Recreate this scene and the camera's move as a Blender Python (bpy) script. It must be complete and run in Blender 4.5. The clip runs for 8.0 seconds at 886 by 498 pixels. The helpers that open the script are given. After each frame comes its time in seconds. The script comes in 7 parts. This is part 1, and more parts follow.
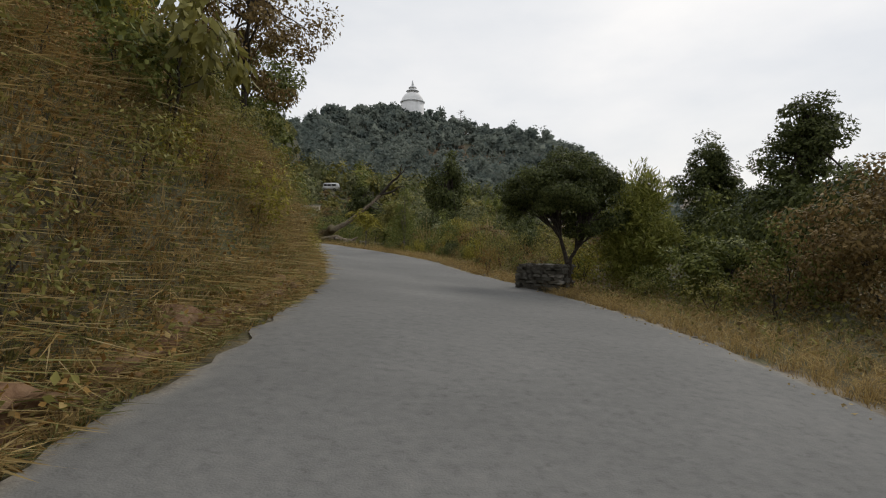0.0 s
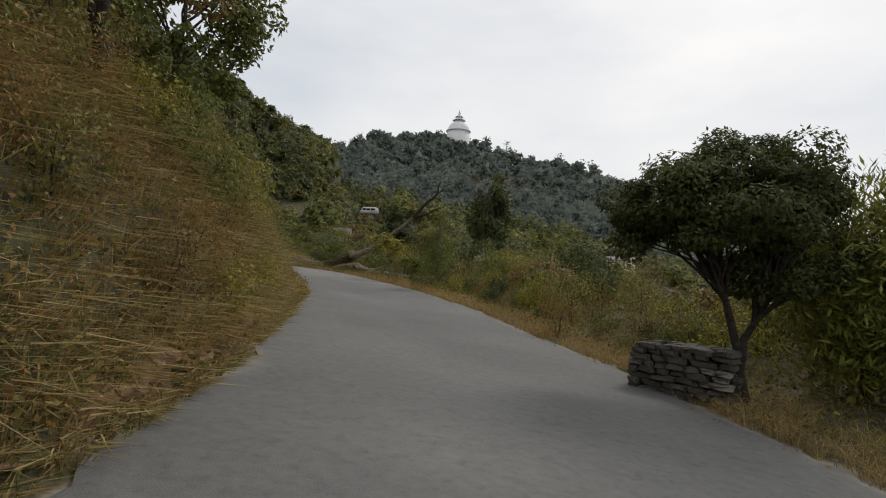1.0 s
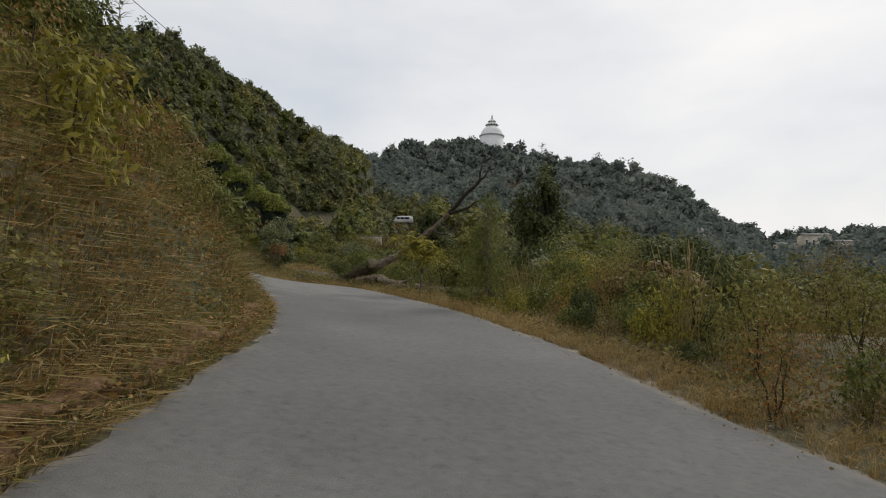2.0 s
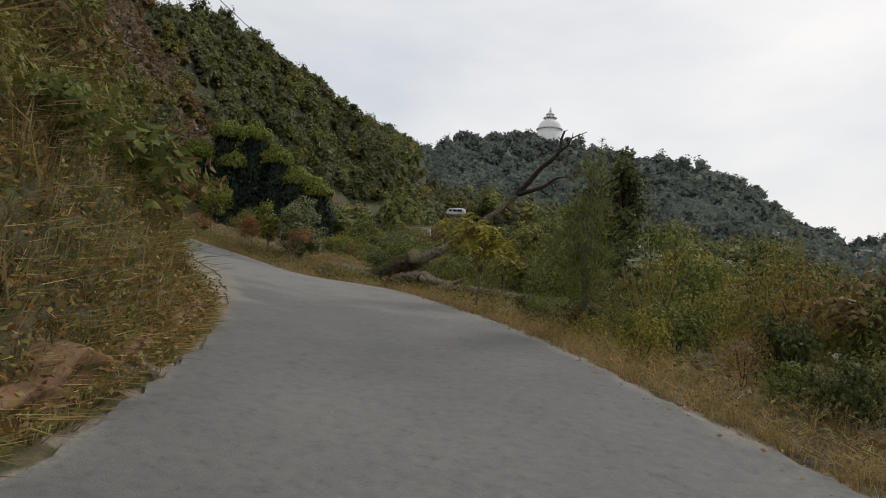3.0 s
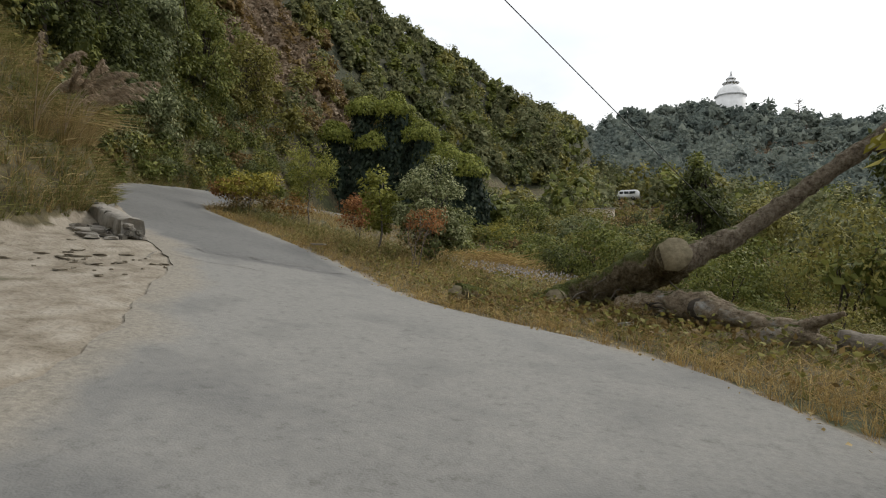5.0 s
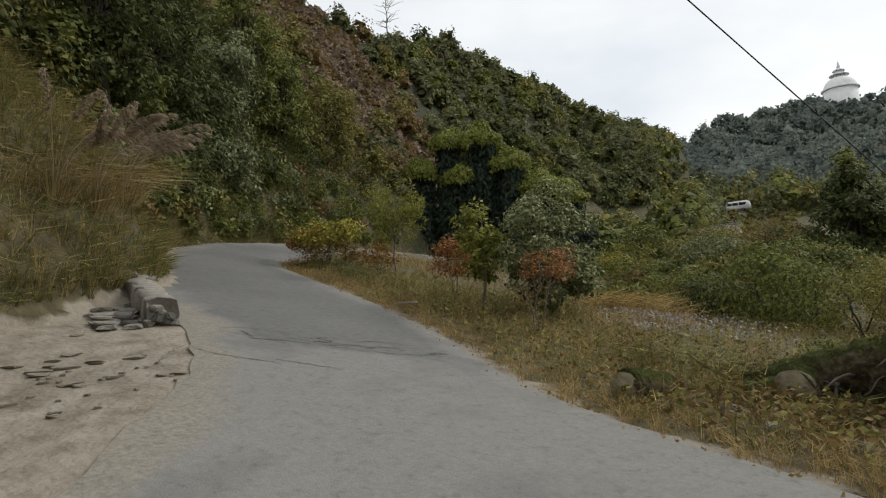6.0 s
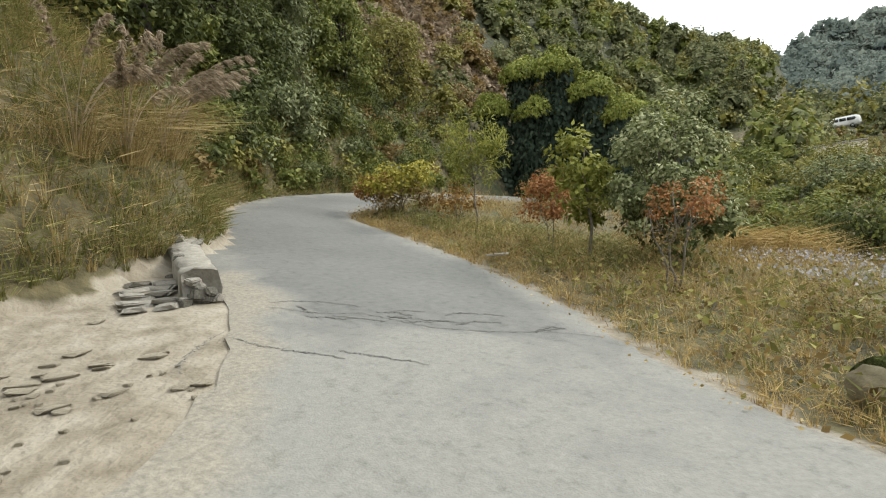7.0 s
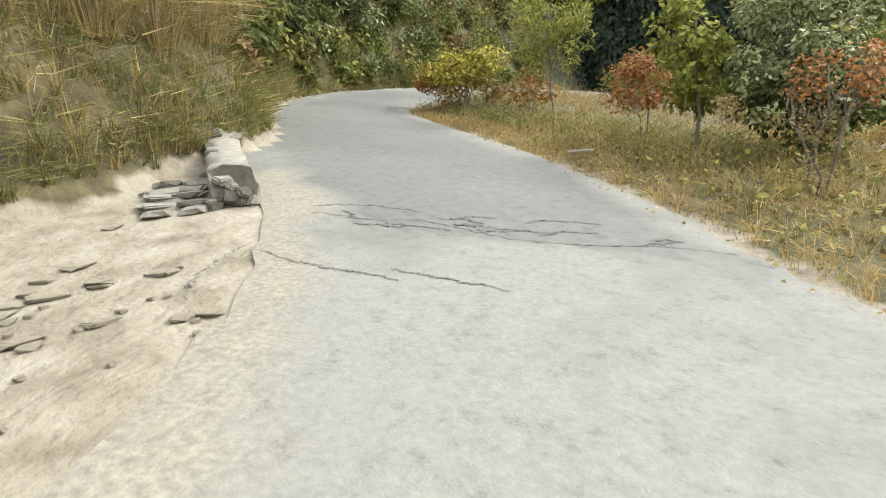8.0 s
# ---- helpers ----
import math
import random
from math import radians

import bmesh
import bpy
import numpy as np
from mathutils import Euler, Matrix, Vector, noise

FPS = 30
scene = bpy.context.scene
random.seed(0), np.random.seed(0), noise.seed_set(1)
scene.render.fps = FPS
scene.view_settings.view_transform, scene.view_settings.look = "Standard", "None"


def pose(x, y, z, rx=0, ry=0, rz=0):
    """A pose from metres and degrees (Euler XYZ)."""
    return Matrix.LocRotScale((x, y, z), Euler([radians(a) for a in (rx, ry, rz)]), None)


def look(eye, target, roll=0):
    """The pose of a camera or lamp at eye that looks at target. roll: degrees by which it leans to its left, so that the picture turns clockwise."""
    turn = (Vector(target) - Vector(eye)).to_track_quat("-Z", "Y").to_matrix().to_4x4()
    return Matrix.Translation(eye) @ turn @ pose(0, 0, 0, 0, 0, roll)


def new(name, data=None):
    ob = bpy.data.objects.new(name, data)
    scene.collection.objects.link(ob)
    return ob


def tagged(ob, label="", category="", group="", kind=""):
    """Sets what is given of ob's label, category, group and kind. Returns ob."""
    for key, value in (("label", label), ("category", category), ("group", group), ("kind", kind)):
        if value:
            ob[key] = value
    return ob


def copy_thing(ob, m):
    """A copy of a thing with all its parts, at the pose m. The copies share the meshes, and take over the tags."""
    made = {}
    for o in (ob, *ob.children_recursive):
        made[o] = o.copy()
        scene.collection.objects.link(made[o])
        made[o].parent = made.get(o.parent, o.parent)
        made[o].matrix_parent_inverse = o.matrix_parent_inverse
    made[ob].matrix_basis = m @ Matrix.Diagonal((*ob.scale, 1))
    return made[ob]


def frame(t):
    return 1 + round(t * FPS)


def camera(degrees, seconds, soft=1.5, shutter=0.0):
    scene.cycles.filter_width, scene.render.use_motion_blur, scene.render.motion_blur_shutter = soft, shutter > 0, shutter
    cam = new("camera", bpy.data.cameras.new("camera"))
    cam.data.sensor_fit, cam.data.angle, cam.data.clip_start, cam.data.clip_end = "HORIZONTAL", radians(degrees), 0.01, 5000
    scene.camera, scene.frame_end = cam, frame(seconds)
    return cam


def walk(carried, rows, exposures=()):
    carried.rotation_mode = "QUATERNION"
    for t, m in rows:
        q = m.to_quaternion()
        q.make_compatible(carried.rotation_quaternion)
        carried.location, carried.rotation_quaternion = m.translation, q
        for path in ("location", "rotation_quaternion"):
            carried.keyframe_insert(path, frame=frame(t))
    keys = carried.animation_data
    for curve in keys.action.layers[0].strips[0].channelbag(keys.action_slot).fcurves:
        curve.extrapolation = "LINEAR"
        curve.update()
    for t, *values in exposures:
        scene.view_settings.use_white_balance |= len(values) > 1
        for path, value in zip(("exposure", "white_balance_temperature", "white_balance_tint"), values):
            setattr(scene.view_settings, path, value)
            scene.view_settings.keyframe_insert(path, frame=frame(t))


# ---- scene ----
cam = camera(75.50, 8.0, soft=1.1)
PATH = [
    (0, (0.131, 1.742, 1.763), (0.126, 3.742, 1.762), 0.22),
    (0.5, (-0.050, 5.730, 1.993), (-0.078, 7.730, 1.996), 2.48),
    (0.6, (-0.068, 6.480, 2.030), (-0.187, 8.477, 2.030), 2.62),
    (1, (-0.150, 9.488, 2.150), (-0.294, 11.481, 2.250), 3.40),
    (1.2, (-0.285, 10.933, 2.150), (-0.474, 12.919, 2.293), 2.60),
    (2.3, (-1.547, 19.598, 2.385), (-1.862, 21.570, 2.480), 1.22),
    (2.5, (-1.837, 20.941, 2.446), (-2.214, 22.904, 2.510), 1.80),
    (3, (-2.523, 23.839, 2.551), (-2.972, 25.785, 2.651), 3.41),
    (3.5, (-3.372, 26.770, 2.620), (-3.923, 28.690, 2.732), 3.30),
    (4, (-4.402, 29.746, 2.728), (-5.029, 31.644, 2.805), 3.90),
    (4.2, (-4.876, 30.770, 2.806), (-5.592, 32.637, 2.843), 4.05),
    (5.3, (-7.796, 35.527, 3.194), (-8.835, 37.234, 3.288), 0.10),
    (5.5, (-8.240, 36.062, 3.334), (-9.292, 37.748, 3.563), -1.61),
    (6, (-9.244, 37.162, 3.550), (-10.468, 38.736, 3.708), -2.08),
    (6.5, (-10.154, 37.978, 3.664), (-11.499, 39.455, 3.770), -3.76),
    (7, (-10.828, 38.551, 3.725), (-12.254, 39.953, 3.698), -4.80),
    (7.5, (-11.322, 38.954, 3.675), (-12.863, 40.228, 3.615), -6.13),
    (8, (-11.827, 39.324, 3.610), (-13.393, 40.520, 3.269), -5.16),
]
EXPOSURES = [(0, 0.05, 6500, 9), (2.5, 0.0, 6500, 9), (4.0, 0.2, 6500, 10), (5.5, 0.6, 6500, 7), (6.0, 0.3, 6500, 7), (6.5, 0.6, 6500, 5), (7.0, 1.4, 6500, 3), (7.5, 1.85, 6500, 5), (8.0, 1.9, 6500, 3)]
walk(cam, [(t, look(eye, target, roll)) for t, eye, target, roll in PATH], EXPOSURES)

# ---- world, sun ----
world = bpy.data.worlds.new("overcast_sky")
scene.world = world
world.use_nodes = True
wn, wl = world.node_tree.nodes, world.node_tree.links
wn.clear()
w_out = wn.new("ShaderNodeOutputWorld")
w_sky = wn.new("ShaderNodeTexSky")
w_sky.sky_type, w_sky.sun_disc = "NISHITA", False
w_sky.sun_elevation, w_sky.sun_rotation = radians(42), radians(35)
w_sky.dust_density = 4.0
w_bg_sky = wn.new("ShaderNodeBackground")
w_bg_sky.inputs["Strength"].default_value = 0.12
wl.new(w_sky.outputs["Color"], w_bg_sky.inputs["Color"])
w_co = wn.new("ShaderNodeTexCoord")
w_map = wn.new("ShaderNodeMapping")
w_map.inputs["Scale"].default_value = (1.0, 1.0, 2.6)
wl.new(w_co.outputs["Generated"], w_map.inputs["Vector"])
w_noise = wn.new("ShaderNodeTexNoise")
w_noise.inputs["Scale"].default_value = 2.2
w_noise.inputs["Detail"].default_value = 6.0
w_noise.inputs["Roughness"].default_value = 0.5
wl.new(w_map.outputs["Vector"], w_noise.inputs["Vector"])
w_ramp = wn.new("ShaderNodeValToRGB")
w_ramp.color_ramp.elements[0].position, w_ramp.color_ramp.elements[0].color = 0.30, (0.66, 0.70, 0.76, 1)
w_ramp.color_ramp.elements[1].position, w_ramp.color_ramp.elements[1].color = 0.62, (0.90, 0.895, 0.90, 1)
wl.new(w_noise.outputs["Fac"], w_ramp.inputs["Fac"])
w_bg_cloud = wn.new("ShaderNodeBackground")
w_bg_cloud.inputs["Strength"].default_value = 0.95
wl.new(w_ramp.outputs["Color"], w_bg_cloud.inputs["Color"])
w_mix = wn.new("ShaderNodeMixShader")
w_mix.inputs["Fac"].default_value = 0.9
wl.new(w_bg_sky.outputs[0], w_mix.inputs[1])
wl.new(w_bg_cloud.outputs[0], w_mix.inputs[2])
wl.new(w_mix.outputs[0], w_out.inputs["Surface"])

sun_data = bpy.data.lights.new("sun", "SUN")
sun_data.energy, sun_data.angle, sun_data.color = 1.1, radians(18), (1.0, 0.95, 0.88)
sun = new("sun", sun_data)
sun.matrix_world = look((60, 85, 95), (0, 0, 0))


# ---- materials ----
def material(name, stops, scale=4.0, detail=6.0, rough=0.8, bump=0.3, bump_scale=None, island=0.0, through_light=0.0, metal=0.0, spec=0.3, coords="Object", blotch=0.0):
    """A surface with colours along a ramp, driven by noise at two scales, or by one value for each piece."""
    m = bpy.data.materials.new(name)
    m.use_nodes = True
    n, l = m.node_tree.nodes, m.node_tree.links
    bsdf = n["Principled BSDF"]
    bsdf.inputs["Roughness"].default_value = rough
    bsdf.inputs["Metallic"].default_value = metal
    bsdf.inputs["Specular IOR Level"].default_value = spec
    co = n.new("ShaderNodeTexCoord")
    fine = n.new("ShaderNodeTexNoise")
    fine.inputs["Scale"].default_value, fine.inputs["Detail"].default_value = scale, detail
    fine.inputs["Roughness"].default_value = 0.62
    l.new(co.outputs[coords], fine.inputs["Vector"])
    value = fine.outputs["Fac"]
    if blotch:
        broad = n.new("ShaderNodeTexNoise")
        broad.inputs["Scale"].default_value, broad.inputs["Detail"].default_value = blotch, 3.0
        l.new(co.outputs[coords], broad.inputs["Vector"])
        mixed = n.new("ShaderNodeMath")
        mixed.operation = "MULTIPLY_ADD"
        mixed.inputs[1].default_value = 0.55
        l.new(broad.outputs["Fac"], mixed.inputs[0])
        half = n.new("ShaderNodeMath")
        half.operation = "MULTIPLY"
        half.inputs[1].default_value = 0.45
        l.new(value, half.inputs[0])
        l.new(half.outputs[0], mixed.inputs[2])
        value = mixed.outputs[0]
    if island:
        geo = n.new("ShaderNodeNewGeometry")
        mix = n.new("ShaderNodeMix")
        mix.inputs["Factor"].default_value = island
        l.new(value, mix.inputs[2])
        l.new(geo.outputs["Random Per Island"], mix.inputs[3])
        value = mix.outputs[0]
    ramp = n.new("ShaderNodeValToRGB")
    while len(ramp.color_ramp.elements) < len(stops):
        ramp.color_ramp.elements.new(0.5)
    for e, (p, c) in zip(ramp.color_ramp.elements, stops):
        e.position, e.color = p, (*c, 1)
    l.new(value, ramp.inputs["Fac"])
    l.new(ramp.outputs["Color"], bsdf.inputs["Base Color"])
    if bump:
        rough_tex = n.new("ShaderNodeTexNoise")
        rough_tex.inputs["Scale"].default_value, rough_tex.inputs["Detail"].default_value = bump_scale or scale * 3, 5.0
        l.new(co.outputs[coords], rough_tex.inputs["Vector"])
        b = n.new("ShaderNodeBump")
        b.inputs["Strength"].default_value, b.inputs["Distance"].default_value = bump, 0.03
        l.new(rough_tex.outputs["Fac"], b.inputs["Height"])
        l.new(b.outputs["Normal"], bsdf.inputs["Normal"])
    if through_light:
        trans = n.new("ShaderNodeBsdfTranslucent")
        l.new(ramp.outputs["Color"], trans.inputs["Color"])
        mixs = n.new("ShaderNodeMixShader")
        mixs.inputs["Fac"].default_value = through_light
        l.new(bsdf.outputs[0], mixs.inputs[1])
        l.new(trans.outputs[0], mixs.inputs[2])
        l.new(mixs.outputs[0], n["Material Output"].inputs["Surface"])
    return m


def foliage(name, dark, mid, light, rough=0.62, glow=0.28):
    return material(name, [(0.12, dark), (0.5, mid), (0.9, light)], scale=0.8, detail=2, rough=rough, bump=0, island=0.65, through_light=glow, spec=0.18)


M = {}
M["asphalt"] = material("asphalt", [(0.30, (0.105, 0.104, 0.099)), (0.52, (0.145, 0.143, 0.136)), (0.74, (0.195, 0.19, 0.178))], scale=9, detail=10, rough=0.88, bump=0.3, bump_scale=70, blotch=0.35)
# sand-dusted wear, by the road mesh's own "worn" value
a_n, a_l = M["asphalt"].node_tree.nodes, M["asphalt"].node_tree.links
a_bsdf = a_n["Principled BSDF"]
a_from = a_bsdf.inputs["Base Color"].links[0].from_socket
a_mix = a_n.new("ShaderNodeMix")
a_mix.data_type = "RGBA"
a_att = a_n.new("ShaderNodeAttribute")
a_att.attribute_name = "worn"
a_co = a_n.new("ShaderNodeTexCoord")
a_ns = a_n.new("ShaderNodeTexNoise")
a_ns.inputs["Scale"].default_value, a_ns.inputs["Detail"].default_value = 0.9, 9.0
a_l.new(a_co.outputs["Object"], a_ns.inputs["Vector"])
a_sum = a_n.new("ShaderNodeMath")
a_sum.operation = "ADD"
a_l.new(a_att.outputs["Fac"], a_sum.inputs[0])
a_l.new(a_ns.outputs["Fac"], a_sum.inputs[1])
a_ramp = a_n.new("ShaderNodeValToRGB")
a_ramp.color_ramp.elements[0].position, a_ramp.color_ramp.elements[1].position = 0.70, 1.08
a_l.new(a_sum.outputs[0], a_ramp.inputs["Fac"])
a_fine = a_n.new("ShaderNodeTexNoise")
a_fine.inputs["Scale"].default_value, a_fine.inputs["Detail"].default_value = 26.0, 12.0
a_l.new(a_co.outputs["Object"], a_fine.inputs["Vector"])
a_pale = a_n.new("ShaderNodeValToRGB")
a_pale.color_ramp.elements[0].position, a_pale.color_ramp.elements[0].color = 0.25, (0.18, 0.174, 0.16, 1)
a_pale.color_ramp.elements[1].position, a_pale.color_ramp.elements[1].color = 0.75, (0.228, 0.221, 0.204, 1)
a_l.new(a_fine.outputs["Fac"], a_pale.inputs["Fac"])
a_l.new(a_ramp.outputs["Color"], a_mix.inputs["Factor"])
a_l.new(a_from, a_mix.inputs[6])
a_l.new(a_pale.outputs["Color"], a_mix.inputs[7])
a_l.new(a_mix.outputs[2], a_bsdf.inputs["Base Color"])
a_dust = a_n.new("ShaderNodeAttribute")
a_dust.attribute_name = "dust"
a_dsum = a_n.new("ShaderNodeMath")
a_dsum.operation = "ADD"
a_l.new(a_dust.outputs["Fac"], a_dsum.inputs[0])
a_l.new(a_ns.outputs["Fac"], a_dsum.inputs[1])
a_dramp = a_n.new("ShaderNodeValToRGB")
a_dramp.color_ramp.elements[0].position, a_dramp.color_ramp.elements[1].position = 0.72, 1.25
a_l.new(a_dsum.outputs[0], a_dramp.inputs["Fac"])
a_sand = a_n.new("ShaderNodeValToRGB")
a_sand.color_ramp.elements[0].position, a_sand.color_ramp.elements[0].color = 0.3, (0.175, 0.158, 0.13, 1)
a_sand.color_ramp.elements[1].position, a_sand.color_ramp.elements[1].color = 0.7, (0.275, 0.25, 0.208, 1)
a_l.new(a_fine.outputs["Fac"], a_sand.inputs["Fac"])
a_over = a_n.new("ShaderNodeMix")
a_over.data_type = "RGBA"
a_l.new(a_dramp.outputs["Color"], a_over.inputs["Factor"])
a_l.new(a_mix.outputs[2], a_over.inputs[6])
a_l.new(a_sand.outputs["Color"], a_over.inputs[7])
a_pit = a_n.new("ShaderNodeTexNoise")
a_pit.inputs["Scale"].default_value, a_pit.inputs["Detail"].default_value, a_pit.inputs["Roughness"].default_value = 8.0, 12.0, 0.75
a_l.new(a_co.outputs["Object"], a_pit.inputs["Vector"])
a_cut = a_n.new("ShaderNodeValToRGB")
a_cut.color_ramp.elements[0].position, a_cut.color_ramp.elements[0].color = 0.33, (0.72, 0.71, 0.69, 1)
a_cut.color_ramp.elements[1].position, a_cut.color_ramp.elements[1].color = 0.45, (1, 1, 1, 1)
a_top = a_cut.color_ramp.elements.new(0.68)
a_top.color = (1.12, 1.11, 1.09, 1)
a_l.new(a_pit.outputs["Fac"], a_cut.inputs["Fac"])
a_mul = a_n.new("ShaderNodeMix")
a_mul.data_type, a_mul.blend_type = "RGBA", "MULTIPLY"
a_mul.inputs["Factor"].default_value = 1.0
a_l.new(a_over.outputs[2], a_mul.inputs[6])
a_l.new(a_cut.outputs["Color"], a_mul.inputs[7])
a_l.new(a_mul.outputs[2], a_bsdf.inputs["Base Color"])
M["crack"] = material("crack", [(0.3, (0.085, 0.082, 0.075)), (0.7, (0.155, 0.148, 0.134))], scale=20, rough=0.95)
M["sand"] = material("sandy_dirt", [(0.25, (0.22, 0.185, 0.135)), (0.5, (0.32, 0.28, 0.215)), (0.78, (0.42, 0.375, 0.30))], scale=6, detail=9, rough=0.95, bump=0.7, bump_scale=30, blotch=0.7)
M["stone"] = material("grey_stone", [(0.25, (0.05, 0.046, 0.038)), (0.55, (0.125, 0.115, 0.095)), (0.8, (0.24, 0.225, 0.19))], scale=7, rough=0.9, bump=0.6)
M["pale_stone"] = material("pale_stone", [(0.25, (0.17, 0.155, 0.13)), (0.7, (0.34, 0.315, 0.275))], scale=8, rough=0.9, bump=0.5)
M["red_earth"] = material("red_earth", [(0.25, (0.10, 0.055, 0.03)), (0.5, (0.19, 0.11, 0.06)), (0.8, (0.30, 0.2, 0.12))], scale=4, detail=9, rough=0.95, bump=0.8, bump_scale=14)
M["bark"] = material("dark_bark", [(0.3, (0.025, 0.02, 0.016)), (0.7, (0.085, 0.07, 0.055))], scale=12, rough=0.95, bump=0.8)
M["grey_bark"] = material("grey_bark", [(0.25, (0.07, 0.06, 0.048)), (0.55, (0.17, 0.145, 0.115)), (0.8, (0.28, 0.25, 0.21))], scale=9, detail=9, rough=0.95, bump=0.9, bump_scale=16)
M["cut_wood"] = material("sawn_wood", [(0.3, (0.14, 0.115, 0.07)), (0.7, (0.30, 0.255, 0.165))], scale=10, rough=0.9, bump=0.4)
M["leaf_dark"] = foliage("dark_leaves", (0.029, 0.038, 0.012), (0.077, 0.092, 0.028), (0.165, 0.178, 0.059))
M["leaf_green"] = foliage("green_leaves", (0.057, 0.07, 0.017), (0.139, 0.155, 0.038), (0.268, 0.275, 0.071))
M["leaf_olive"] = foliage("olive_leaves", (0.082, 0.078, 0.022), (0.191, 0.175, 0.046), (0.34, 0.305, 0.088))
M["leaf_yellow"] = foliage("yellow_green_leaves", (0.124, 0.115, 0.017), (0.278, 0.245, 0.038), (0.474, 0.41, 0.084))
M["leaf_lime"] = foliage("lime_green_leaves", (0.093, 0.1, 0.017), (0.206, 0.215, 0.042), (0.381, 0.37, 0.092))
M["leaf_pale"] = foliage("pale_grey_green_leaves", (0.065, 0.08, 0.035), (0.165, 0.185, 0.085), (0.36, 0.37, 0.2))
# The palest tone holds both the leaves' pale edges and painted highlights.
M["leaf_highlit"] = foliage("highlit_pale_edged_leaves", (0.045, 0.058, 0.02), (0.19, 0.21, 0.085), (0.52, 0.52, 0.3))
# One climber in two tones: lit tops and shaded curtains are set by colour.
M["vine_lit"] = foliage("lit_climber_leaves", (0.085, 0.1, 0.018), (0.2, 0.22, 0.04), (0.36, 0.365, 0.09))
M["vine_shaded"] = foliage("shaded_climber_leaves", (0.012, 0.022, 0.014), (0.03, 0.046, 0.03), (0.07, 0.09, 0.055))
M["leaf_red"] = foliage("red_brown_leaves", (0.134, 0.056, 0.022), (0.299, 0.13, 0.046), (0.474, 0.25, 0.101))
M["leaf_orange"] = foliage("orange_brown_leaves", (0.134, 0.07, 0.021), (0.268, 0.15, 0.046), (0.443, 0.27, 0.084))
M["leaf_brown"] = foliage("brown_leaves", (0.082, 0.055, 0.02), (0.185, 0.125, 0.047), (0.34, 0.24, 0.097))
M["grass_dry"] = foliage("dry_grass", (0.17, 0.12, 0.048), (0.36, 0.265, 0.115), (0.579, 0.46, 0.239), rough=0.8)
M["grass_orange"] = foliage("rust_grass", (0.185, 0.12, 0.044), (0.37, 0.255, 0.096), (0.56, 0.42, 0.182), rough=0.8)
M["grass_green"] = foliage("green_grass", (0.081, 0.085, 0.025), (0.179, 0.18, 0.057), (0.326, 0.305, 0.115), rough=0.75)
M["plume"] = foliage("plume_grass", (0.2, 0.15, 0.1), (0.36, 0.285, 0.2), (0.52, 0.43, 0.32), rough=0.9)
M["flower"] = foliage("lilac_flowers", (0.22, 0.2, 0.19), (0.38, 0.36, 0.37), (0.54, 0.52, 0.53))
# Blue is raised in this leaf colour for the haze over hillside and valley.
M["far_leaf"] = foliage("hillside_leaves", (0.07, 0.08, 0.036), (0.155, 0.162, 0.075), (0.27, 0.26, 0.125), rough=0.8)
M["far_leaf_brown"] = foliage("dry_hillside_leaves", (0.13, 0.095, 0.06), (0.26, 0.195, 0.135), (0.4, 0.32, 0.23), rough=0.8)
# Haze of distance put into paler, bluer leaf colours with more light let through.
M["haze_leaf"] = foliage("hazed_leaves", (0.12, 0.14, 0.118), (0.185, 0.21, 0.178), (0.25, 0.275, 0.23), rough=0.95, glow=0.45)
M["haze_leaf_dark"] = foliage("dark_hazed_leaves", (0.09, 0.112, 0.1), (0.145, 0.172, 0.152), (0.205, 0.232, 0.2), rough=0.95, glow=0.45)
M["white_paint"] = material("whitewash", [(0.3, (0.70, 0.69, 0.67)), (0.7, (0.82, 0.81, 0.8))], scale=0.4, rough=0.7, bump=0.1)
M["old_roof"] = material("weathered_roof", [(0.3, (0.22, 0.20, 0.19)), (0.7, (0.36, 0.34, 0.32))], scale=1.5, rough=0.8, bump=0.2)
# Lightened to carry the haze over the distant stupa.
M["grey_trim"] = material("grey_trim", [(0.3, (0.58, 0.58, 0.58)), (0.7, (0.7, 0.7, 0.7))], scale=1.0, rough=0.7, bump=0.1)
M["plaster"] = material("beige_plaster", [(0.3, (0.38, 0.33, 0.25)), (0.7, (0.52, 0.46, 0.37))], scale=1.0, rough=0.9, bump=0.2)
M["dark_glass"] = material("dark_glass", [(0.3, (0.02, 0.022, 0.024)), (0.7, (0.035, 0.037, 0.04))], scale=1.0, rough=0.12, bump=0, spec=0.6)
M["rubber"] = material("black_rubber", [(0.3, (0.012, 0.012, 0.012)), (0.7, (0.03, 0.03, 0.03))], scale=10, rough=0.6, bump=0.1)
M["cable"] = M["rubber"]

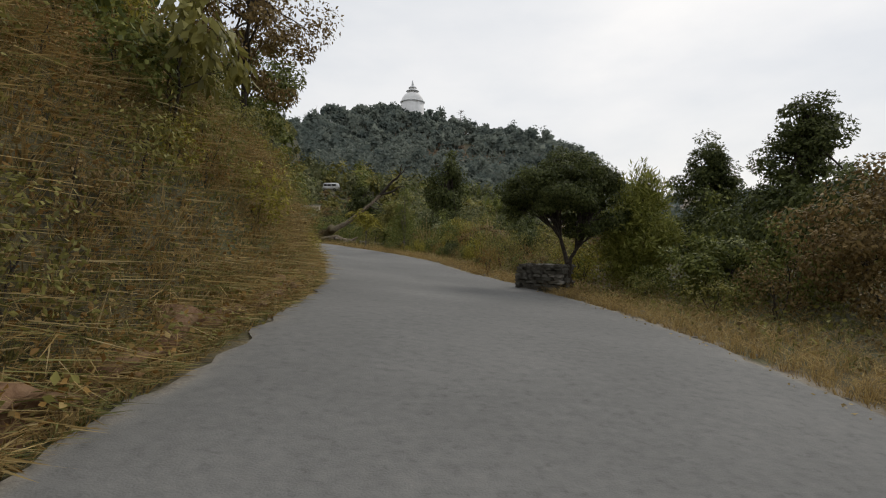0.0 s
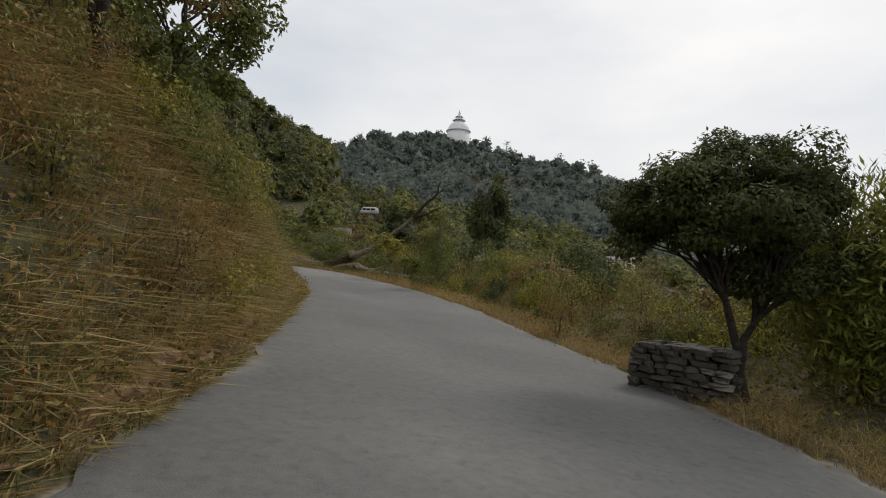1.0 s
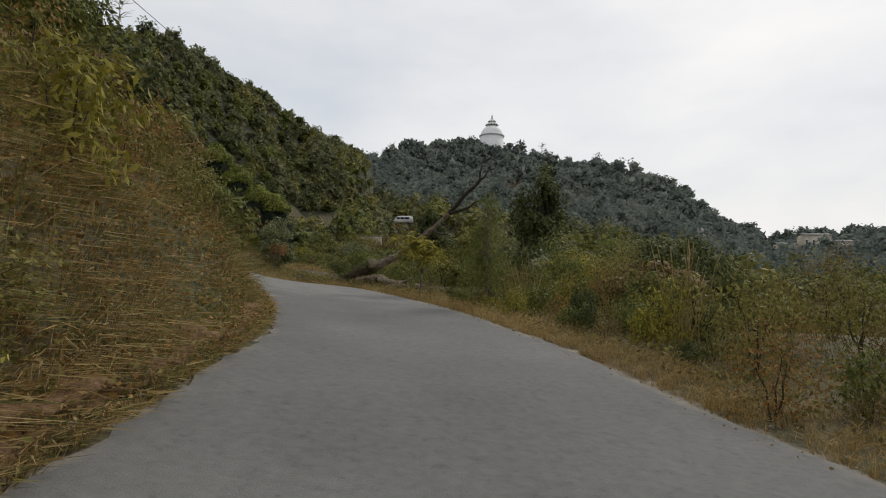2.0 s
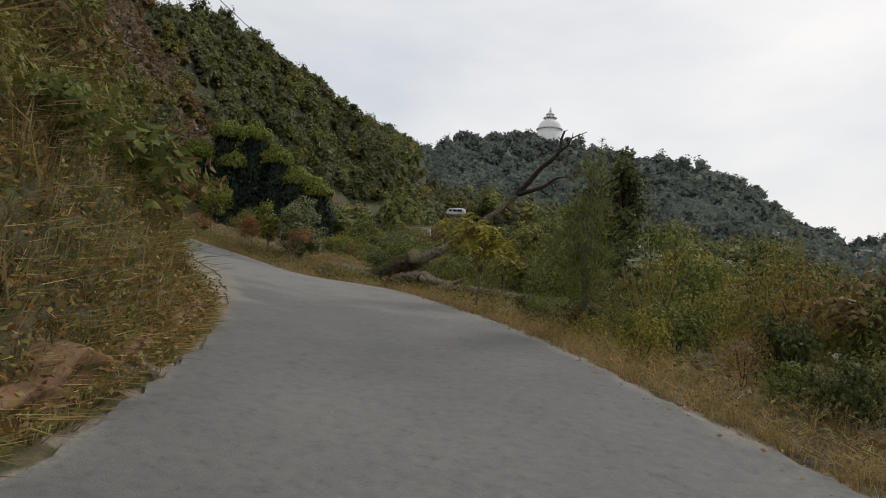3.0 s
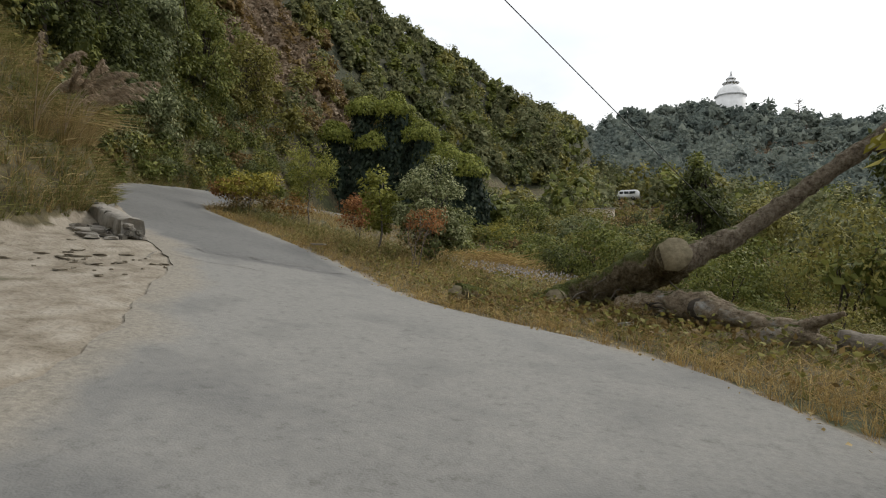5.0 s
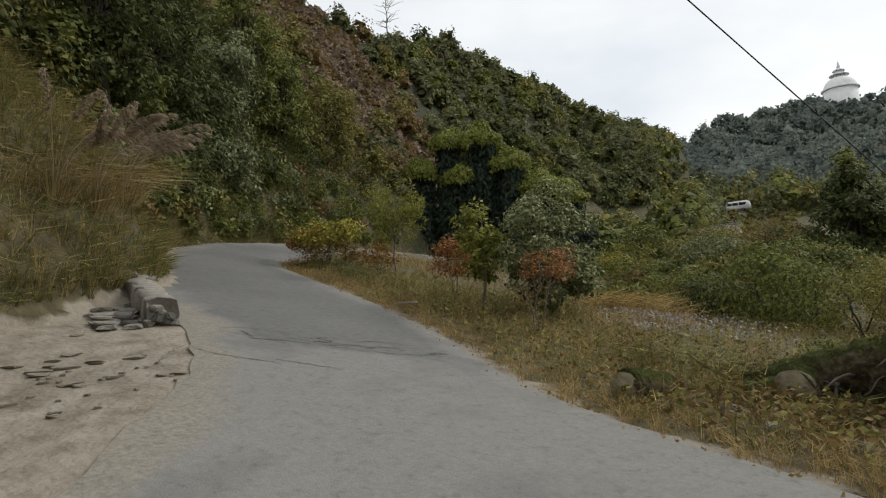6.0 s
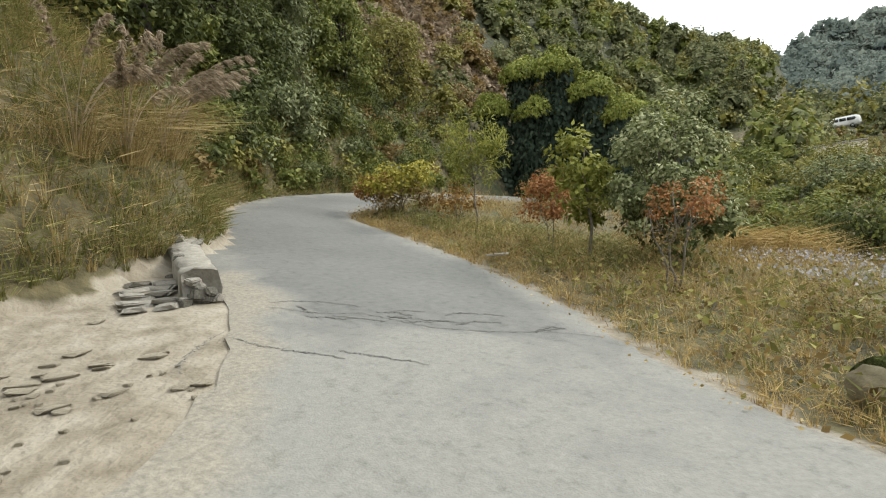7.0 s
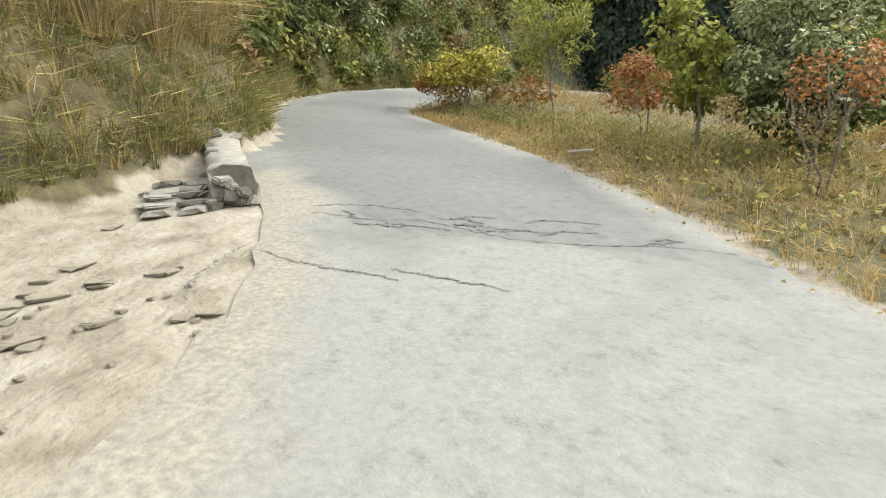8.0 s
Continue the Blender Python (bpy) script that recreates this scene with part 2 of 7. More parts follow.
def log_bark(name, dark, mid, pale, moss_amount, stretch=(1.6, 1.6, 1.6)):
    """Flaking bark: plates and furrows, pale bare patches, and moss where the surface is turned up."""
    m = bpy.data.materials.new(name)
    m.use_nodes = True
    n, l = m.node_tree.nodes, m.node_tree.links
    bsdf = n["Principled BSDF"]
    bsdf.inputs["Roughness"].default_value, bsdf.inputs["Specular IOR Level"].default_value = 0.95, 0.15
    co, mp = n.new("ShaderNodeTexCoord"), n.new("ShaderNodeMapping")
    mp.inputs["Scale"].default_value = stretch
    l.new(co.outputs["Object"], mp.inputs["Vector"])

    def field(scale, detail, rough=0.65):
        t = n.new("ShaderNodeTexNoise")
        t.inputs["Scale"].default_value, t.inputs["Detail"].default_value, t.inputs["Roughness"].default_value = scale, detail, rough
        l.new(mp.outputs["Vector"], t.inputs["Vector"])
        return t.outputs["Fac"]

    def ramp(source, *stops):
        r = n.new("ShaderNodeValToRGB")
        while len(r.color_ramp.elements) < len(stops):
            r.color_ramp.elements.new(0.5)
        for e, (p, c) in zip(r.color_ramp.elements, stops):
            e.position, e.color = p, (*c, 1)
        l.new(source, r.inputs["Fac"])
        return r.outputs["Color"]

    def blend(fac, a, b):
        x = n.new("ShaderNodeMix")
        x.data_type = "RGBA"
        l.new(fac, x.inputs["Factor"])
        l.new(a, x.inputs[6])
        l.new(b, x.inputs[7])
        return x.outputs[2]

    fine, broad = field(9.0, 12.0, 0.72), field(1.7, 6.0)
    gouge = field(4.2, 10.0, 0.8)
    base = ramp(fine, (0.33, dark), (0.5, mid), (0.68, pale))
    bare = ramp(broad, (0.56, (0, 0, 0)), (0.63, (1, 1, 1)))
    base = blend(bare, base, ramp(fine, (0.35, mid), (0.65, tuple(min(1.25 * c, 0.45) for c in pale))))
    furrow = ramp(gouge, (0.36, (0.3, 0.28, 0.25)), (0.46, (1, 1, 1)))
    cut = n.new("ShaderNodeMix")
    cut.data_type, cut.blend_type = "RGBA", "MULTIPLY"
    cut.inputs["Factor"].default_value = 0.8
    l.new(base, cut.inputs[6])
    l.new(furrow, cut.inputs[7])
    geo, xyz = n.new("ShaderNodeNewGeometry"), n.new("ShaderNodeSeparateXYZ")
    l.new(geo.outputs["Normal"], xyz.inputs[0])
    up = n.new("ShaderNodeMath")
    up.operation = "MULTIPLY_ADD"
    up.inputs[1].default_value = 0.5
    l.new(xyz.outputs["Z"], up.inputs[0])
    l.new(field(3.4, 9.0, 0.7), up.inputs[2])
    moss_fac = ramp(up.outputs[0], (0.98 - moss_amount, (0, 0, 0)), (1.12 - moss_amount, (1, 1, 1)))
    moss = ramp(field(22.0, 6.0), (0.3, (0.04, 0.05, 0.015)), (0.55, (0.1, 0.11, 0.03)), (0.75, (0.19, 0.19, 0.06)))
    l.new(blend(moss_fac, cut.outputs[2], moss), bsdf.inputs["Base Color"])
    b1, b2 = n.new("ShaderNodeBump"), n.new("ShaderNodeBump")
    b1.inputs["Strength"].default_value, b1.inputs["Distance"].default_value = 1.0, 0.12
    b2.inputs["Strength"].default_value, b2.inputs["Distance"].default_value = 0.9, 0.03
    l.new(gouge, b1.inputs["Height"])
    l.new(fine, b2.inputs["Height"])
    l.new(b1.outputs["Normal"], b2.inputs["Normal"])
    l.new(b2.outputs["Normal"], bsdf.inputs["Normal"])
    return m


M["mossy_bark"] = log_bark("mossy_bark", (0.045, 0.036, 0.02), (0.155, 0.122, 0.072), (0.31, 0.255, 0.175), 0.36)
M["weathered_trunk"] = log_bark("weathered_trunk", (0.06, 0.043, 0.028), (0.2, 0.16, 0.112), (0.36, 0.31, 0.24), 0.1)
M["bare_wood"] = log_bark("barkless_wood", (0.12, 0.085, 0.055), (0.33, 0.26, 0.18), (0.52, 0.45, 0.35), 0.05, (1.3, 1.9, 1.9))

# The ground: soil and litter, sandy towards the road's edge, by the mesh's own "sandy" value, and a darker brown-green
# where it is "wooded".
ground_mat = bpy.data.materials.new("ground_soil")
ground_mat.use_nodes = True
gn, gl = ground_mat.node_tree.nodes, ground_mat.node_tree.links
g_co = gn.new("ShaderNodeTexCoord")


def noise_node(scale, detail=6.0):
    t = gn.new("ShaderNodeTexNoise")
    t.inputs["Scale"].default_value, t.inputs["Detail"].default_value = scale, detail
    gl.new(g_co.outputs["Object"], t.inputs["Vector"])
    return t


def ramp_node(stops, source):
    r = gn.new("ShaderNodeValToRGB")
    while len(r.color_ramp.elements) < len(stops):
        r.color_ramp.elements.new(0.5)
    for e, (p, c) in zip(r.color_ramp.elements, stops):
        e.position, e.color = p, (*c, 1)
    gl.new(source, r.inputs["Fac"])
    return r


g_fine, g_broad, g_edge = noise_node(3.0, 10), noise_node(0.25, 4), noise_node(1.3, 8)
soil = ramp_node([(0.3, (0.04, 0.034, 0.017)), (0.5, (0.085, 0.07, 0.034)), (0.72, (0.15, 0.12, 0.06))], g_fine.outputs["Fac"])
green = ramp_node([(0.3, (0.035, 0.04, 0.017)), (0.7, (0.085, 0.09, 0.035))], g_fine.outputs["Fac"])
sandy = ramp_node([(0.28, (0.15, 0.122, 0.085)), (0.5, (0.25, 0.215, 0.165)), (0.75, (0.33, 0.295, 0.24))], g_fine.outputs["Fac"])
g_mix1 = gn.new("ShaderNodeMix")
g_mix1.data_type = "RGBA"
g_step = ramp_node([(0.48, (0, 0, 0)), (0.66, (1, 1, 1))], g_broad.outputs["Fac"])
gl.new(g_step.outputs["Color"], g_mix1.inputs["Factor"])
gl.new(soil.outputs["Color"], g_mix1.inputs[6])
gl.new(green.outputs["Color"], g_mix1.inputs[7])
g_att = gn.new("ShaderNodeAttribute")
g_att.attribute_name = "sandy"
g_sum = gn.new("ShaderNodeMath")
g_sum.operation = "ADD"
gl.new(g_att.outputs["Fac"], g_sum.inputs[0])
gl.new(g_edge.outputs["Fac"], g_sum.inputs[1])
g_cut = ramp_node([(0.85, (0, 0, 0)), (1.0, (1, 1, 1))], g_sum.outputs[0])
g_mix2 = gn.new("ShaderNodeMix")
g_mix2.data_type = "RGBA"
gl.new(g_cut.outputs["Color"], g_mix2.inputs["Factor"])
gl.new(g_mix1.outputs[2], g_mix2.inputs[6])
gl.new(sandy.outputs["Color"], g_mix2.inputs[7])
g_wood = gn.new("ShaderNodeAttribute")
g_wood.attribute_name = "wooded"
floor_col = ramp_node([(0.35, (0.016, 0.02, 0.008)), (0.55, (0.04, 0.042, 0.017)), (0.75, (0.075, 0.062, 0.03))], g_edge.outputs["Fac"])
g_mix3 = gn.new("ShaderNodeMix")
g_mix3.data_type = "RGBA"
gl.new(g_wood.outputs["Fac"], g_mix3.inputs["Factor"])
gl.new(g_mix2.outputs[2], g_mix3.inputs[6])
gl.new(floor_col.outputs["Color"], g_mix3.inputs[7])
gl.new(g_mix3.outputs[2], gn["Principled BSDF"].inputs["Base Color"])
gn["Principled BSDF"].inputs["Roughness"].default_value = 0.95
g_bump = gn.new("ShaderNodeBump")
g_bump.inputs["Strength"].default_value, g_bump.inputs["Distance"].default_value = 0.8, 0.05
g_bt = noise_node(14, 8)
gl.new(g_bt.outputs["Fac"], g_bump.inputs["Height"])
gl.new(g_bump.outputs["Normal"], gn["Principled BSDF"].inputs["Normal"])


# ---- geometry helpers ----
def mesh_of(name, verts, faces, mat):
    """One mesh from arrays of points and of triangles."""
    verts, faces = np.asarray(verts, np.float32).reshape(-1, 3), np.asarray(faces, np.int32).reshape(-1, 3)
    me = bpy.data.meshes.new(name)
    me.vertices.add(len(verts))
    me.vertices.foreach_set("co", verts.ravel())
    me.loops.add(faces.size)
    me.loops.foreach_set("vertex_index", faces.ravel())
    me.polygons.add(len(faces))
    me.polygons.foreach_set("loop_start", np.arange(0, faces.size, 3, dtype=np.int32))
    me.update(calc_edges=True)
    me.validate()
    me.materials.append(mat)
    return me


class Geo:
    """Collects pieces of geometry for one mesh."""

    def __init__(self):
        self.v, self.f, self.n = [], [], 0

    def add(self, v, f):
        v, f = np.asarray(v, float).reshape(-1, 3), np.asarray(f, int).reshape(-1, 3)
        self.v.append(v)
        self.f.append(f + self.n)
        self.n += len(v)
        return self

    def mesh(self, name, mat, smooth=False):
        me = mesh_of(name, np.concatenate(self.v), np.concatenate(self.f), mat)
        if smooth:
            me.polygons.foreach_set("use_smooth", np.ones(len(me.polygons), bool))
        return me


def part(name, geo, mat, parent, label="", smooth=False):
    """Links the geometry as one mesh object under a thing or a part; its points are in the parent's own frame."""
    ob = new(name, geo.mesh(name, mat, smooth) if isinstance(geo, Geo) else geo)
    ob.parent = parent
    if label:
        ob["label"] = label
    return ob


def thing(name, place, label, category, group="", kind="", turn=0.0):
    ob = new(name)
    ob.empty_display_size = 0.2
    ob.matrix_world = pose(*place, 0, 0, turn)
    return tagged(ob, label, category, group, kind)


def unit(a):
    return a / np.maximum(np.linalg.norm(a, axis=-1, keepdims=True), 1e-9)


def tube(points, radii, sides=8, wobble=0.0, rng=None, caps=True):
    """A tapered tube along points."""
    p = np.asarray(points, float)
    r = np.broadcast_to(np.asarray(radii, float), (len(p),))
    d = unit(np.gradient(p, axis=0))
    a = np.cross(d[0], (0.31, 0.17, 0.93))
    v = []
    for k in range(len(p)):
        a = unit(a - d[k] * (a @ d[k]))
        b = np.cross(d[k], a)
        ang = np.arange(sides) * 2 * np.pi / sides
        rr = r[k] * (1 + (wobble * rng.uniform(-1, 1, sides) if wobble else 0))
        v.append(p[k] + (np.cos(ang) * rr)[:, None] * a + (np.sin(ang) * rr)[:, None] * b)
    v = np.concatenate(v)
    f = []
    for k in range(len(p) - 1):
        for s in range(sides):
            q, w = k * sides + s, k * sides + (s + 1) % sides
            f += [(q, w, w + sides), (q, w + sides, q + sides)]
    if caps:
        for k, flip in ((0, True), (len(p) - 1, False)):
            c = len(v)
            v = np.vstack([v, p[k]])
            for s in range(sides):
                q, w = k * sides + s, k * sides + (s + 1) % sides
                f.append((w, q, c) if flip else (q, w, c))
    return v, np.array(f)


def bent(a, b, sag, n, rng, jitter=0.0):
    """A gently bent line from a to b."""
    a, b = np.asarray(a, float), np.asarray(b, float)
    t = np.linspace(0, 1, n)[:, None]
    p = a + (b - a) * t
    p[:, 2] += sag * 4 * (t * (1 - t))[:, 0]
    if jitter:
        p[1:-1] += rng.normal(0, jitter, (n - 2, 3))
    return p


def leaf_geo(at, way, size, width, rng, fold=0.35, facing=None):
    """Folded pointed leaves: two triangles each. facing: the way each blade's upper side is turned."""
    way = unit(way)
    side = unit(np.cross(way, rng.normal(size=way.shape) if facing is None else facing))
    up = np.cross(way, side)
    size = np.broadcast_to(np.asarray(size, float), (len(at),))[:, None]
    w = size * width
    mid = at + way * size * 0.45
    v = np.stack([at, mid + side * w + up * w * fold, at + way * size, mid - side * w + up * w * fold], 1).reshape(-1, 3)
    k = np.arange(len(at))[:, None] * 4
    f = np.concatenate([k + [0, 1, 2], k + [0, 2, 3]], 1).reshape(-1, 3)
    return v, f


def blade_geo(at, way, size, width, rng, curl=0.5):
    """Grass blades, bending over: two triangles each."""
    flat = way.copy()
    flat[:, 2] = 0
    flat = unit(flat + 1e-6)
    side = np.stack([-flat[:, 1], flat[:, 0], 0 * flat[:, 0]], 1) * 0.6 + rng.normal(0, 0.35, way.shape)
    side = unit(side)
    size = np.broadcast_to(np.asarray(size, float), (len(at),))[:, None]
    w = side * size * width
    mid = at + way * size * 0.55
    tip = mid + (way * 0.75 + flat * curl + np.array([0, 0, -curl * 0.55])) * size * 0.5
    v = np.stack([at - w, at + w, mid - w * 0.7, mid + w * 0.7, tip], 1).reshape(-1, 3)
    k = np.arange(len(at))[:, None] * 5
    f = np.concatenate([k + [0, 1, 2], k + [2, 3, 4]], 1).reshape(-1, 3)
    return v, f


def ball(rng, n):
    return unit(rng.normal(size=(n, 3)))


def crown(rng, radii, clumps, leaves, clump_r, size, width=0.28, inner=0.45, droop=0.2, low=-0.6, spread=1.0, stretch=0.7):
    """Leaves in uneven clumps through an ellipsoid. Returns the leaves and the clumps' centres."""
    radii = np.asarray(radii, float)
    c = ball(rng, clumps * 4)
    c = c[c[:, 2] > low][:clumps]
    reach = rng.uniform(inner, 1.0, len(c)) ** 0.6 * (1 + 0.16 * np.sin(c[:, 0] * 5.1 + 1) + 0.14 * np.sin(c[:, 1] * 4.3) + 0.1 * np.sin(c[:, 2] * 6))
    c = c * reach[:, None] * radii
    k = rng.integers(0, len(c), leaves)
    shell = ball(rng, leaves) * rng.uniform(0.35, 1.0, (leaves, 1)) ** 0.5
    off = shell * (1.75 * clump_r * rng.uniform(0.6, 1.3, len(c)))[k][:, None]
    off[:, 2] *= stretch
    p = c[k] + off
    facing = unit(off) * 0.75 + unit(p / radii) * 0.45 + np.array([0, 0, 0.5]) + rng.normal(0, 0.4, (leaves, 3))
    way = unit(np.cross(facing, rng.normal(size=(leaves, 3)))) + unit(off) * 0.35 + rng.normal(0, 0.25, (leaves, 3)) * spread + np.array([0, 0, -droop])
    return leaf_geo(p, way, size * rng.uniform(0.65, 1.3, leaves), width, rng, 0.35, facing), c


# ---- the lie of the land ----
def road_height(x, y):
    """The road's surface: a climbing curve, levelled on its outer side before the bend."""
    x, y = np.asarray(x, float), np.asarray(y, float)
    start = np.clip((22 - y) / 14, 0, 1)
    z = 0.0074 - 0.0852 * x + 0.0554 * y + 0.003064 * x * x - 0.000824 * y * y + 0.25 * start * start * (3 - 2 * start)
    _, q = near(AXIS, x, y)
    q = q.reshape(*x.shape, 4)
    side = (x - q[..., 0]) * q[..., 3] - (y - q[..., 1]) * q[..., 2]
    return z + 0.085 * np.clip(side, 0, 5) * smoothstep(23, 30, q[..., 1]) * (1 - smoothstep(38.2, 41.5, q[..., 1]))


def smooth_line(points, n):
    """Points evenly along a rounded line through the given ones."""
    p = np.asarray(points, float)
    p = np.vstack([2 * p[0] - p[1], p, 2 * p[-1] - p[-2]])
    out = []
    for k in range(1, len(p) - 2):
        t = np.linspace(0, 1, 20, endpoint=False)[:, None]
        a, b, c, d = p[k - 1 : k + 3]
        out.append(0.5 * (2 * b + (c - a) * t + (2 * a - 5 * b + 4 * c - d) * t**2 + (3 * b - a - 3 * c + d) * t**3))
    out = np.vstack([*out, p[-2]])
    s = np.r_[0, np.cumsum(np.linalg.norm(np.diff(out[:, :2], axis=0), axis=1))]
    w = np.linspace(0, s[-1], n)
    return np.stack([np.interp(w, s, out[:, i]) for i in range(out.shape[1])], 1)


AXIS = smooth_line([(0.1, 0), (-0.3, 11), (-1.5, 19.6), (-3.4, 26.8), (-4.9, 30.8), (-7.8, 35.5), (-10.2, 38.0), (-11.9, 39.4), (-14.5, 41.2), (-18, 43)], 160)
AXIS = np.hstack([AXIS, unit(np.gradient(AXIS, axis=0))])
RIGHT = smooth_line([(4.3, -30), (4.2, 0), (4.0, 8.5), (3.75, 12), (3.4, 15.3), (2.95, 18.2), (2.55, 20.6), (1.85, 23), (1.1, 25.1), (0.4, 26.9), (-0.35, 28.5), (-1.1, 30.1), (-2.15, 32.5), (-3.2, 34.9), (-4.4, 37.0), (-5.5, 38.5), (-6.5, 39.7), (-7.6, 40.8), (-8.9, 41.5), (-10.4, 42.1), (-12.0, 42.75), (-13.6, 43.75), (-14.9, 44.6), (-18.4, 46.4), (-22.4, 47.6), (-24.6, 48.4), (-26.2, 51.5), (-27.5, 58), (-28.5, 70)], 420)
LEFT = smooth_line([(-1.9, -30), (-1.95, -5), (-2.0, 6.7), (-2.2, 10.5), (-2.75, 15.2), (-3.35, 17.8), (-4.15, 21.3), (-5.0, 25.0), (-6.0, 28.2), (-8.6, 33), (-11.6, 37.0), (-14.8, 40.0), (-17.3, 41.35), (-20.2, 42.2), (-23.6, 43.4), (-26.6, 45.6), (-29.0, 49), (-30.6, 53.5), (-31.8, 60), (-33, 70)], 420)
FOOT = smooth_line([(-2.2, -60, 0), (-2.25, -5, 0.13), (-2.4, 9.5, 0.92), (-3.0, 15, 1.1), (-3.65, 18, 1.17), (-4.5, 21.6, 1.24), (-6.3, 28, 1.55), (-9.2, 33, 2.0), (-13.0, 34.6, 2.4), (-17.5, 37.6, 3.1), (-18.9, 40.6, 3.6), (-21.0, 43.0, 4.0), (-24.0, 44.2, 4.6), (-27.0, 46.4, 5.1), (-29.5, 49.6, 5.3), (-31.6, 54.5, 5.5), (-34.5, 62, 6), (-38, 75, 6.5), (-42, 95, 8), (-40, 120, 11), (-37, 143, 16)], 160)
CREST = smooth_line([(-35, -60, 36), (-50, -20, 42), (-58, 15, 43), (-61, 45, 41.5), (-60, 68, 38), (-58.6, 88.5, 35.5), (-71, 121, 47.5), (-82, 161, 56), (-76, 181, 54), (-64, 172, 42), (-49, 151, 29.5), (-42, 146, 25)], 160)


def near(line, x, y):
    """Distance to a line, and the values of its nearest point."""
    q = np.stack([np.ravel(x), np.ravel(y)], 1).astype(float)
    best, which = np.full(len(q), 1e9), np.zeros((len(q), line.shape[1]))
    for lo in range(0, len(q), 20000):
        part_q = q[lo : lo + 20000]
        close = line[::4]
        d2 = ((part_q[:, None, :] - close[None, :, :2]) ** 2).sum(-1)
        c = d2.argmin(1) * 4
        bd, bw = np.full(len(part_q), 1e9), np.zeros((len(part_q), line.shape[1]))
        for off in range(-5, 5):
            k = np.clip(c + off, 0, len(line) - 2)
            a, b = line[k], line[k + 1]
            ab = b[:, :2] - a[:, :2]
            t = np.clip(((part_q - a[:, :2]) * ab).sum(1) / np.maximum((ab * ab).sum(1), 1e-9), 0, 1)[:, None]
            w = a + t * (b - a)
            d = np.hypot(*(part_q - w[:, :2]).T)
            m = d < bd
            bd[m], bw[m] = d[m], w[m]
        best[lo : lo + 20000], which[lo : lo + 20000] = bd, bw
    return best, which


def inside(poly, x, y):
    x, y = np.asarray(x, float), np.asarray(y, float)
    hit = np.zeros(len(x), bool)
    box_in = (x > poly[:, 0].min()) & (x < poly[:, 0].max()) & (y > poly[:, 1].min()) & (y < poly[:, 1].max())
    if not box_in.all():
        hit[box_in] = inside(poly, x[box_in], y[box_in]) if box_in.any() else False
        return hit
    for (ax, ay), (bx, by) in zip(poly, np.roll(poly, -1, 0)):
        c = (ay > y) != (by > y)
        with np.errstate(divide="ignore", invalid="ignore"):
            hit ^= c & (x < (bx - ax) * (y - ay) / (by - ay) + ax)
    return hit


ROAD_AREA = np.vstack([RIGHT[:, :2], LEFT[::-1, :2]])
HILL_AREA = np.vstack([FOOT[:, :2], CREST[::-1, :2]])
BACK_AREA = np.vstack([CREST[:, :2], [(-60, 260), (-700, 260), (-700, -60)]])


def smoothstep(a, b, v):
    t = np.clip((v - a) / (b - a), 0, 1)
    return t * t * (3 - 2 * t)


def ripple(x, y):
    return (np.sin(x * 0.9 + 1.3 * np.sin(y * 0.53)) + np.sin(y * 1.1 + 1.7 * np.sin(x * 0.41)) + 0.6 * np.sin(x * 2.3 + y * 1.9) + 0.5 * np.sin(y * 2.9 - x * 1.7)) / 3.1


# The far ridge, seen from the middle of the road: bearing, distance and height of its crest.
BEARING = np.radians([-180, -60, -17, -12, -7.5, -4.8, -1.3, 6.3, 11.3, 15.6, 16.8, 20.5, 21.7, 24.4, 27, 45, 80, 180])
FAR = np.array([300, 320, 330, 358, 383, 390, 392, 395, 397, 399, 393, 396, 390, 402, 414, 330, 300, 300.0])
HIGH = np.array([40, 60, 68, 84, 95, 97, 94, 82, 75, 63, 47, 32, 25, 30, 30, 30, 32, 40.0])


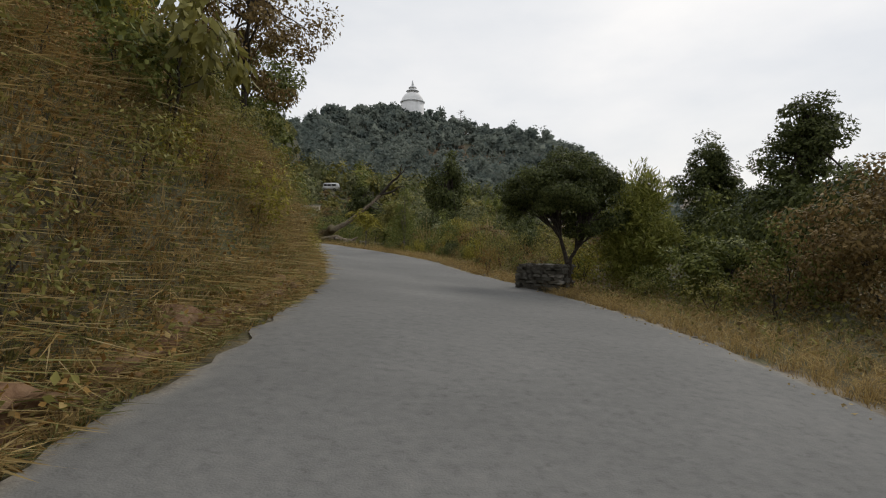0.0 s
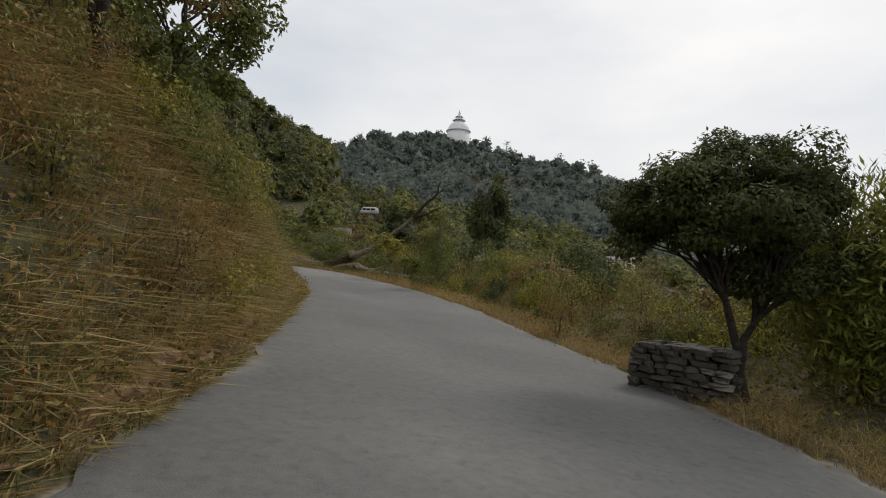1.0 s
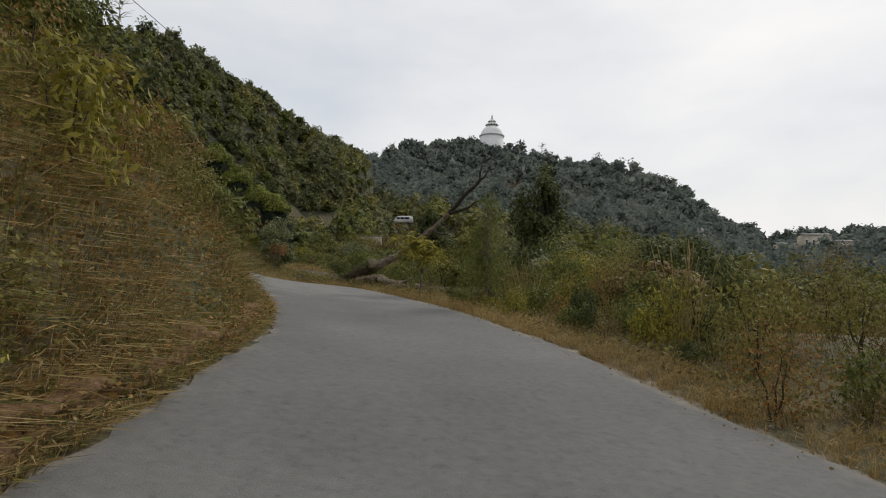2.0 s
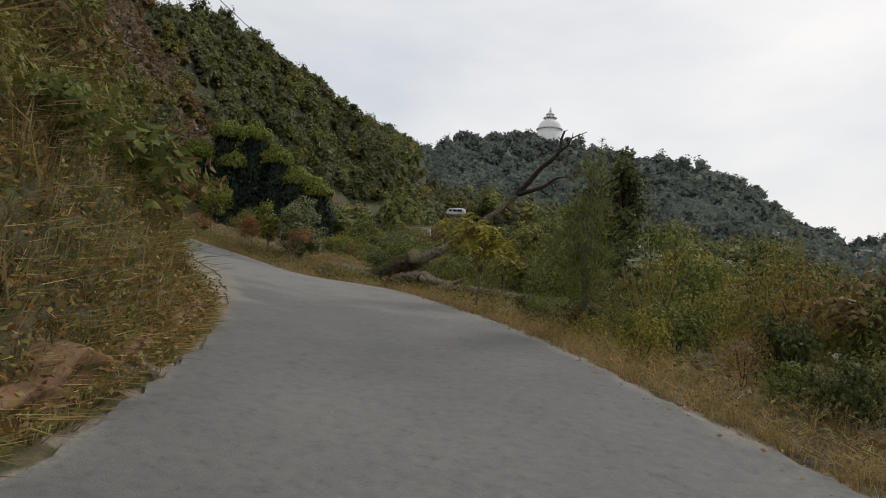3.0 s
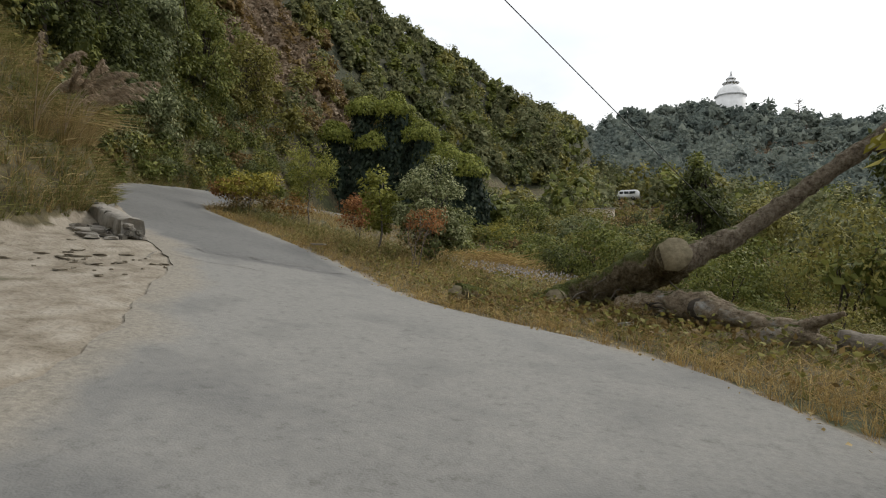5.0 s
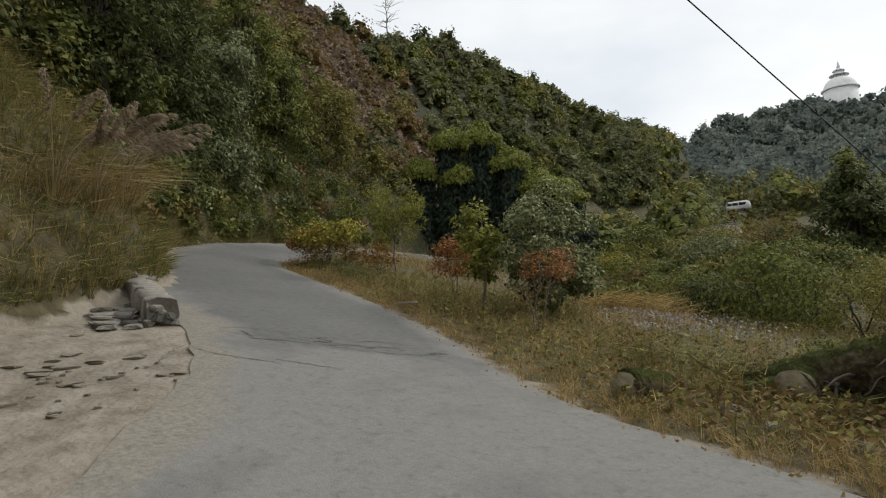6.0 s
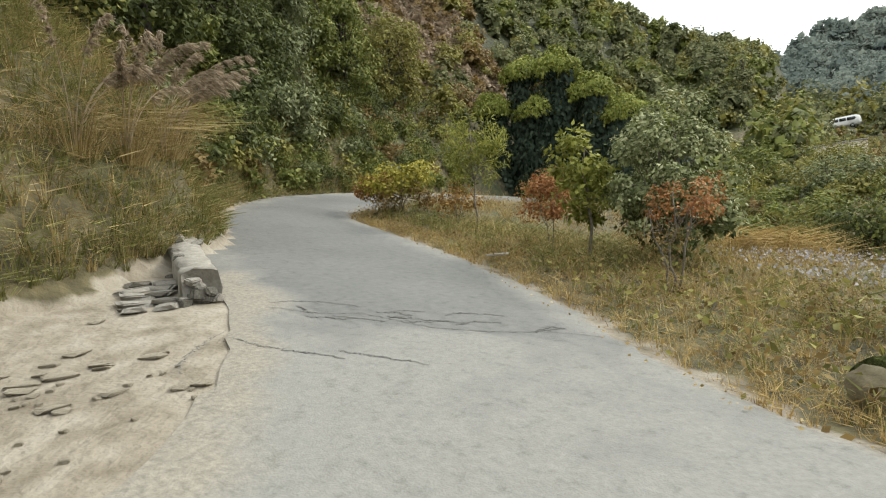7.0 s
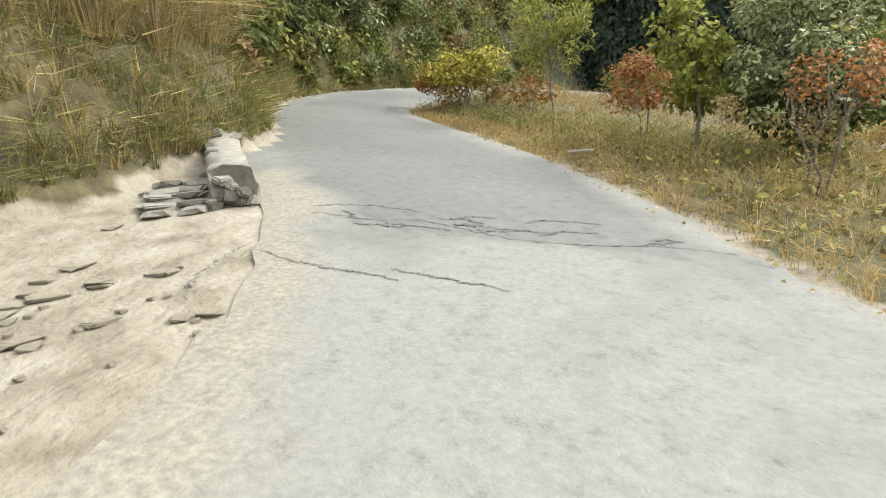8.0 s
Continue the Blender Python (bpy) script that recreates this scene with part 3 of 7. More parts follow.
def land(x, y):
    """The ground's height and how sandy it is, for arrays of places."""
    x, y = np.asarray(x, float).ravel(), np.asarray(y, float).ravel()
    # valley and far ridge
    r, az = np.hypot(x + 2, y - 20), np.arctan2(x + 2, y - 20)
    crest_r, crest_z = np.interp(az, BEARING, FAR), np.interp(az, BEARING, HIGH)
    fall = np.interp(az, np.radians([-180, -30, -12, 0, 12, 30, 80, 130, 180]), [0, 1.8, 3.0, 0.6, -2.0, -6.5, -8.5, -6, 0])
    rise = smoothstep(10, 62, r)
    zb = 1.3 + (fall - 1.3 + 0.9) * rise + 0.35 * ripple(x * 0.3, y * 0.3)
    zb = zb + 2.6 * smoothstep(40, 62, r) * np.exp(-((az + 0.32) / 0.2) ** 2)
    u = np.clip((r - 65) / (crest_r - 65), 0, 1)
    zb = zb + (crest_z - zb) * (0.28 * u + 0.72 * u * u) + 3.0 * ripple(x * 0.05, y * 0.05) * smoothstep(70, 160, r)
    past = np.clip(r - crest_r, 0, None)
    zb = np.maximum(zb - 0.18 * past, -25 + 0 * zb)
    # by the road
    dl, ql = near(LEFT, x, y)
    dr, qr = near(RIGHT, x, y)
    on = inside(ROAD_AREA, x, y)
    zr = road_height(qr[:, 0], qr[:, 1])
    right = smoothstep(1.2, 11, dr)
    verge = zr - 0.05 + 0.05 * ripple(x * 1.3, y * 1.3) * smoothstep(0.1, 0.8, dr)
    z = verge + (zb - verge) * right
    zl = road_height(ql[:, 0], ql[:, 1])
    lefts = (dl < dr) & ~on & (y < 75)
    z[lefts] = (zl - 0.022 + 0.012 * ripple(x * 2, y * 2) * smoothstep(0.05, 0.5, dl))[lefts]
    z[on] = road_height(x[on], y[on]) - np.where((dl[on] < 0.6) & (y[on] > 32), 0.032, 0.05)
    # the hill beside the road
    hill = inside(HILL_AREA, x, y)
    df, qf = near(FOOT, x, y)
    dc, qc = near(CREST, x, y)
    h = df / (df + dc + 1e-6)
    step = np.interp(qf[:, 1], [5, 16, 24, 33, 36, 42, 48, 60], [1.1, 1.0, 0.75, 0.7, 0.5, 0.5, 0.7, 0.3])
    zh = qf[:, 2] + step * smoothstep(0.22, 0.95, df) + (qc[:, 2] - qf[:, 2] - step) * np.clip(h, 0, 1) ** 0.88
    zh = zh + (0.18 * ripple(x * 1.2, y * 1.2) + 1.2 * ripple(x * 0.16, y * 0.16) * smoothstep(3, 25, df)) * smoothstep(0.1, 1.2, df)
    zh = np.where(qf[:, 1] < 60, zh, np.maximum(zh, z))
    z[hill] = zh[hill]
    back = inside(BACK_AREA, x, y) & ~hill
    z[back] = (qc[:, 2] - 0.25 * dc)[back]
    # sandy verge
    sandy = np.where(on, 1.0, 0.62 - 0.75 * np.minimum(dr, 3) ** 0.7)
    sandy = np.where(lefts, np.where(y < 32.5, 0.1, 0.62), sandy)
    sandy = np.where(hill, np.where(qf[:, 1] < 32.5, 0.0, 0.22) - 0.9 * df, sandy)
    return z, sandy


def grown(start, stop, first, factor):
    out, step = [start], first
    while abs(out[-1] - start) < stop:
        out.append(out[-1] + step)
        step *= factor
    return out


def grid_lines(a, b, step, far):
    mid = list(np.arange(a, b + 1e-6, step))
    up = grown(b, far, abs(step), 1.09)[1:]
    down = [2 * a - v for v in grown(a, far, abs(step), 1.09)[1:]]
    return np.array(down[::-1] + mid + up)


gx, gy = grid_lines(-32, 8, 0.34, 2500), grid_lines(-2, 58, 0.34, 2500)
GX, GY = np.meshgrid(gx, gy)
gz, gs = land(GX, GY)
GZ = gz.reshape(GX.shape)


def ground_zs(x, y):
    """The height of the ground mesh at places on it."""
    x, y = np.asarray(x, float), np.asarray(y, float)
    i, j = np.clip(np.searchsorted(gx, x) - 1, 0, len(gx) - 2), np.clip(np.searchsorted(gy, y) - 1, 0, len(gy) - 2)
    u, v = (x - gx[i]) / (gx[i + 1] - gx[i]), (y - gy[j]) / (gy[j + 1] - gy[j])
    return GZ[j, i] * (1 - u) * (1 - v) + GZ[j, i + 1] * u * (1 - v) + GZ[j + 1, i] * (1 - u) * v + GZ[j + 1, i + 1] * u * v


def ground_z(x, y):
    return float(ground_zs(x, y))


idx = np.arange(GX.size).reshape(GX.shape)
quads = np.stack([idx[:-1, :-1], idx[:-1, 1:], idx[1:, 1:], idx[1:, :-1]], -1).reshape(-1, 4)
ground_mesh = mesh_of("ground", np.stack([GX.ravel(), GY.ravel(), gz], 1), np.concatenate([quads[:, :3], quads[:, [0, 2, 3]]]), ground_mat)
ground_mesh.attributes.new("sandy", "FLOAT", "POINT").data.foreach_set("value", gs.astype(np.float32))
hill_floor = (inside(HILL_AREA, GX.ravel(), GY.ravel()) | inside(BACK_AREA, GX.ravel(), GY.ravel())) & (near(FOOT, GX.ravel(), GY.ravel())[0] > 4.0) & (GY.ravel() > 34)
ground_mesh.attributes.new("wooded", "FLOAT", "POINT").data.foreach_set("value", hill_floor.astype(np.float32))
ground_mesh.polygons.foreach_set("use_smooth", np.ones(len(ground_mesh.polygons), bool))
ground = tagged(new("ground", ground_mesh), "brown soil and dry litter on a wooded hillside", "ground", kind="structure")

# The road: a strip with ragged edges and a thickness.
rng = np.random.default_rng(3)
across = 33
n_road = len(RIGHT)
lines = []
center = (RIGHT[:, :2] + LEFT[:, :2]) / 2
for k in range(across):
    t = k / (across - 1)
    p = RIGHT[:, :2] * (1 - t) + LEFT[:, :2] * t
    if k in (0, across - 1):
        p = p + unit(center - p) * (rng.normal(0.03, 0.035, (n_road, 1)) + 0.05 * np.sin(np.arange(n_road) * 0.37)[:, None])
    lines.append(p)
RP = np.stack(lines, 1)
rz = road_height(RP[..., 0], RP[..., 1]) + 0.012 * ripple(RP[..., 0] * 0.8, RP[..., 1] * 0.8)
rz[:, [0, -1]] -= 0.008
top = np.concatenate([RP, rz[..., None]], -1)
skirt_r, skirt_l = top[:, 0].copy(), top[:, -1].copy()
skirt_r[:, 2] -= 0.2
skirt_l[:, 2] -= 0.2
full = np.concatenate([skirt_r[:, None], top[:, :1], top, top[:, -1:], skirt_l[:, None]], 1)
ri = np.arange(full.shape[0] * full.shape[1]).reshape(full.shape[:2])
rq = np.stack([ri[:-1, :-1], ri[1:, :-1], ri[1:, 1:], ri[:-1, 1:]], -1)
rq = np.delete(rq, [1, full.shape[1] - 3], axis=1).reshape(-1, 4)
road_mesh = mesh_of("road", full.reshape(-1, 3), np.concatenate([rq[:, [0, 2, 1]], rq[:, [0, 3, 2]]]), M["asphalt"])
road_mesh.polygons.foreach_set("use_smooth", np.ones(len(road_mesh.polygons), bool))
fx_, fy_ = full[..., 0].ravel(), full[..., 1].ravel()
end_line = 42.95 + 0.74 * (fx_ + 14.57)
dl_, _ = near(LEFT, fx_, fy_)
dr_, _ = near(RIGHT, fx_, fy_)
worn = 0.5 * smoothstep(-0.15, 0.15, end_line - fy_) * smoothstep(33.5, 38.5, fy_) * smoothstep(-17.4, -16.6, fx_)
worn = np.maximum(worn, 0.42 * np.exp(-((dl_ / 0.9) ** 2)) * smoothstep(30, 36, fy_))
worn = np.maximum(worn, 0.34 * np.exp(-((np.minimum(dl_, dr_) / 0.28) ** 2)))
worn = np.maximum(worn, 0.5 * np.exp(-((dr_ / 0.55) ** 2)) * smoothstep(36, 41, fy_))
road_mesh.attributes.new("worn", "FLOAT", "POINT").data.foreach_set("value", worn.astype(np.float32))
dust = 0.6 * np.exp(-((dl_ / 0.55) ** 2)) * smoothstep(31, 35, fy_) * smoothstep(-21, -18, fx_)
dust = np.maximum(dust, 0.42 * np.exp(-((np.minimum(dl_, dr_) / 0.16) ** 2)))
road_mesh.attributes.new("dust", "FLOAT", "POINT").data.foreach_set("value", dust.astype(np.float32))
road = tagged(new("road", road_mesh), "narrow grey asphalt hill road with ragged edges", "road", kind="structure")


# ---- woods on the hills ----
def wood(name, label, places, radii, leaves, leaf, mats, seed, tall=1.2, lifts=None):
    """Many trees in one object: each a trunk's height of leaf clumps on an uneven crown, built of leafy sprays that face outwards."""
    rng = np.random.default_rng(seed)
    geos, trunks = [Geo() for _ in mats], Geo()
    lifts = np.zeros(len(places)) if lifts is None else lifts
    for (x, y, z), r, n, s, lift in zip(places, radii, leaves, leaf, lifts):
        if lift > 0.3:
            trunks.add(*tube([(x, y, z - 0.3), (x + 0.1 * lift, y, z + lift + r)], [0.09 * r, 0.05 * r], 5))
            z += lift
        g = geos[rng.choice(len(mats), p=[w for _, w in mats])]
        shape = np.array([1, 1, tall * rng.uniform(0.75, 1.45)]) * r
        at = np.array([x, y, z + shape[2] * 0.8])
        clumps = int(rng.integers(9, 15))
        c = ball(rng, clumps)
        c[:, 2] = np.abs(c[:, 2]) * 1.35 - 0.62
        c *= rng.uniform(0.5, 0.8, (clumps, 1))
        girth = rng.uniform(0.26, 0.46, clumps)
        k = rng.integers(0, clumps, n)
        way = ball(rng, n)
        way[:, 2] = np.abs(way[:, 2]) - 0.3 * rng.random(n)
        deep = rng.random(n) < 0.3
        d = (c[k] + way * girth[k][:, None]) * np.where(deep, 0.62, 1.0)[:, None]
        facing = way + 0.35 * unit(d) + np.array([0, 0, 0.25]) + rng.normal(0, 0.3, (n, 3))
        spray = unit(np.cross(facing, rng.normal(size=(n, 3)))) + 0.25 * way + np.array([0, 0, -0.25])
        g.add(*leaf_geo(d * shape + at, spray, s * rng.uniform(0.6, 1.35, n) * np.where(deep, 2.3, 1.0), 0.42, rng, 0.3, facing))
    holder = thing(name, (0, 0, 0), label, "woods", kind="stuff")
    for g, (m, _) in zip(geos, mats):
        if g.v:
            part("foliage", g, M[m], holder)
    if trunks.v:
        part("trunks", trunks, M["grey_bark"], holder)
    return holder


rng = np.random.default_rng(11)
# hill beside the road
hx, hy = np.meshgrid(np.arange(-95, 0, 2.5), np.arange(-20, 190, 2.5))
hx, hy = hx.ravel() + rng.uniform(-1.1, 1.1, hx.size), hy.ravel() + rng.uniform(-1.1, 1.1, hy.size)
df, _ = near(FOOT, hx, hy)
dist = np.hypot(hx + 9, hy - 36)
dcr, _ = near(CREST, hx, hy)
ok = (inside(HILL_AREA, hx, hy) | (inside(BACK_AREA, hx, hy) & (dcr < np.where(hy > 118, 28, 6)))) & (df > np.where(hy < 34, 4.5, 3.0)) & (hy > 12)
ok &= (dist < 95) | (rng.random(hx.size) < 0.62)
# the dry slip on the hillside
SLIP = smooth_line([(-54, 65), (-53.5, 71), (-50, 77), (-45.5, 75), (-43, 71)], 30)
slip_d, _ = near(SLIP, hx, hy)
slip = np.exp(-((slip_d / 4.2) ** 4)) * smoothstep(5, 8, df) * (1 - smoothstep(90, 96, hy))
ok &= rng.random(hx.size) > slip * 0.97
hx, hy, dist = hx[ok], hy[ok], dist[ok]
hz = ground_zs(hx, hy)
hr = rng.uniform(0.8, 2.1, len(hx)) * np.where(dist > 95, 1.35, 1.0)
crest_d, _ = near(CREST, hx, hy)
hz = hz - 0.5 * (1 - smoothstep(3, 12, crest_d))
hr = hr * (0.78 + 0.22 * smoothstep(5, 16, crest_d))
dry = near(SLIP, hx, hy)[0] < 13
hr = hr * 1.15
hill_lift = np.where((crest_d < 7) & (rng.random(len(hx)) < 0.45), rng.uniform(0.6, 2.6, len(hx)), 0.0)
hill_n, hill_s = np.clip(24000 / dist, 150, 560).astype(int), np.clip(dist * 0.0044, 0.16, 0.7)
wood("hillside_woods", "dense dark green trees and shrubs covering the steep hillside", np.stack([hx, hy, hz - 0.3], 1)[~dry], hr[~dry], hill_n[~dry], hill_s[~dry], [("far_leaf", 0.55), ("leaf_green", 0.2), ("leaf_dark", 0.13), ("leaf_olive", 0.12)], 5, lifts=hill_lift[~dry])
wood("hillside_scrub", "olive and brown scrub round a dry slope on the hillside", np.stack([hx, hy, hz - 0.3], 1)[dry], hr[dry], hill_n[dry], hill_s[dry], [("leaf_olive", 0.42), ("far_leaf", 0.3), ("leaf_brown", 0.28)], 6)
bx, by = rng.uniform(-66, -36, 4200), rng.uniform(56, 90, 4200)
bd, bf = near(SLIP, bx, by)[0], near(FOOT, bx, by)[0]
ok = (bd < 7.0) & inside(HILL_AREA, bx, by) & (bf > 5)
bx, by = bx[ok][:760], by[ok][:760]
wood("slope_scrub", "dry pinkish-brown scrub and hanging grass on a steep slip", np.stack([bx, by, ground_zs(bx, by) - 0.2], 1), rng.uniform(0.45, 1.0, len(bx)), np.full(len(bx), 95), np.full(len(bx), 0.3), [("far_leaf_brown", 0.7), ("leaf_brown", 0.3)], 9, tall=0.9)
# younger trees that close the gaps of the hillside
vx_, vy_ = np.r_[rng.uniform(-57, -45, 75), rng.normal(-50.5, 2.2, 22), rng.normal(-55.5, 2.2, 22)], np.r_[rng.uniform(180, 204, 75), rng.normal(123, 2.4, 22), rng.normal(95.8, 2.4, 22)]
wood("hillside_saplings", "young olive-green trees filling gaps in the hillside woods", np.stack([vx_, vy_, ground_zs(vx_, vy_) - 0.3], 1), rng.uniform(1.1, 1.9, len(vx_)), np.full(len(vx_), 150), np.full(len(vx_), 0.5), [("far_leaf", 0.6), ("leaf_olive", 0.2), ("leaf_green", 0.2)], 14, tall=1.1)
# far ridge
fr, fa = np.meshgrid(np.linspace(0, 1, 46), np.radians(np.arange(-17, 46, 0.95)))
fr, fa = (fr + rng.uniform(-0.012, 0.012, fr.shape)).ravel(), (fa + rng.uniform(-0.009, 0.009, fa.shape)).ravel()
fd = 78 + (np.interp(fa, BEARING, FAR) + 6 - 78) * np.clip(fr, 0, 1.02)
fx, fy = -2 + np.sin(fa) * fd, 20 + np.cos(fa) * fd
bare = np.exp(-(((fa - 0.04) / 0.1) ** 2)) * np.exp(-(((fd - 285) / 40) ** 2))
patchy = ripple(fx * 0.06 + 3, fy * 0.06)
px, py = fx[bare > 0.3], fy[bare > 0.3]
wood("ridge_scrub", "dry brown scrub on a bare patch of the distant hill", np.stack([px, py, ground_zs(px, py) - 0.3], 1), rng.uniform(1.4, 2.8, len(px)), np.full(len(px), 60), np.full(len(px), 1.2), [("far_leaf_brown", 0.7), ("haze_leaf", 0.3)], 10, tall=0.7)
ok = ~inside(HILL_AREA, fx, fy) & ~inside(BACK_AREA, fx, fy) & (rng.random(len(fx)) > bare * 0.9) & ((fd > 150) | (patchy > 0.05))
ok &= ~((fa > -0.24) & (fa < -0.10) & (fd < 150))
ok &= near(np.array([(-14.0, 75.0), (-25.0, 127.0), (-35.4, 179.0)]), fx, fy)[0] > 5.0
fx, fy, fd = fx[ok], fy[ok], fd[ok]
# the end of the hill, and the trees that stand in front of the stupa
ex, ey = np.r_[rng.uniform(-64, -30, 190), rng.uniform(-37, -25, 46)], np.r_[rng.uniform(134, 182, 190), rng.uniform(66, 104, 46)]
vd = np.hypot(ex + 31.5, ey - 70)
keep_e = (vd > 11) & (near(np.array([(-14.0, 75.0), (-25.0, 127.0), (-35.4, 179.0)]), ex, ey)[0] > 4.5)
ex, ey = ex[keep_e], ey[keep_e]
fx, fy, fd = np.r_[fx, ex], np.r_[fy, ey], np.r_[fd, np.where(ey > 120, 125.0, 85.0)]
fx, fy, fd = np.r_[fx, -34, -29.5, -25, -19.5, -15.5, -11, -38], np.r_[fy, 391, 388, 391, 388, 391, 390, 392], np.r_[fd, np.full(7, 372.0)]
fz = ground_zs(fx, fy)
fR = rng.uniform(2.2, 5.6, len(fx)) * np.interp(fd, [80, 200], [0.62, 1.0])
ridge_lift = np.where((fd > 300) & (rng.random(len(fx)) < 0.5), rng.uniform(0.5, 4.0, len(fx)), 0.0)
fR = fR * np.where(fd == 125.0, 0.78, 1.0)
fR[-7:] = (4.6, 3.8, 3.2, 4.0, 3.4, 3.6, 4.2)
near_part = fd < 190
for sel, nm, mats, seed in ((near_part, "valley_woods", [("far_leaf", 0.6), ("leaf_green", 0.25), ("leaf_olive", 0.15)], 7), (~near_part, "ridge_woods", [("haze_leaf", 0.55), ("haze_leaf_dark", 0.45)], 8)):
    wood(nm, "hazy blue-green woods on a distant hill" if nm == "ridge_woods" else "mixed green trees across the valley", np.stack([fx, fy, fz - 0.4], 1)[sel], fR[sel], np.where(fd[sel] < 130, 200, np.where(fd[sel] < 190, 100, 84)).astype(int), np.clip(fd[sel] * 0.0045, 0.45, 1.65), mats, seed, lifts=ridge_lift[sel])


# ---- trees and shrubs ----
def plant(name, label, category, x, y, crowns, mat, bark="bark", stems=((0, 0, 1.0),), trunk_r=0.06, seed=1, branches=9, group="", foliage_name="crown", turn=0.0, sides=8, sink=0.05, fork=None):
    """A tree or shrub. crowns: rows of centre (from its foot), radii, clumps, leaves, clump radius, leaf size and further settings of crown().
    stems: where each stem ends, from the foot."""
    rng = np.random.default_rng(seed)
    root = thing(name, (x, y, ground_z(x, y) - sink), label, category, group, turn=turn)
    stem_geos, leaf_geos = [], {}
    ends = []
    for sx, sy, sz in stems:
        foot = (rng.normal(0, 0.03), rng.normal(0, 0.03), 0) if fork is None else (0.04 * np.sign(sx), 0, 0)
        line = bent(foot, (sx, sy, sz), 0.0, 7, rng, 0.025 * sz ** 0.5)
        if fork is not None:
            line = smooth_line([foot, (0.3 * fork[0], 0.3 * fork[1], 0.4 * fork[2]), fork, ((fork[0] + sx) / 2 + 0.05, (fork[1] + sy) / 2, (fork[2] + sz) / 2), (sx, sy, sz)], 7)
        stem_geos.append(Geo().add(*tube(line, np.linspace(1.0, 0.42, 7) * trunk_r, sides, 0.12, rng)))
        ends.append(line)
    for row in crowns:
        centre, radii, clumps, leaves, clump_r, size = row[:6]
        opts = dict(row[6]) if len(row) > 6 else {}
        m = opts.pop("mat", mat)
        (v, f), c = crown(rng, radii, clumps, leaves, clump_r, size, **opts)
        leaf_geos.setdefault(m, Geo()).add(v + np.array(centre), f)
        for k in rng.choice(len(c), min(branches, len(c)), replace=False):
            tip = c[k] * 0.92 + np.array(centre)
            j = min(range(len(ends)), key=lambda e: np.linalg.norm(ends[e][-1] - tip))
            at = ends[j][rng.integers(3, 7)]
            r0 = trunk_r * rng.uniform(0.28, 0.45)
            stem_geos[j].add(*tube(bent(at, tip, 0.06 * np.linalg.norm(tip - at), 5, rng, 0.03), np.linspace(r0, r0 * 0.3, 5), 5, 0.0, rng, False))
    for g in stem_geos:
        part("trunk" if category == "tree" else "stem", g, M[bark], root, smooth=True)
    for m, g in leaf_geos.items():
        part(foliage_name, g, M[m], root)
    return root


DARK_TREE = "dark green broadleaf tree with a dense rounded crown"
# beside the stacked stones
plant("tree", "dark green leafy tree with a forked trunk beside a dry-stone wall", "tree", 3.85, 18.45,
      [((-0.3, 0, 3.1), (1.6, 1.5, 1.0), 88, 27000, 0.19, 0.082, {"width": 0.25, "inner": 0.4, "low": -0.5, "droop": 0.4, "stretch": 0.6}), ((-0.2, 0.0, 2.65), (0.9, 0.9, 0.45), 24, 5500, 0.19, 0.082, {"droop": 0.4, "stretch": 0.6}), ((0.8, 0.0, 2.3), (0.95, 0.95, 0.75), 26, 6500, 0.19, 0.082, {"droop": 0.4, "low": -0.8, "stretch": 0.6}), ((0.55, 0.1, 3.3), (0.9, 0.9, 0.6), 28, 7000, 0.19, 0.082, {"droop": 0.4, "stretch": 0.6}), ((-1.0, 0.2, 2.6), (0.85, 0.9, 0.45), 16, 3800, 0.18, 0.1, {"droop": 0.5})],
      "leaf_dark", stems=((-0.62, 0, 2.3), (0.5, 0.1, 2.1)), trunk_r=0.075, seed=21, branches=20, fork=(-0.12, 0.0, 0.85))
for x, y, top, r, seed in ((8.9, 20.7, 6.0, 1.0, 22), (10.0, 17.4, 6.85, 1.2, 23)):
    z0 = ground_z(x, y)
    h = top - z0 - 0.7
    plant("tree", "tall dense dark green tree on the slope below the road", "tree", x, y,
          [((0, 0, h * 0.84), (r * 0.62, r * 0.62, h * 0.2), 26, 4200, 0.2, 0.1, {"inner": 0.3, "low": -0.95}), ((0, 0, h * 0.62), (r, r, h * 0.26), 44, 7500, 0.22, 0.105, {"inner": 0.3, "low": -0.98}), ((0.2, 0, h * 0.32), (r * 1.4, r * 1.4, h * 0.32), 60, 10000, 0.25, 0.11, {"inner": 0.3, "low": -0.98})],
          "leaf_dark", stems=((0, 0, h * 0.9),), trunk_r=0.11, seed=seed, branches=12)
plant("shrub", "brown-leaved shrub in rough grass beside the road", "shrub", 7.6, 11.4, [((0, 0, 1.45), (1.3, 1.2, 1.35), 60, 8500, 0.24, 0.085, {"low": -0.98, "inner": 0.25})], "leaf_brown", stems=((0.3, 0, 1.6), (-0.4, 0.2, 1.4)), trunk_r=0.035, seed=24, foliage_name="foliage")
plant("shrub", "low green leafy shrub in rough grass", "shrub", 6.4, 14.8, [((0, 0, 0.75), (1.2, 1.1, 0.8), 44, 5600, 0.2, 0.11, {"width": 0.28, "low": -0.95})], "leaf_green", stems=((0.3, 0, 0.8), (-0.3, 0.2, 0.7)), trunk_r=0.03, seed=25, foliage_name="foliage")
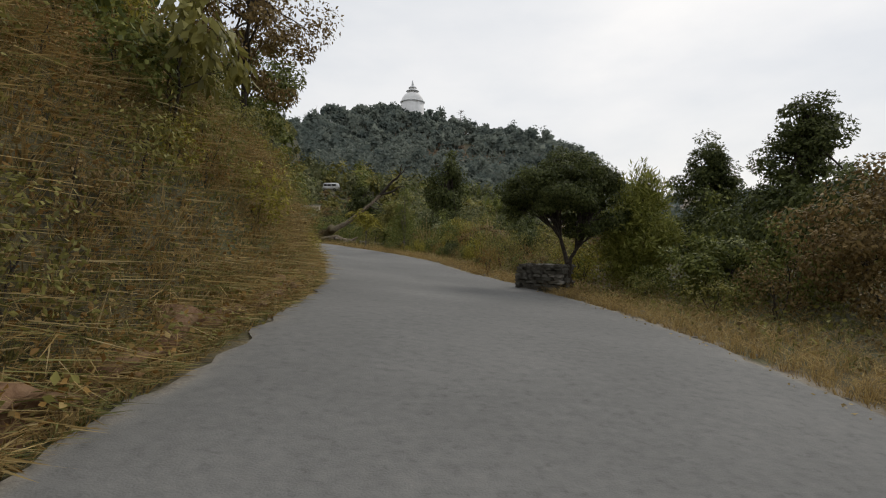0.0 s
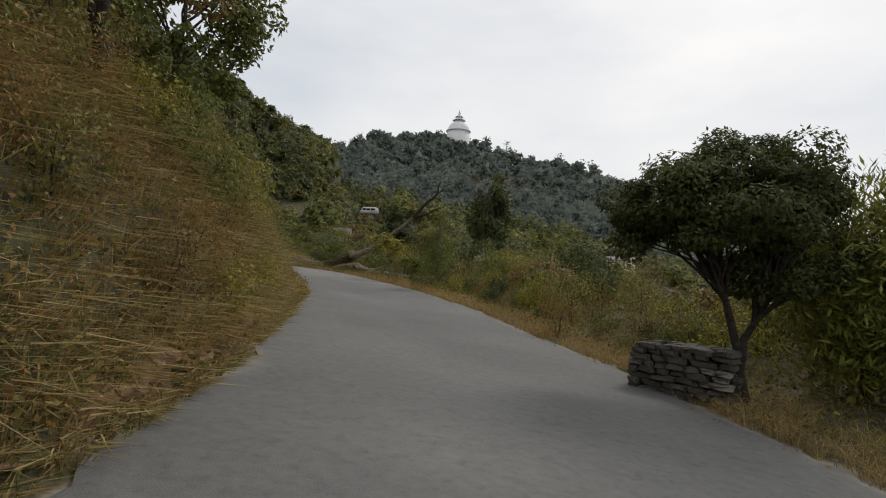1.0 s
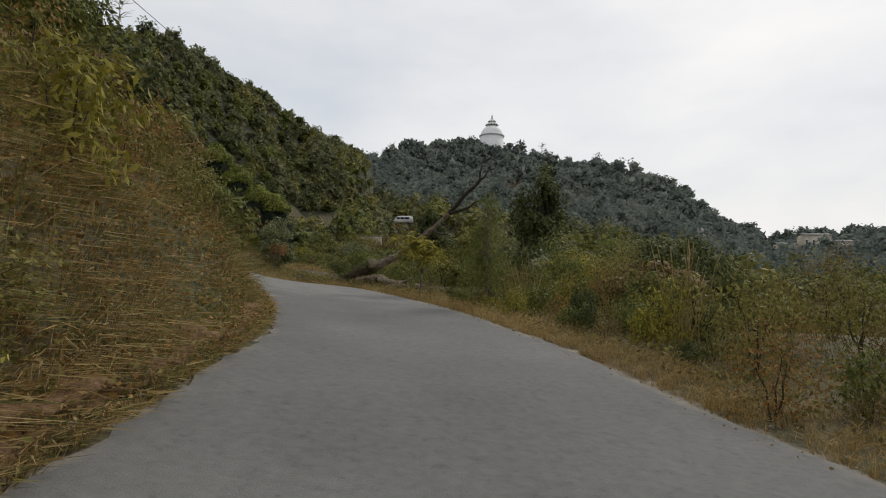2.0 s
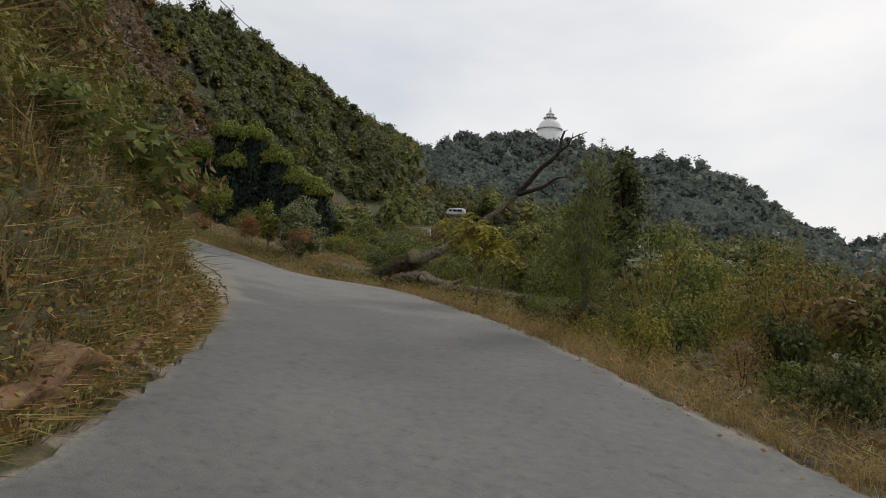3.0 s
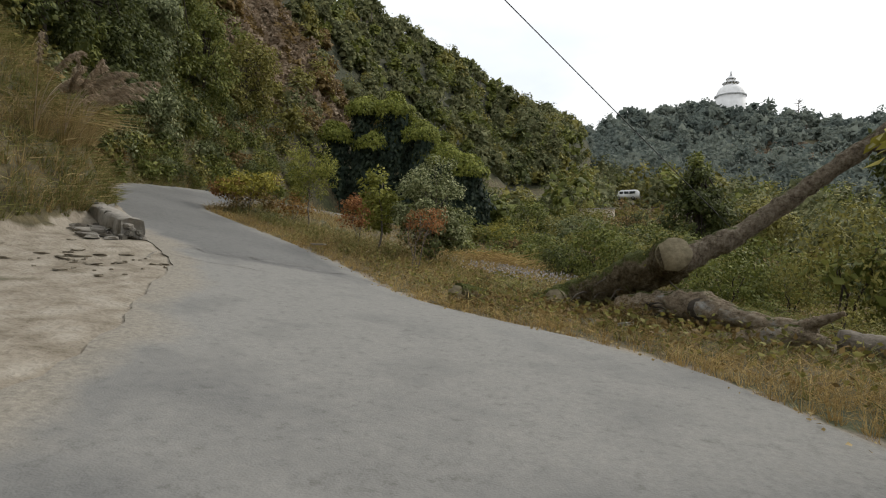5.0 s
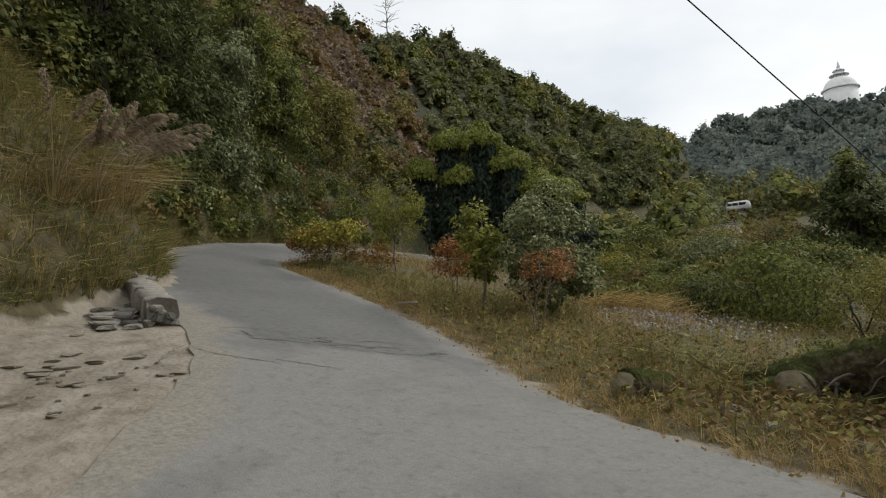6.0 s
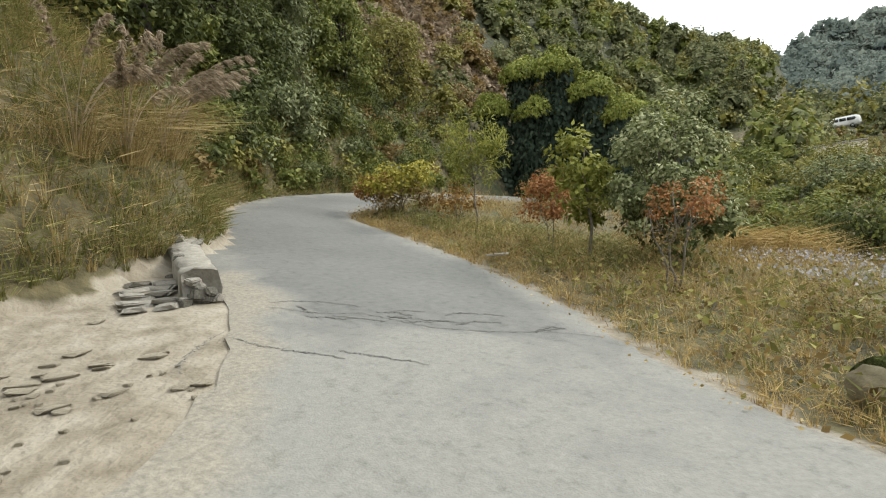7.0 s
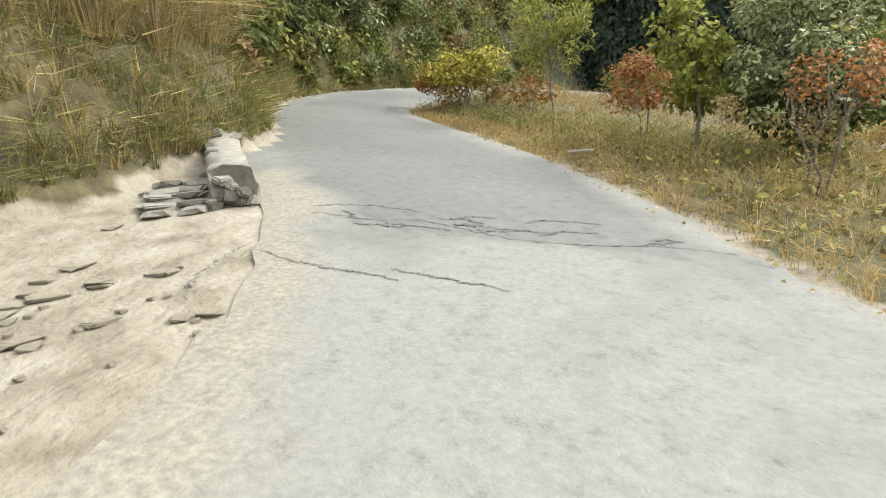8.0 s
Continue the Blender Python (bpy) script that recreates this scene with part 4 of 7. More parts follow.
plant("shrub", "tall yellow-green bamboo-like shrub", "shrub", 5.9, 18.9, [((0, 0, 1.45), (1.35, 1.15, 1.5), 70, 11000, 0.26, 0.19, {"width": 0.1, "droop": -0.3, "low": -0.98, "inner": 0.25, "stretch": 1.2}), ((0, 0, 2.7), (0.9, 0.8, 0.6), 16, 1600, 0.2, 0.2, {"width": 0.1, "droop": -0.8, "stretch": 1.5})], "leaf_lime", stems=((0.5, 0, 3.1), (-0.5, 0.2, 2.9), (0.1, -0.3, 3.3), (-0.2, 0.4, 3.0)), trunk_r=0.025, seed=26, foliage_name="foliage")
# the bank on the left at the start
plant("tree", "broadleaf tree with brownish leaves overhanging the bank", "tree", -5.0, 16.0, [((0.6, -0.8, 3.2), (1.6, 2.2, 1.7), 52, 8500, 0.26, 0.12, {"width": 0.22, "droop": 0.45, "low": -0.9})], "leaf_brown", stems=((0.5, -0.6, 3.6), (-0.2, 0.3, 3.2)), trunk_r=0.09, seed=27, branches=18)
plant("tree", "green broadleaf tree on top of the bank", "tree", -6.4, 20.0, [((0.3, 0, 2.3), (1.5, 1.6, 1.6), 40, 6000, 0.26, 0.13, {"droop": 0.3, "low": -0.9})], "leaf_green", stems=((0.3, -0.2, 2.6),), trunk_r=0.08, seed=28, branches=14)
plant("shrub", "drooping olive shrub with large hanging leaves on the bank", "shrub", -3.3, 8.9, [((0.3, -0.2, 1.15), (0.75, 0.9, 0.7), 16, 520, 0.18, 0.2, {"width": 0.24, "droop": 1.3})], "leaf_olive", stems=((0.3, -0.2, 1.6), (-0.1, 0.2, 1.3)), trunk_r=0.025, seed=29, foliage_name="foliage")

# along the right side
plant("shrub", "arching yellow-green shrub beside the road", "shrub", 1.1, 44.0, [((0, 0, 1.5), (1.7, 1.6, 1.15), 42, 5600, 0.26, 0.16, {"width": 0.15, "droop": 0.6, "low": -0.8})], "leaf_yellow", stems=((0.4, 0, 1.7), (-0.5, 0.2, 1.6)), trunk_r=0.03, seed=31, foliage_name="foliage")
plant("shrub", "reddish-brown leafy shrub behind dry roadside grass", "shrub", 2.7, 33.8, [((0, 0, 1.0), (1.25, 1.1, 0.85), 30, 2600, 0.22, 0.16, {"width": 0.32, "droop": 0.4})], "leaf_brown", stems=((0.4, 0, 1.0), (-0.4, 0.2, 0.9), (0, -0.3, 1.1)), trunk_r=0.03, seed=32, foliage_name="foliage")
plant("tree", "slender feathery young tree at the road's edge", "tree", -2.3, 35.8, [((0, 0, 1.95), (0.62, 0.62, 1.35), 44, 4200, 0.16, 0.17, {"width": 0.045, "droop": -0.8, "low": -0.95, "spread": 0.7}), ((0.1, 0, 3.15), (0.34, 0.34, 0.5), 12, 260, 0.14, 0.22, {"width": 0.05, "droop": -1.3, "spread": 0.8})], "leaf_green", bark="grey_bark", stems=((0.05, 0, 3.3), (-0.12, 0.1, 2.8)), trunk_r=0.036, seed=33, branches=26)
plant("tree", "dark columnar evergreen tree beyond the roadside scrub", "tree", 0.65, 68.5, [((0, 0, 8.0), (2.2, 2.2, 4.3), 80, 6200, 0.5, 0.34, {"inner": 0.3, "low": -0.98}), ((0, 0, 3.6), (2.4, 2.4, 3.2), 60, 4200, 0.5, 0.34, {"inner": 0.3, "low": -0.9})], "leaf_dark", stems=((0, 0, 11),), trunk_r=0.25, seed=34, branches=16)
plant("tree", "dark green tree with a conical crown", "tree", -10.6, 76.2, [((0, 0, 2.3), (2.4, 2.4, 2.1), 54, 4800, 0.45, 0.28, {"inner": 0.3, "low": -0.95}), ((0, 0, 4.2), (1.5, 1.5, 1.6), 30, 2600, 0.36, 0.26, {"inner": 0.3}), ((-0.1, 0, 5.7), (0.75, 0.75, 0.9), 14, 1000, 0.26, 0.24, {"mat": "leaf_green"})], "leaf_dark", stems=((0, 0, 6.0),), trunk_r=0.2, seed=35, branches=14)
plant("tree", DARK_TREE, "tree", 8.4, 60.0, [((0, 0, 3.6), (3.0, 3.0, 2.7), 80, 6500, 0.55, 0.34, {"inner": 0.35, "low": -0.9})], "leaf_dark", stems=((0, 0, 4.4),), trunk_r=0.25, seed=36, branches=14)
plant("tree", "small round pale green tree", "tree", -7.0, 84, [((0, 0, 3.2), (2.6, 2.6, 2.4), 60, 4200, 0.5, 0.34)], "leaf_olive", stems=((0, 0, 3.6),), trunk_r=0.18, seed=37)

# a young tree with drooping feather leaves
rng = np.random.default_rng(41)
sap = thing("sapling", (-5.04, 39.2, ground_z(-5.04, 39.2) - 0.05), "young roadside tree with drooping feathery yellow-green leaves", "tree")
sap_wood, sap_leaf = Geo(), Geo()
trunk = bent((0, 0, 0), (0.03, 0.1, 1.0), 0, 5, rng, 0.015)
sap_wood.add(*tube(trunk, np.linspace(0.036, 0.028, 5), 8, 0.1, rng))
tips = [(-0.5, 0.1, 2.35), (-0.05, 0.0, 2.55), (0.55, 0.2, 2.0), (-0.8, -0.1, 2.25), (0.25, 0.3, 2.3), (0.7, 0.0, 1.75)]
for tip in tips:
    b = bent(trunk[-1], tip, 0.12, 6, rng, 0.03)
    part("branch", Geo().add(*tube(b, np.linspace(0.018, 0.007, 6), 6, 0, rng)), M["grey_bark"], sap, smooth=True)
    for _ in range(12):
        a = rng.uniform(0, 2 * np.pi)
        length = rng.uniform(0.45, 0.8)
        start = b[rng.integers(3, 6)] + rng.normal(0, 0.09, 3)
        t = np.linspace(0, 1, 12)[:, None]
        arc = start + np.concatenate([np.cos(a) * length * t, np.sin(a) * length * t, 0.22 * t - 0.55 * length * t * t * 1.3], 1)
        sap_leaf.add(*tube(arc[::3], 0.004, 3, caps=False))
        d = unit(np.gradient(arc, axis=0))
        s = unit(np.cross(d, (0, 0, 1)))
        for sign in (1, -1):
            way = s * sign + d * 0.5 + np.array([0, 0, -0.25])
            sap_leaf.add(*leaf_geo(arc[1:], way[1:], 0.17 * rng.uniform(0.7, 1.2, 11), 0.2, rng))
for bx, by, bz in ((1.2, 0.1, 0.75), (0.8, -0.3, 0.45)):
    part("branch", Geo().add(*tube(bent((0, 0.02, 0.5), (bx, by, bz), 0.08, 6, rng, 0.03), np.linspace(0.016, 0.004, 6), 5, 0, rng)), M["grey_bark"], sap, smooth=True)
part("trunk", sap_wood, M["grey_bark"], sap, smooth=True)
part("leaves", sap_leaf, M["leaf_yellow"], sap)

# the bend: pale bush, red shrubs, orange and yellow plants
# The inner crown gets dark leaves for the shade inside the bush.
plant("shrub", "broad leafy bush with pale-edged green leaves and bent stems", "shrub", -15.05, 48.2, [((-0.05, -0.05, 1.7), (1.15, 1.05, 1.15), 84, 11000, 0.17, 0.085, {"width": 0.27, "droop": 0.3, "low": -0.85}), ((0.5, 0.2, 0.9), (0.6, 0.6, 0.6), 20, 1300, 0.18, 0.105), ((0.1, 0.2, 0.95), (0.85, 0.8, 0.7), 26, 2400, 0.2, 0.115, {"mat": "leaf_dark"})], "leaf_highlit", bark="grey_bark", stems=((0.25, 0, 1.6), (-0.25, 0.15, 1.5), (0.6, 0.1, 1.1)), trunk_r=0.05, seed=42, branches=16, foliage_name="foliage")
plant("shrub", "slim upright shrub with pale yellow-green leaves", "shrub", -16.3, 47.65, [((0, 0, 1.8), (0.46, 0.46, 1.0), 26, 1700, 0.15, 0.12, {"width": 0.26, "low": -0.95})], "leaf_lime", bark="grey_bark", stems=((0.02, 0, 2.1),), trunk_r=0.035, seed=43, foliage_name="foliage")
plant("shrub", "red-brown leaved shrub with thin pale stems", "shrub", -14.15, 46.05, [((0.25, 0.1, 1.25), (0.5, 0.45, 0.42), 20, 900, 0.12, 0.055, {"width": 0.3, "droop": 0.5}), ((-0.1, 0, 0.7), (0.55, 0.4, 0.35), 14, 260, 0.14, 0.055, {"width": 0.28, "mat": "leaf_brown"})], "leaf_red", bark="grey_bark", stems=((0.35, 0, 1.3), (-0.3, 0.1, 1.2), (0.05, 0.1, 1.4)), trunk_r=0.02, seed=44, branches=14, foliage_name="foliage")
plant("shrub", "orange-red leaved shrub with thin stems", "shrub", -17.6, 48.3, [((0, 0, 1.1), (0.6, 0.5, 0.6), 28, 1900, 0.15, 0.075, {"width": 0.32, "droop": 0.4})], "leaf_red", bark="grey_bark", stems=((0.25, 0, 1.2), (-0.25, 0.1, 1.1)), trunk_r=0.016, seed=45, foliage_name="foliage")
plant("shrub", "yellow and orange leaved shrub at the road's bend", "shrub", -23.6, 49.5, [((0, 0, 0.95), (1.1, 0.9, 0.55), 30, 2100, 0.18, 0.12, {"width": 0.3, "mat": "leaf_yellow"}), ((-0.6, -0.4, 0.7), (0.65, 0.55, 0.5), 18, 900, 0.15, 0.1, {"mat": "leaf_orange"}), ((-0.8, -0.55, 0.85), (0.4, 0.35, 0.4), 14, 700, 0.13, 0.085, {"mat": "leaf_red"}), ((0.2, 0, 0.4), (1.1, 0.8, 0.4), 20, 900, 0.18, 0.1, {"mat": "leaf_brown"})], "leaf_yellow", bark="grey_bark", stems=((0.3, 0, 1.0), (-0.4, 0, 0.9), (0, 0.2, 1.1), (0.6, 0.1, 0.9)), trunk_r=0.02, seed=46, foliage_name="foliage")
plant("shrub", "orange-leaved shrub beside yellow plants", "shrub", -21.2, 49.4, [((0, 0, 0.75), (0.6, 0.5, 0.45), 16, 650, 0.15, 0.1)], "leaf_orange", bark="grey_bark", stems=((0.2, 0, 0.8), (-0.2, 0.1, 0.8)), trunk_r=0.014, seed=47, foliage_name="foliage")
plant("tree", "slim light green tree with a thin straight trunk", "tree", -20.6, 49.4, [((0.1, 0, 2.2), (0.8, 0.8, 0.95), 34, 2300, 0.17, 0.15, {"width": 0.1, "droop": -0.6}), ((0.1, 0, 1.5), (0.6, 0.6, 0.5), 14, 420, 0.17, 0.14, {"width": 0.1})], "leaf_lime", bark="grey_bark", stems=((0.03, 0, 2.7),), trunk_r=0.03, seed=48, branches=16)
# climbers over dead trees
vine = thing("vine_covered_tree", (-35.3, 73.5, ground_z(-35.3, 73.5) - 0.2), "tall trees smothered in hanging dark green climbers with bright tops", "tree")
rng = np.random.default_rng(49)
vine_shaded, vine_lit, vine_wood = Geo(), Geo(), Geo()
z0 = ground_z(-35.3, 73.5)
for cx, cy, top, r in ((-3.6, -0.6, 15.0, 1.15), (-1.3, 0.0, 17.2, 0.95), (1.4, 0.6, 17.0, 1.25), (3.6, 1.2, 14.9, 1.1), (5.4, 2.0, 12.9, 1.5), (7.4, 2.6, 12.0, 1.3), (-5.7, -1.0, 12.2, 1.3), (0.0, 0.4, 14.2, 1.5)):
    t = top - z0
    vine_wood.add(*tube(bent((cx * 0.7, cy, 0), (cx, cy, t - 1), 0, 6, rng, 0.1), np.linspace(0.25, 0.1, 6), 7, 0.1, rng))
    # a rounded hood, then curtains hanging inside its rim
    n = 2600
    w = ball(rng, n)
    w[:, 2] = np.abs(w[:, 2]) * 1.15 - 0.28
    lump = 1 + 0.16 * np.sin(w[:, 0] * 5 + cx) + 0.14 * np.sin(w[:, 1] * 6 + 2 * cy) + 0.1 * np.sin(w[:, 2] * 9)
    p = w * lump[:, None] * np.array([r * 1.35, r * 1.35, 1.5]) + np.array([cx, cy, t - 1.5]) + rng.normal(0, 0.07, (n, 3))
    facing = w + np.array([0, 0, 0.2]) + rng.normal(0, 0.35, (n, 3))
    vine_lit.add(*leaf_geo(p, np.cross(facing, rng.normal(size=(n, 3))) + np.array([0, 0, -0.9]), 0.24 * rng.uniform(0.6, 1.3, n), 0.34, rng, 0.35, facing))
    n = 3600
    a = rng.uniform(0, 2 * np.pi, n)
    fall = rng.uniform(0, 1, n) ** 0.8
    rad = r * (0.78 + 0.55 * fall ** 1.6) * (1 + 0.3 * np.sin(a * 3 + cx) + 0.2 * np.sin(fall * 9 + a * 2 + cy))
    p = np.stack([cx + np.cos(a) * rad, cy + np.sin(a) * rad, t - 1.4 - fall * (t - 1.6)], 1) + rng.normal(0, 0.15, (n, 3))
    facing = np.stack([np.cos(a), np.sin(a), 0 * a], 1) + rng.normal(0, 0.35, (n, 3))
    vine_shaded.add(*leaf_geo(p, rng.normal(0, 0.4, (n, 3)) + np.array([0, 0, -1.0]), 0.4 * rng.uniform(0.6, 1.3, n), 0.32, rng, 0.35, facing))
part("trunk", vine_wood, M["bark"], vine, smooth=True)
part("hanging_leaves", vine_shaded, M["vine_shaded"], vine)
part("top_leaves", vine_lit, M["vine_lit"], vine, "yellow-green top leaves in a lit tone")

# trees at the foot of the hill beyond the parapet
for x, y, h, r, mat, seed in ((-27.6, 44.4, 7.5, 1.9, "leaf_dark", 51), (-30.6, 47.4, 7.5, 1.9, "leaf_dark", 52), (-24.6, 40.2, 7.0, 1.9, "leaf_green", 53), (-33.6, 51.5, 6.0, 2.0, "leaf_pale", 54), (-36.0, 57.0, 7.0, 2.0, "leaf_green", 55), (-31.8, 49.4, 4.2, 1.6, "leaf_dark", 56), (-38.0, 62.0, 6.5, 2.1, "leaf_olive", 57), (-35.0, 54.0, 9.5, 1.9, "leaf_green", 58), (-22.6, 37.0, 7.0, 2.0, "leaf_dark", 59), (-29.0, 42.0, 11.0, 2.5, "leaf_green", 60), (-33.5, 46.5, 10.0, 2.4, "leaf_dark", 61)):
    plant("tree", {"leaf_dark": "dark glossy broadleaf tree at the foot of the wooded hill", "leaf_green": "green broadleaf tree on the hillside above the road", "leaf_pale": "grey-green layered broadleaf tree above the road", "leaf_olive": "thin yellow-green tree on the hillside"}[mat], "tree", x, y,
          [((0.2, -0.2, h * 0.66), (r, r, h * 0.34), 60, 5200, 0.36, 0.2, {"inner": 0.35, "low": -0.95, "droop": 0.4}), ((0.3, -0.3, h * 0.28), (r * 0.9, r * 0.9, h * 0.22), 26, 2000, 0.34, 0.2, {"droop": 0.4})],
          mat, stems=((0.2, -0.2, h * 0.8),), trunk_r=0.12, seed=seed, branches=14, group="trees at the foot of the hill")

# repeated shrubs: a few kinds, then copies
rng = np.random.default_rng(70)
KINDS = {}
for k, (mat, label, size, width, droop) in enumerate((("leaf_green", "dense green shrub in rough undergrowth", 0.17, 0.28, 0.2), ("leaf_olive", "olive-green bushy shrub in rough undergrowth", 0.125, 0.22, 0.3), ("leaf_dark", "dark green shrub in rough undergrowth", 0.18, 0.3, 0.3), ("leaf_pale", "pale green shrub in rough undergrowth", 0.16, 0.26, 0.1), ("leaf_brown", "dry brown shrub in rough undergrowth", 0.10, 0.24, 0.3), ("leaf_yellow", "yellow-green shrub among dry grass", 0.16, 0.2, 0.4), ("leaf_orange", "rust-coloured low shrub on the bank", 0.085, 0.24, 0.4))):
    KINDS[mat] = (k, label, size, width, droop)
MADE = {}


def shrub(mat, x, y, r, tall, group, fine=False):
    """A shrub of a kind, of radius r and with height tall times r."""
    m = pose(x, y, ground_z(x, y) - 0.05, 0, 0, rng.uniform(0, 360)) @ Matrix.Diagonal((r, r, r * tall, 1))
    grade = 2 if r > 0.95 else 1 if fine else 0
    variant = (mat, int(rng.integers(0, 2)), grade)
    if variant not in MADE:
        k, label, size, width, droop = KINDS[mat]
        n, scale, clump = ((650, 1.15, 0.19), (1200, 0.74, 0.19), (2200, 0.54, 0.17))[grade]
        ob = plant("shrub", label, "shrub", x, y, [((0, 0, 0.72), (0.95, 0.95, 0.72), 44, n, clump, size * scale, {"width": width, "droop": droop, "low": -0.95, "inner": 0.3})], mat, stems=((0.3, 0, 0.9), (-0.25, 0.2, 0.8), (0, -0.3, 0.85)), trunk_r=0.022, seed=100 + 10 * k + variant[1] + 5 * grade, branches=3, group=group, foliage_name="foliage", sides=5)
        ob.matrix_world = m
        MADE[variant] = ob
        return ob
    src = MADE[variant]
    keep_scale = src.scale.copy()
    src.scale = (1, 1, 1)
    ob = copy_thing(src, m)
    src.scale = keep_scale
    ob["group"] = group
    return ob


def scrub(name, label, rows):
    """Uncounted undergrowth as one object: rows of material, place, radius, height, leaves and leaf size."""
    geos = {}
    for mat, x, y, r, tall, n, size in rows:
        (v, f), _ = crown(rng, (r, r, r * tall * 0.72), 22, n, 0.22 * r, size, width=0.27, droop=0.3, low=-0.95, inner=0.3)
        geos.setdefault(mat, Geo()).add(v + np.array([x, y, ground_z(x, y) + r * tall * 0.6]), f)
    holder = thing(name, (0, 0, 0), label, "undergrowth", kind="stuff")
    for mat, g in geos.items():
        part("foliage", g, M[mat], holder)
    return holder


def pick(options):
    names = list(options)
    w = np.array([options[n] for n in names], float)
    return names[rng.choice(len(names), p=w / w.sum())]


# undergrowth right of the road
for x, y, r, tall, mat in ((1.9, 24.8, 0.75, 1.3, "leaf_orange"), (2.6, 27.2, 0.9, 1.4, "leaf_olive"), (3.6, 23.4, 0.8, 1.1, "leaf_brown"), (1.6, 36.4, 1.1, 1.5, "leaf_olive"), (0.4, 39.6, 1.2, 1.5, "leaf_green"), (-1.6, 43.4, 1.0, 1.2, "leaf_olive"), (-3.2, 45.6, 1.2, 1.3, "leaf_green"), (4.6, 36.5, 1.4, 1.4, "leaf_dark"), (3.2, 41.5, 1.5, 1.5, "leaf_olive"), (6.6, 33.0, 1.3, 1.3, "leaf_brown"), (5.2, 29.2, 1.1, 1.3, "leaf_olive"), (4.9, 21.4, 0.9, 1.2, "leaf_yellow"), (5.4, 13.0, 0.7, 0.9, "leaf_olive"), (5.0, 15.8, 0.55, 1.0, "leaf_olive"), (5.6, 16.9, 0.6, 1.1, "leaf_green"), (7.4, 16.0, 1.1, 1.3, "leaf_dark"), (6.2, 12.2, 0.8, 1.1, "leaf_brown"), (7.2, 13.2, 1.0, 1.2, "leaf_green"), (8.8, 15.6, 1.3, 1.4, "leaf_dark"), (9.6, 12.0, 1.4, 1.4, "leaf_olive"), (8.6, 18.6, 1.3, 1.3, "leaf_green"), (6.6, 9.6, 0.8, 1.0, "leaf_brown"), (8.5, 13.8, 1.3, 1.5, "leaf_dark"), (7.7, 24.0, 1.4, 1.6, "leaf_green"), (-0.4, 46.5, 1.4, 1.6, "leaf_dark"), (-5.4, 48.5, 1.5, 1.3, "leaf_olive"), (-3.0, 51.0, 1.7, 1.5, "leaf_green"), (-8.4, 51.6, 1.0, 1.1, "leaf_green"), (-10.9, 53.9, 1.1, 1.1, "leaf_green"), (-9.2, 54.2, 1.1, 1.2, "leaf_olive"), (-7.0, 52.6, 1.2, 1.2, "leaf_green"), (-6.3, 50.4, 1.0, 1.1, "leaf_olive"), (-11.6, 57.0, 1.3, 1.0, "leaf_green"), (-13.6, 56.6, 1.1, 1.0, "leaf_dark"), (-7.6, 50.0, 1.1, 1.0, "leaf_green"), (-9.8, 52.6, 1.2, 1.0, "leaf_olive"), (-12.0, 55.0, 1.5, 1.1, "leaf_green"), (-15.0, 58.6, 1.5, 0.75, "leaf_green"), (-12.2, 60.5, 1.8, 0.75, "leaf_olive"), (-18.4, 62.5, 1.4, 0.75, "leaf_green"), (-16.2, 66.5, 1.8, 0.75, "leaf_pale"), (-20.3, 66.0, 1.4, 0.75, "leaf_yellow"), (-22.4, 63.0, 1.6, 0.75, "leaf_green"), (-24.6, 60.0, 1.6, 0.75, "leaf_green"), (-22.5, 55.4, 1.1, 1.1, "leaf_olive"), (-19.6, 55.6, 0.9, 1.0, "leaf_brown"), (-25.4, 64.6, 1.4, 0.75, "leaf_olive"), (-20.6, 71.5, 2.2, 0.75, "leaf_green"), (-17.6, 73.5, 2.0, 0.75, "leaf_olive"), (-14.2, 72.0, 1.9, 0.75, "leaf_brown")):
    shrub(mat, x, y, r, tall, "undergrowth right of the road", y < 57)
for y in np.arange(21.5, 39.5, 0.75):
    k = np.argmin(np.abs(RIGHT[:, 1] - y))
    for off, big in ((1.5, 0.34), (2.6, 0.5), (4.2, 0.7)):
        off = off + rng.uniform(-0.35, 0.6)
        if rng.random() < 0.2:
            continue
        mat = pick({"leaf_olive": 4, "leaf_green": 3, "leaf_dark": 1.8, "leaf_brown": 2.0, "leaf_yellow": 1.4, "leaf_orange": 0.5 if off > 2 else 1.5})
        shrub(mat, RIGHT[k, 0] + off, y + rng.uniform(-0.4, 0.4), big * rng.uniform(0.75, 1.35), rng.uniform(1.0, 1.6), "undergrowth right of the road", True)
low_scrub = []
for _ in range(150):
    x, y = rng.uniform(-6, 36), rng.uniform(18, 92)
    d, _q = near(RIGHT, np.array([x]), np.array([y]))
    if d[0] < 5.5 or x < _q[0, 0] or inside(ROAD_AREA, np.array([x]), np.array([y]))[0]:
        continue
    low_scrub.append((pick({"leaf_green": 3, "leaf_olive": 3, "leaf_dark": 2, "leaf_brown": 1.6, "leaf_pale": 0.8}), x, y, rng.uniform(0.8, 1.8), rng.uniform(0.9, 1.5), 520, 0.2 + 0.002 * y))
for _ in range(110):
    x, y = rng.uniform(-27, -5), rng.uniform(57, 80)
    if x < -28 or inside(HILL_AREA, np.array([x]), np.array([y]))[0] or near(RIGHT, np.array([x]), np.array([y]))[0][0] < 5:
        continue
    low_scrub.append((pick({"leaf_green": 4, "leaf_olive": 3, "leaf_dark": 1.5, "leaf_brown": 1.0}), x, y, rng.uniform(0.7, 1.3), rng.uniform(0.5, 0.85), 620, 0.19))
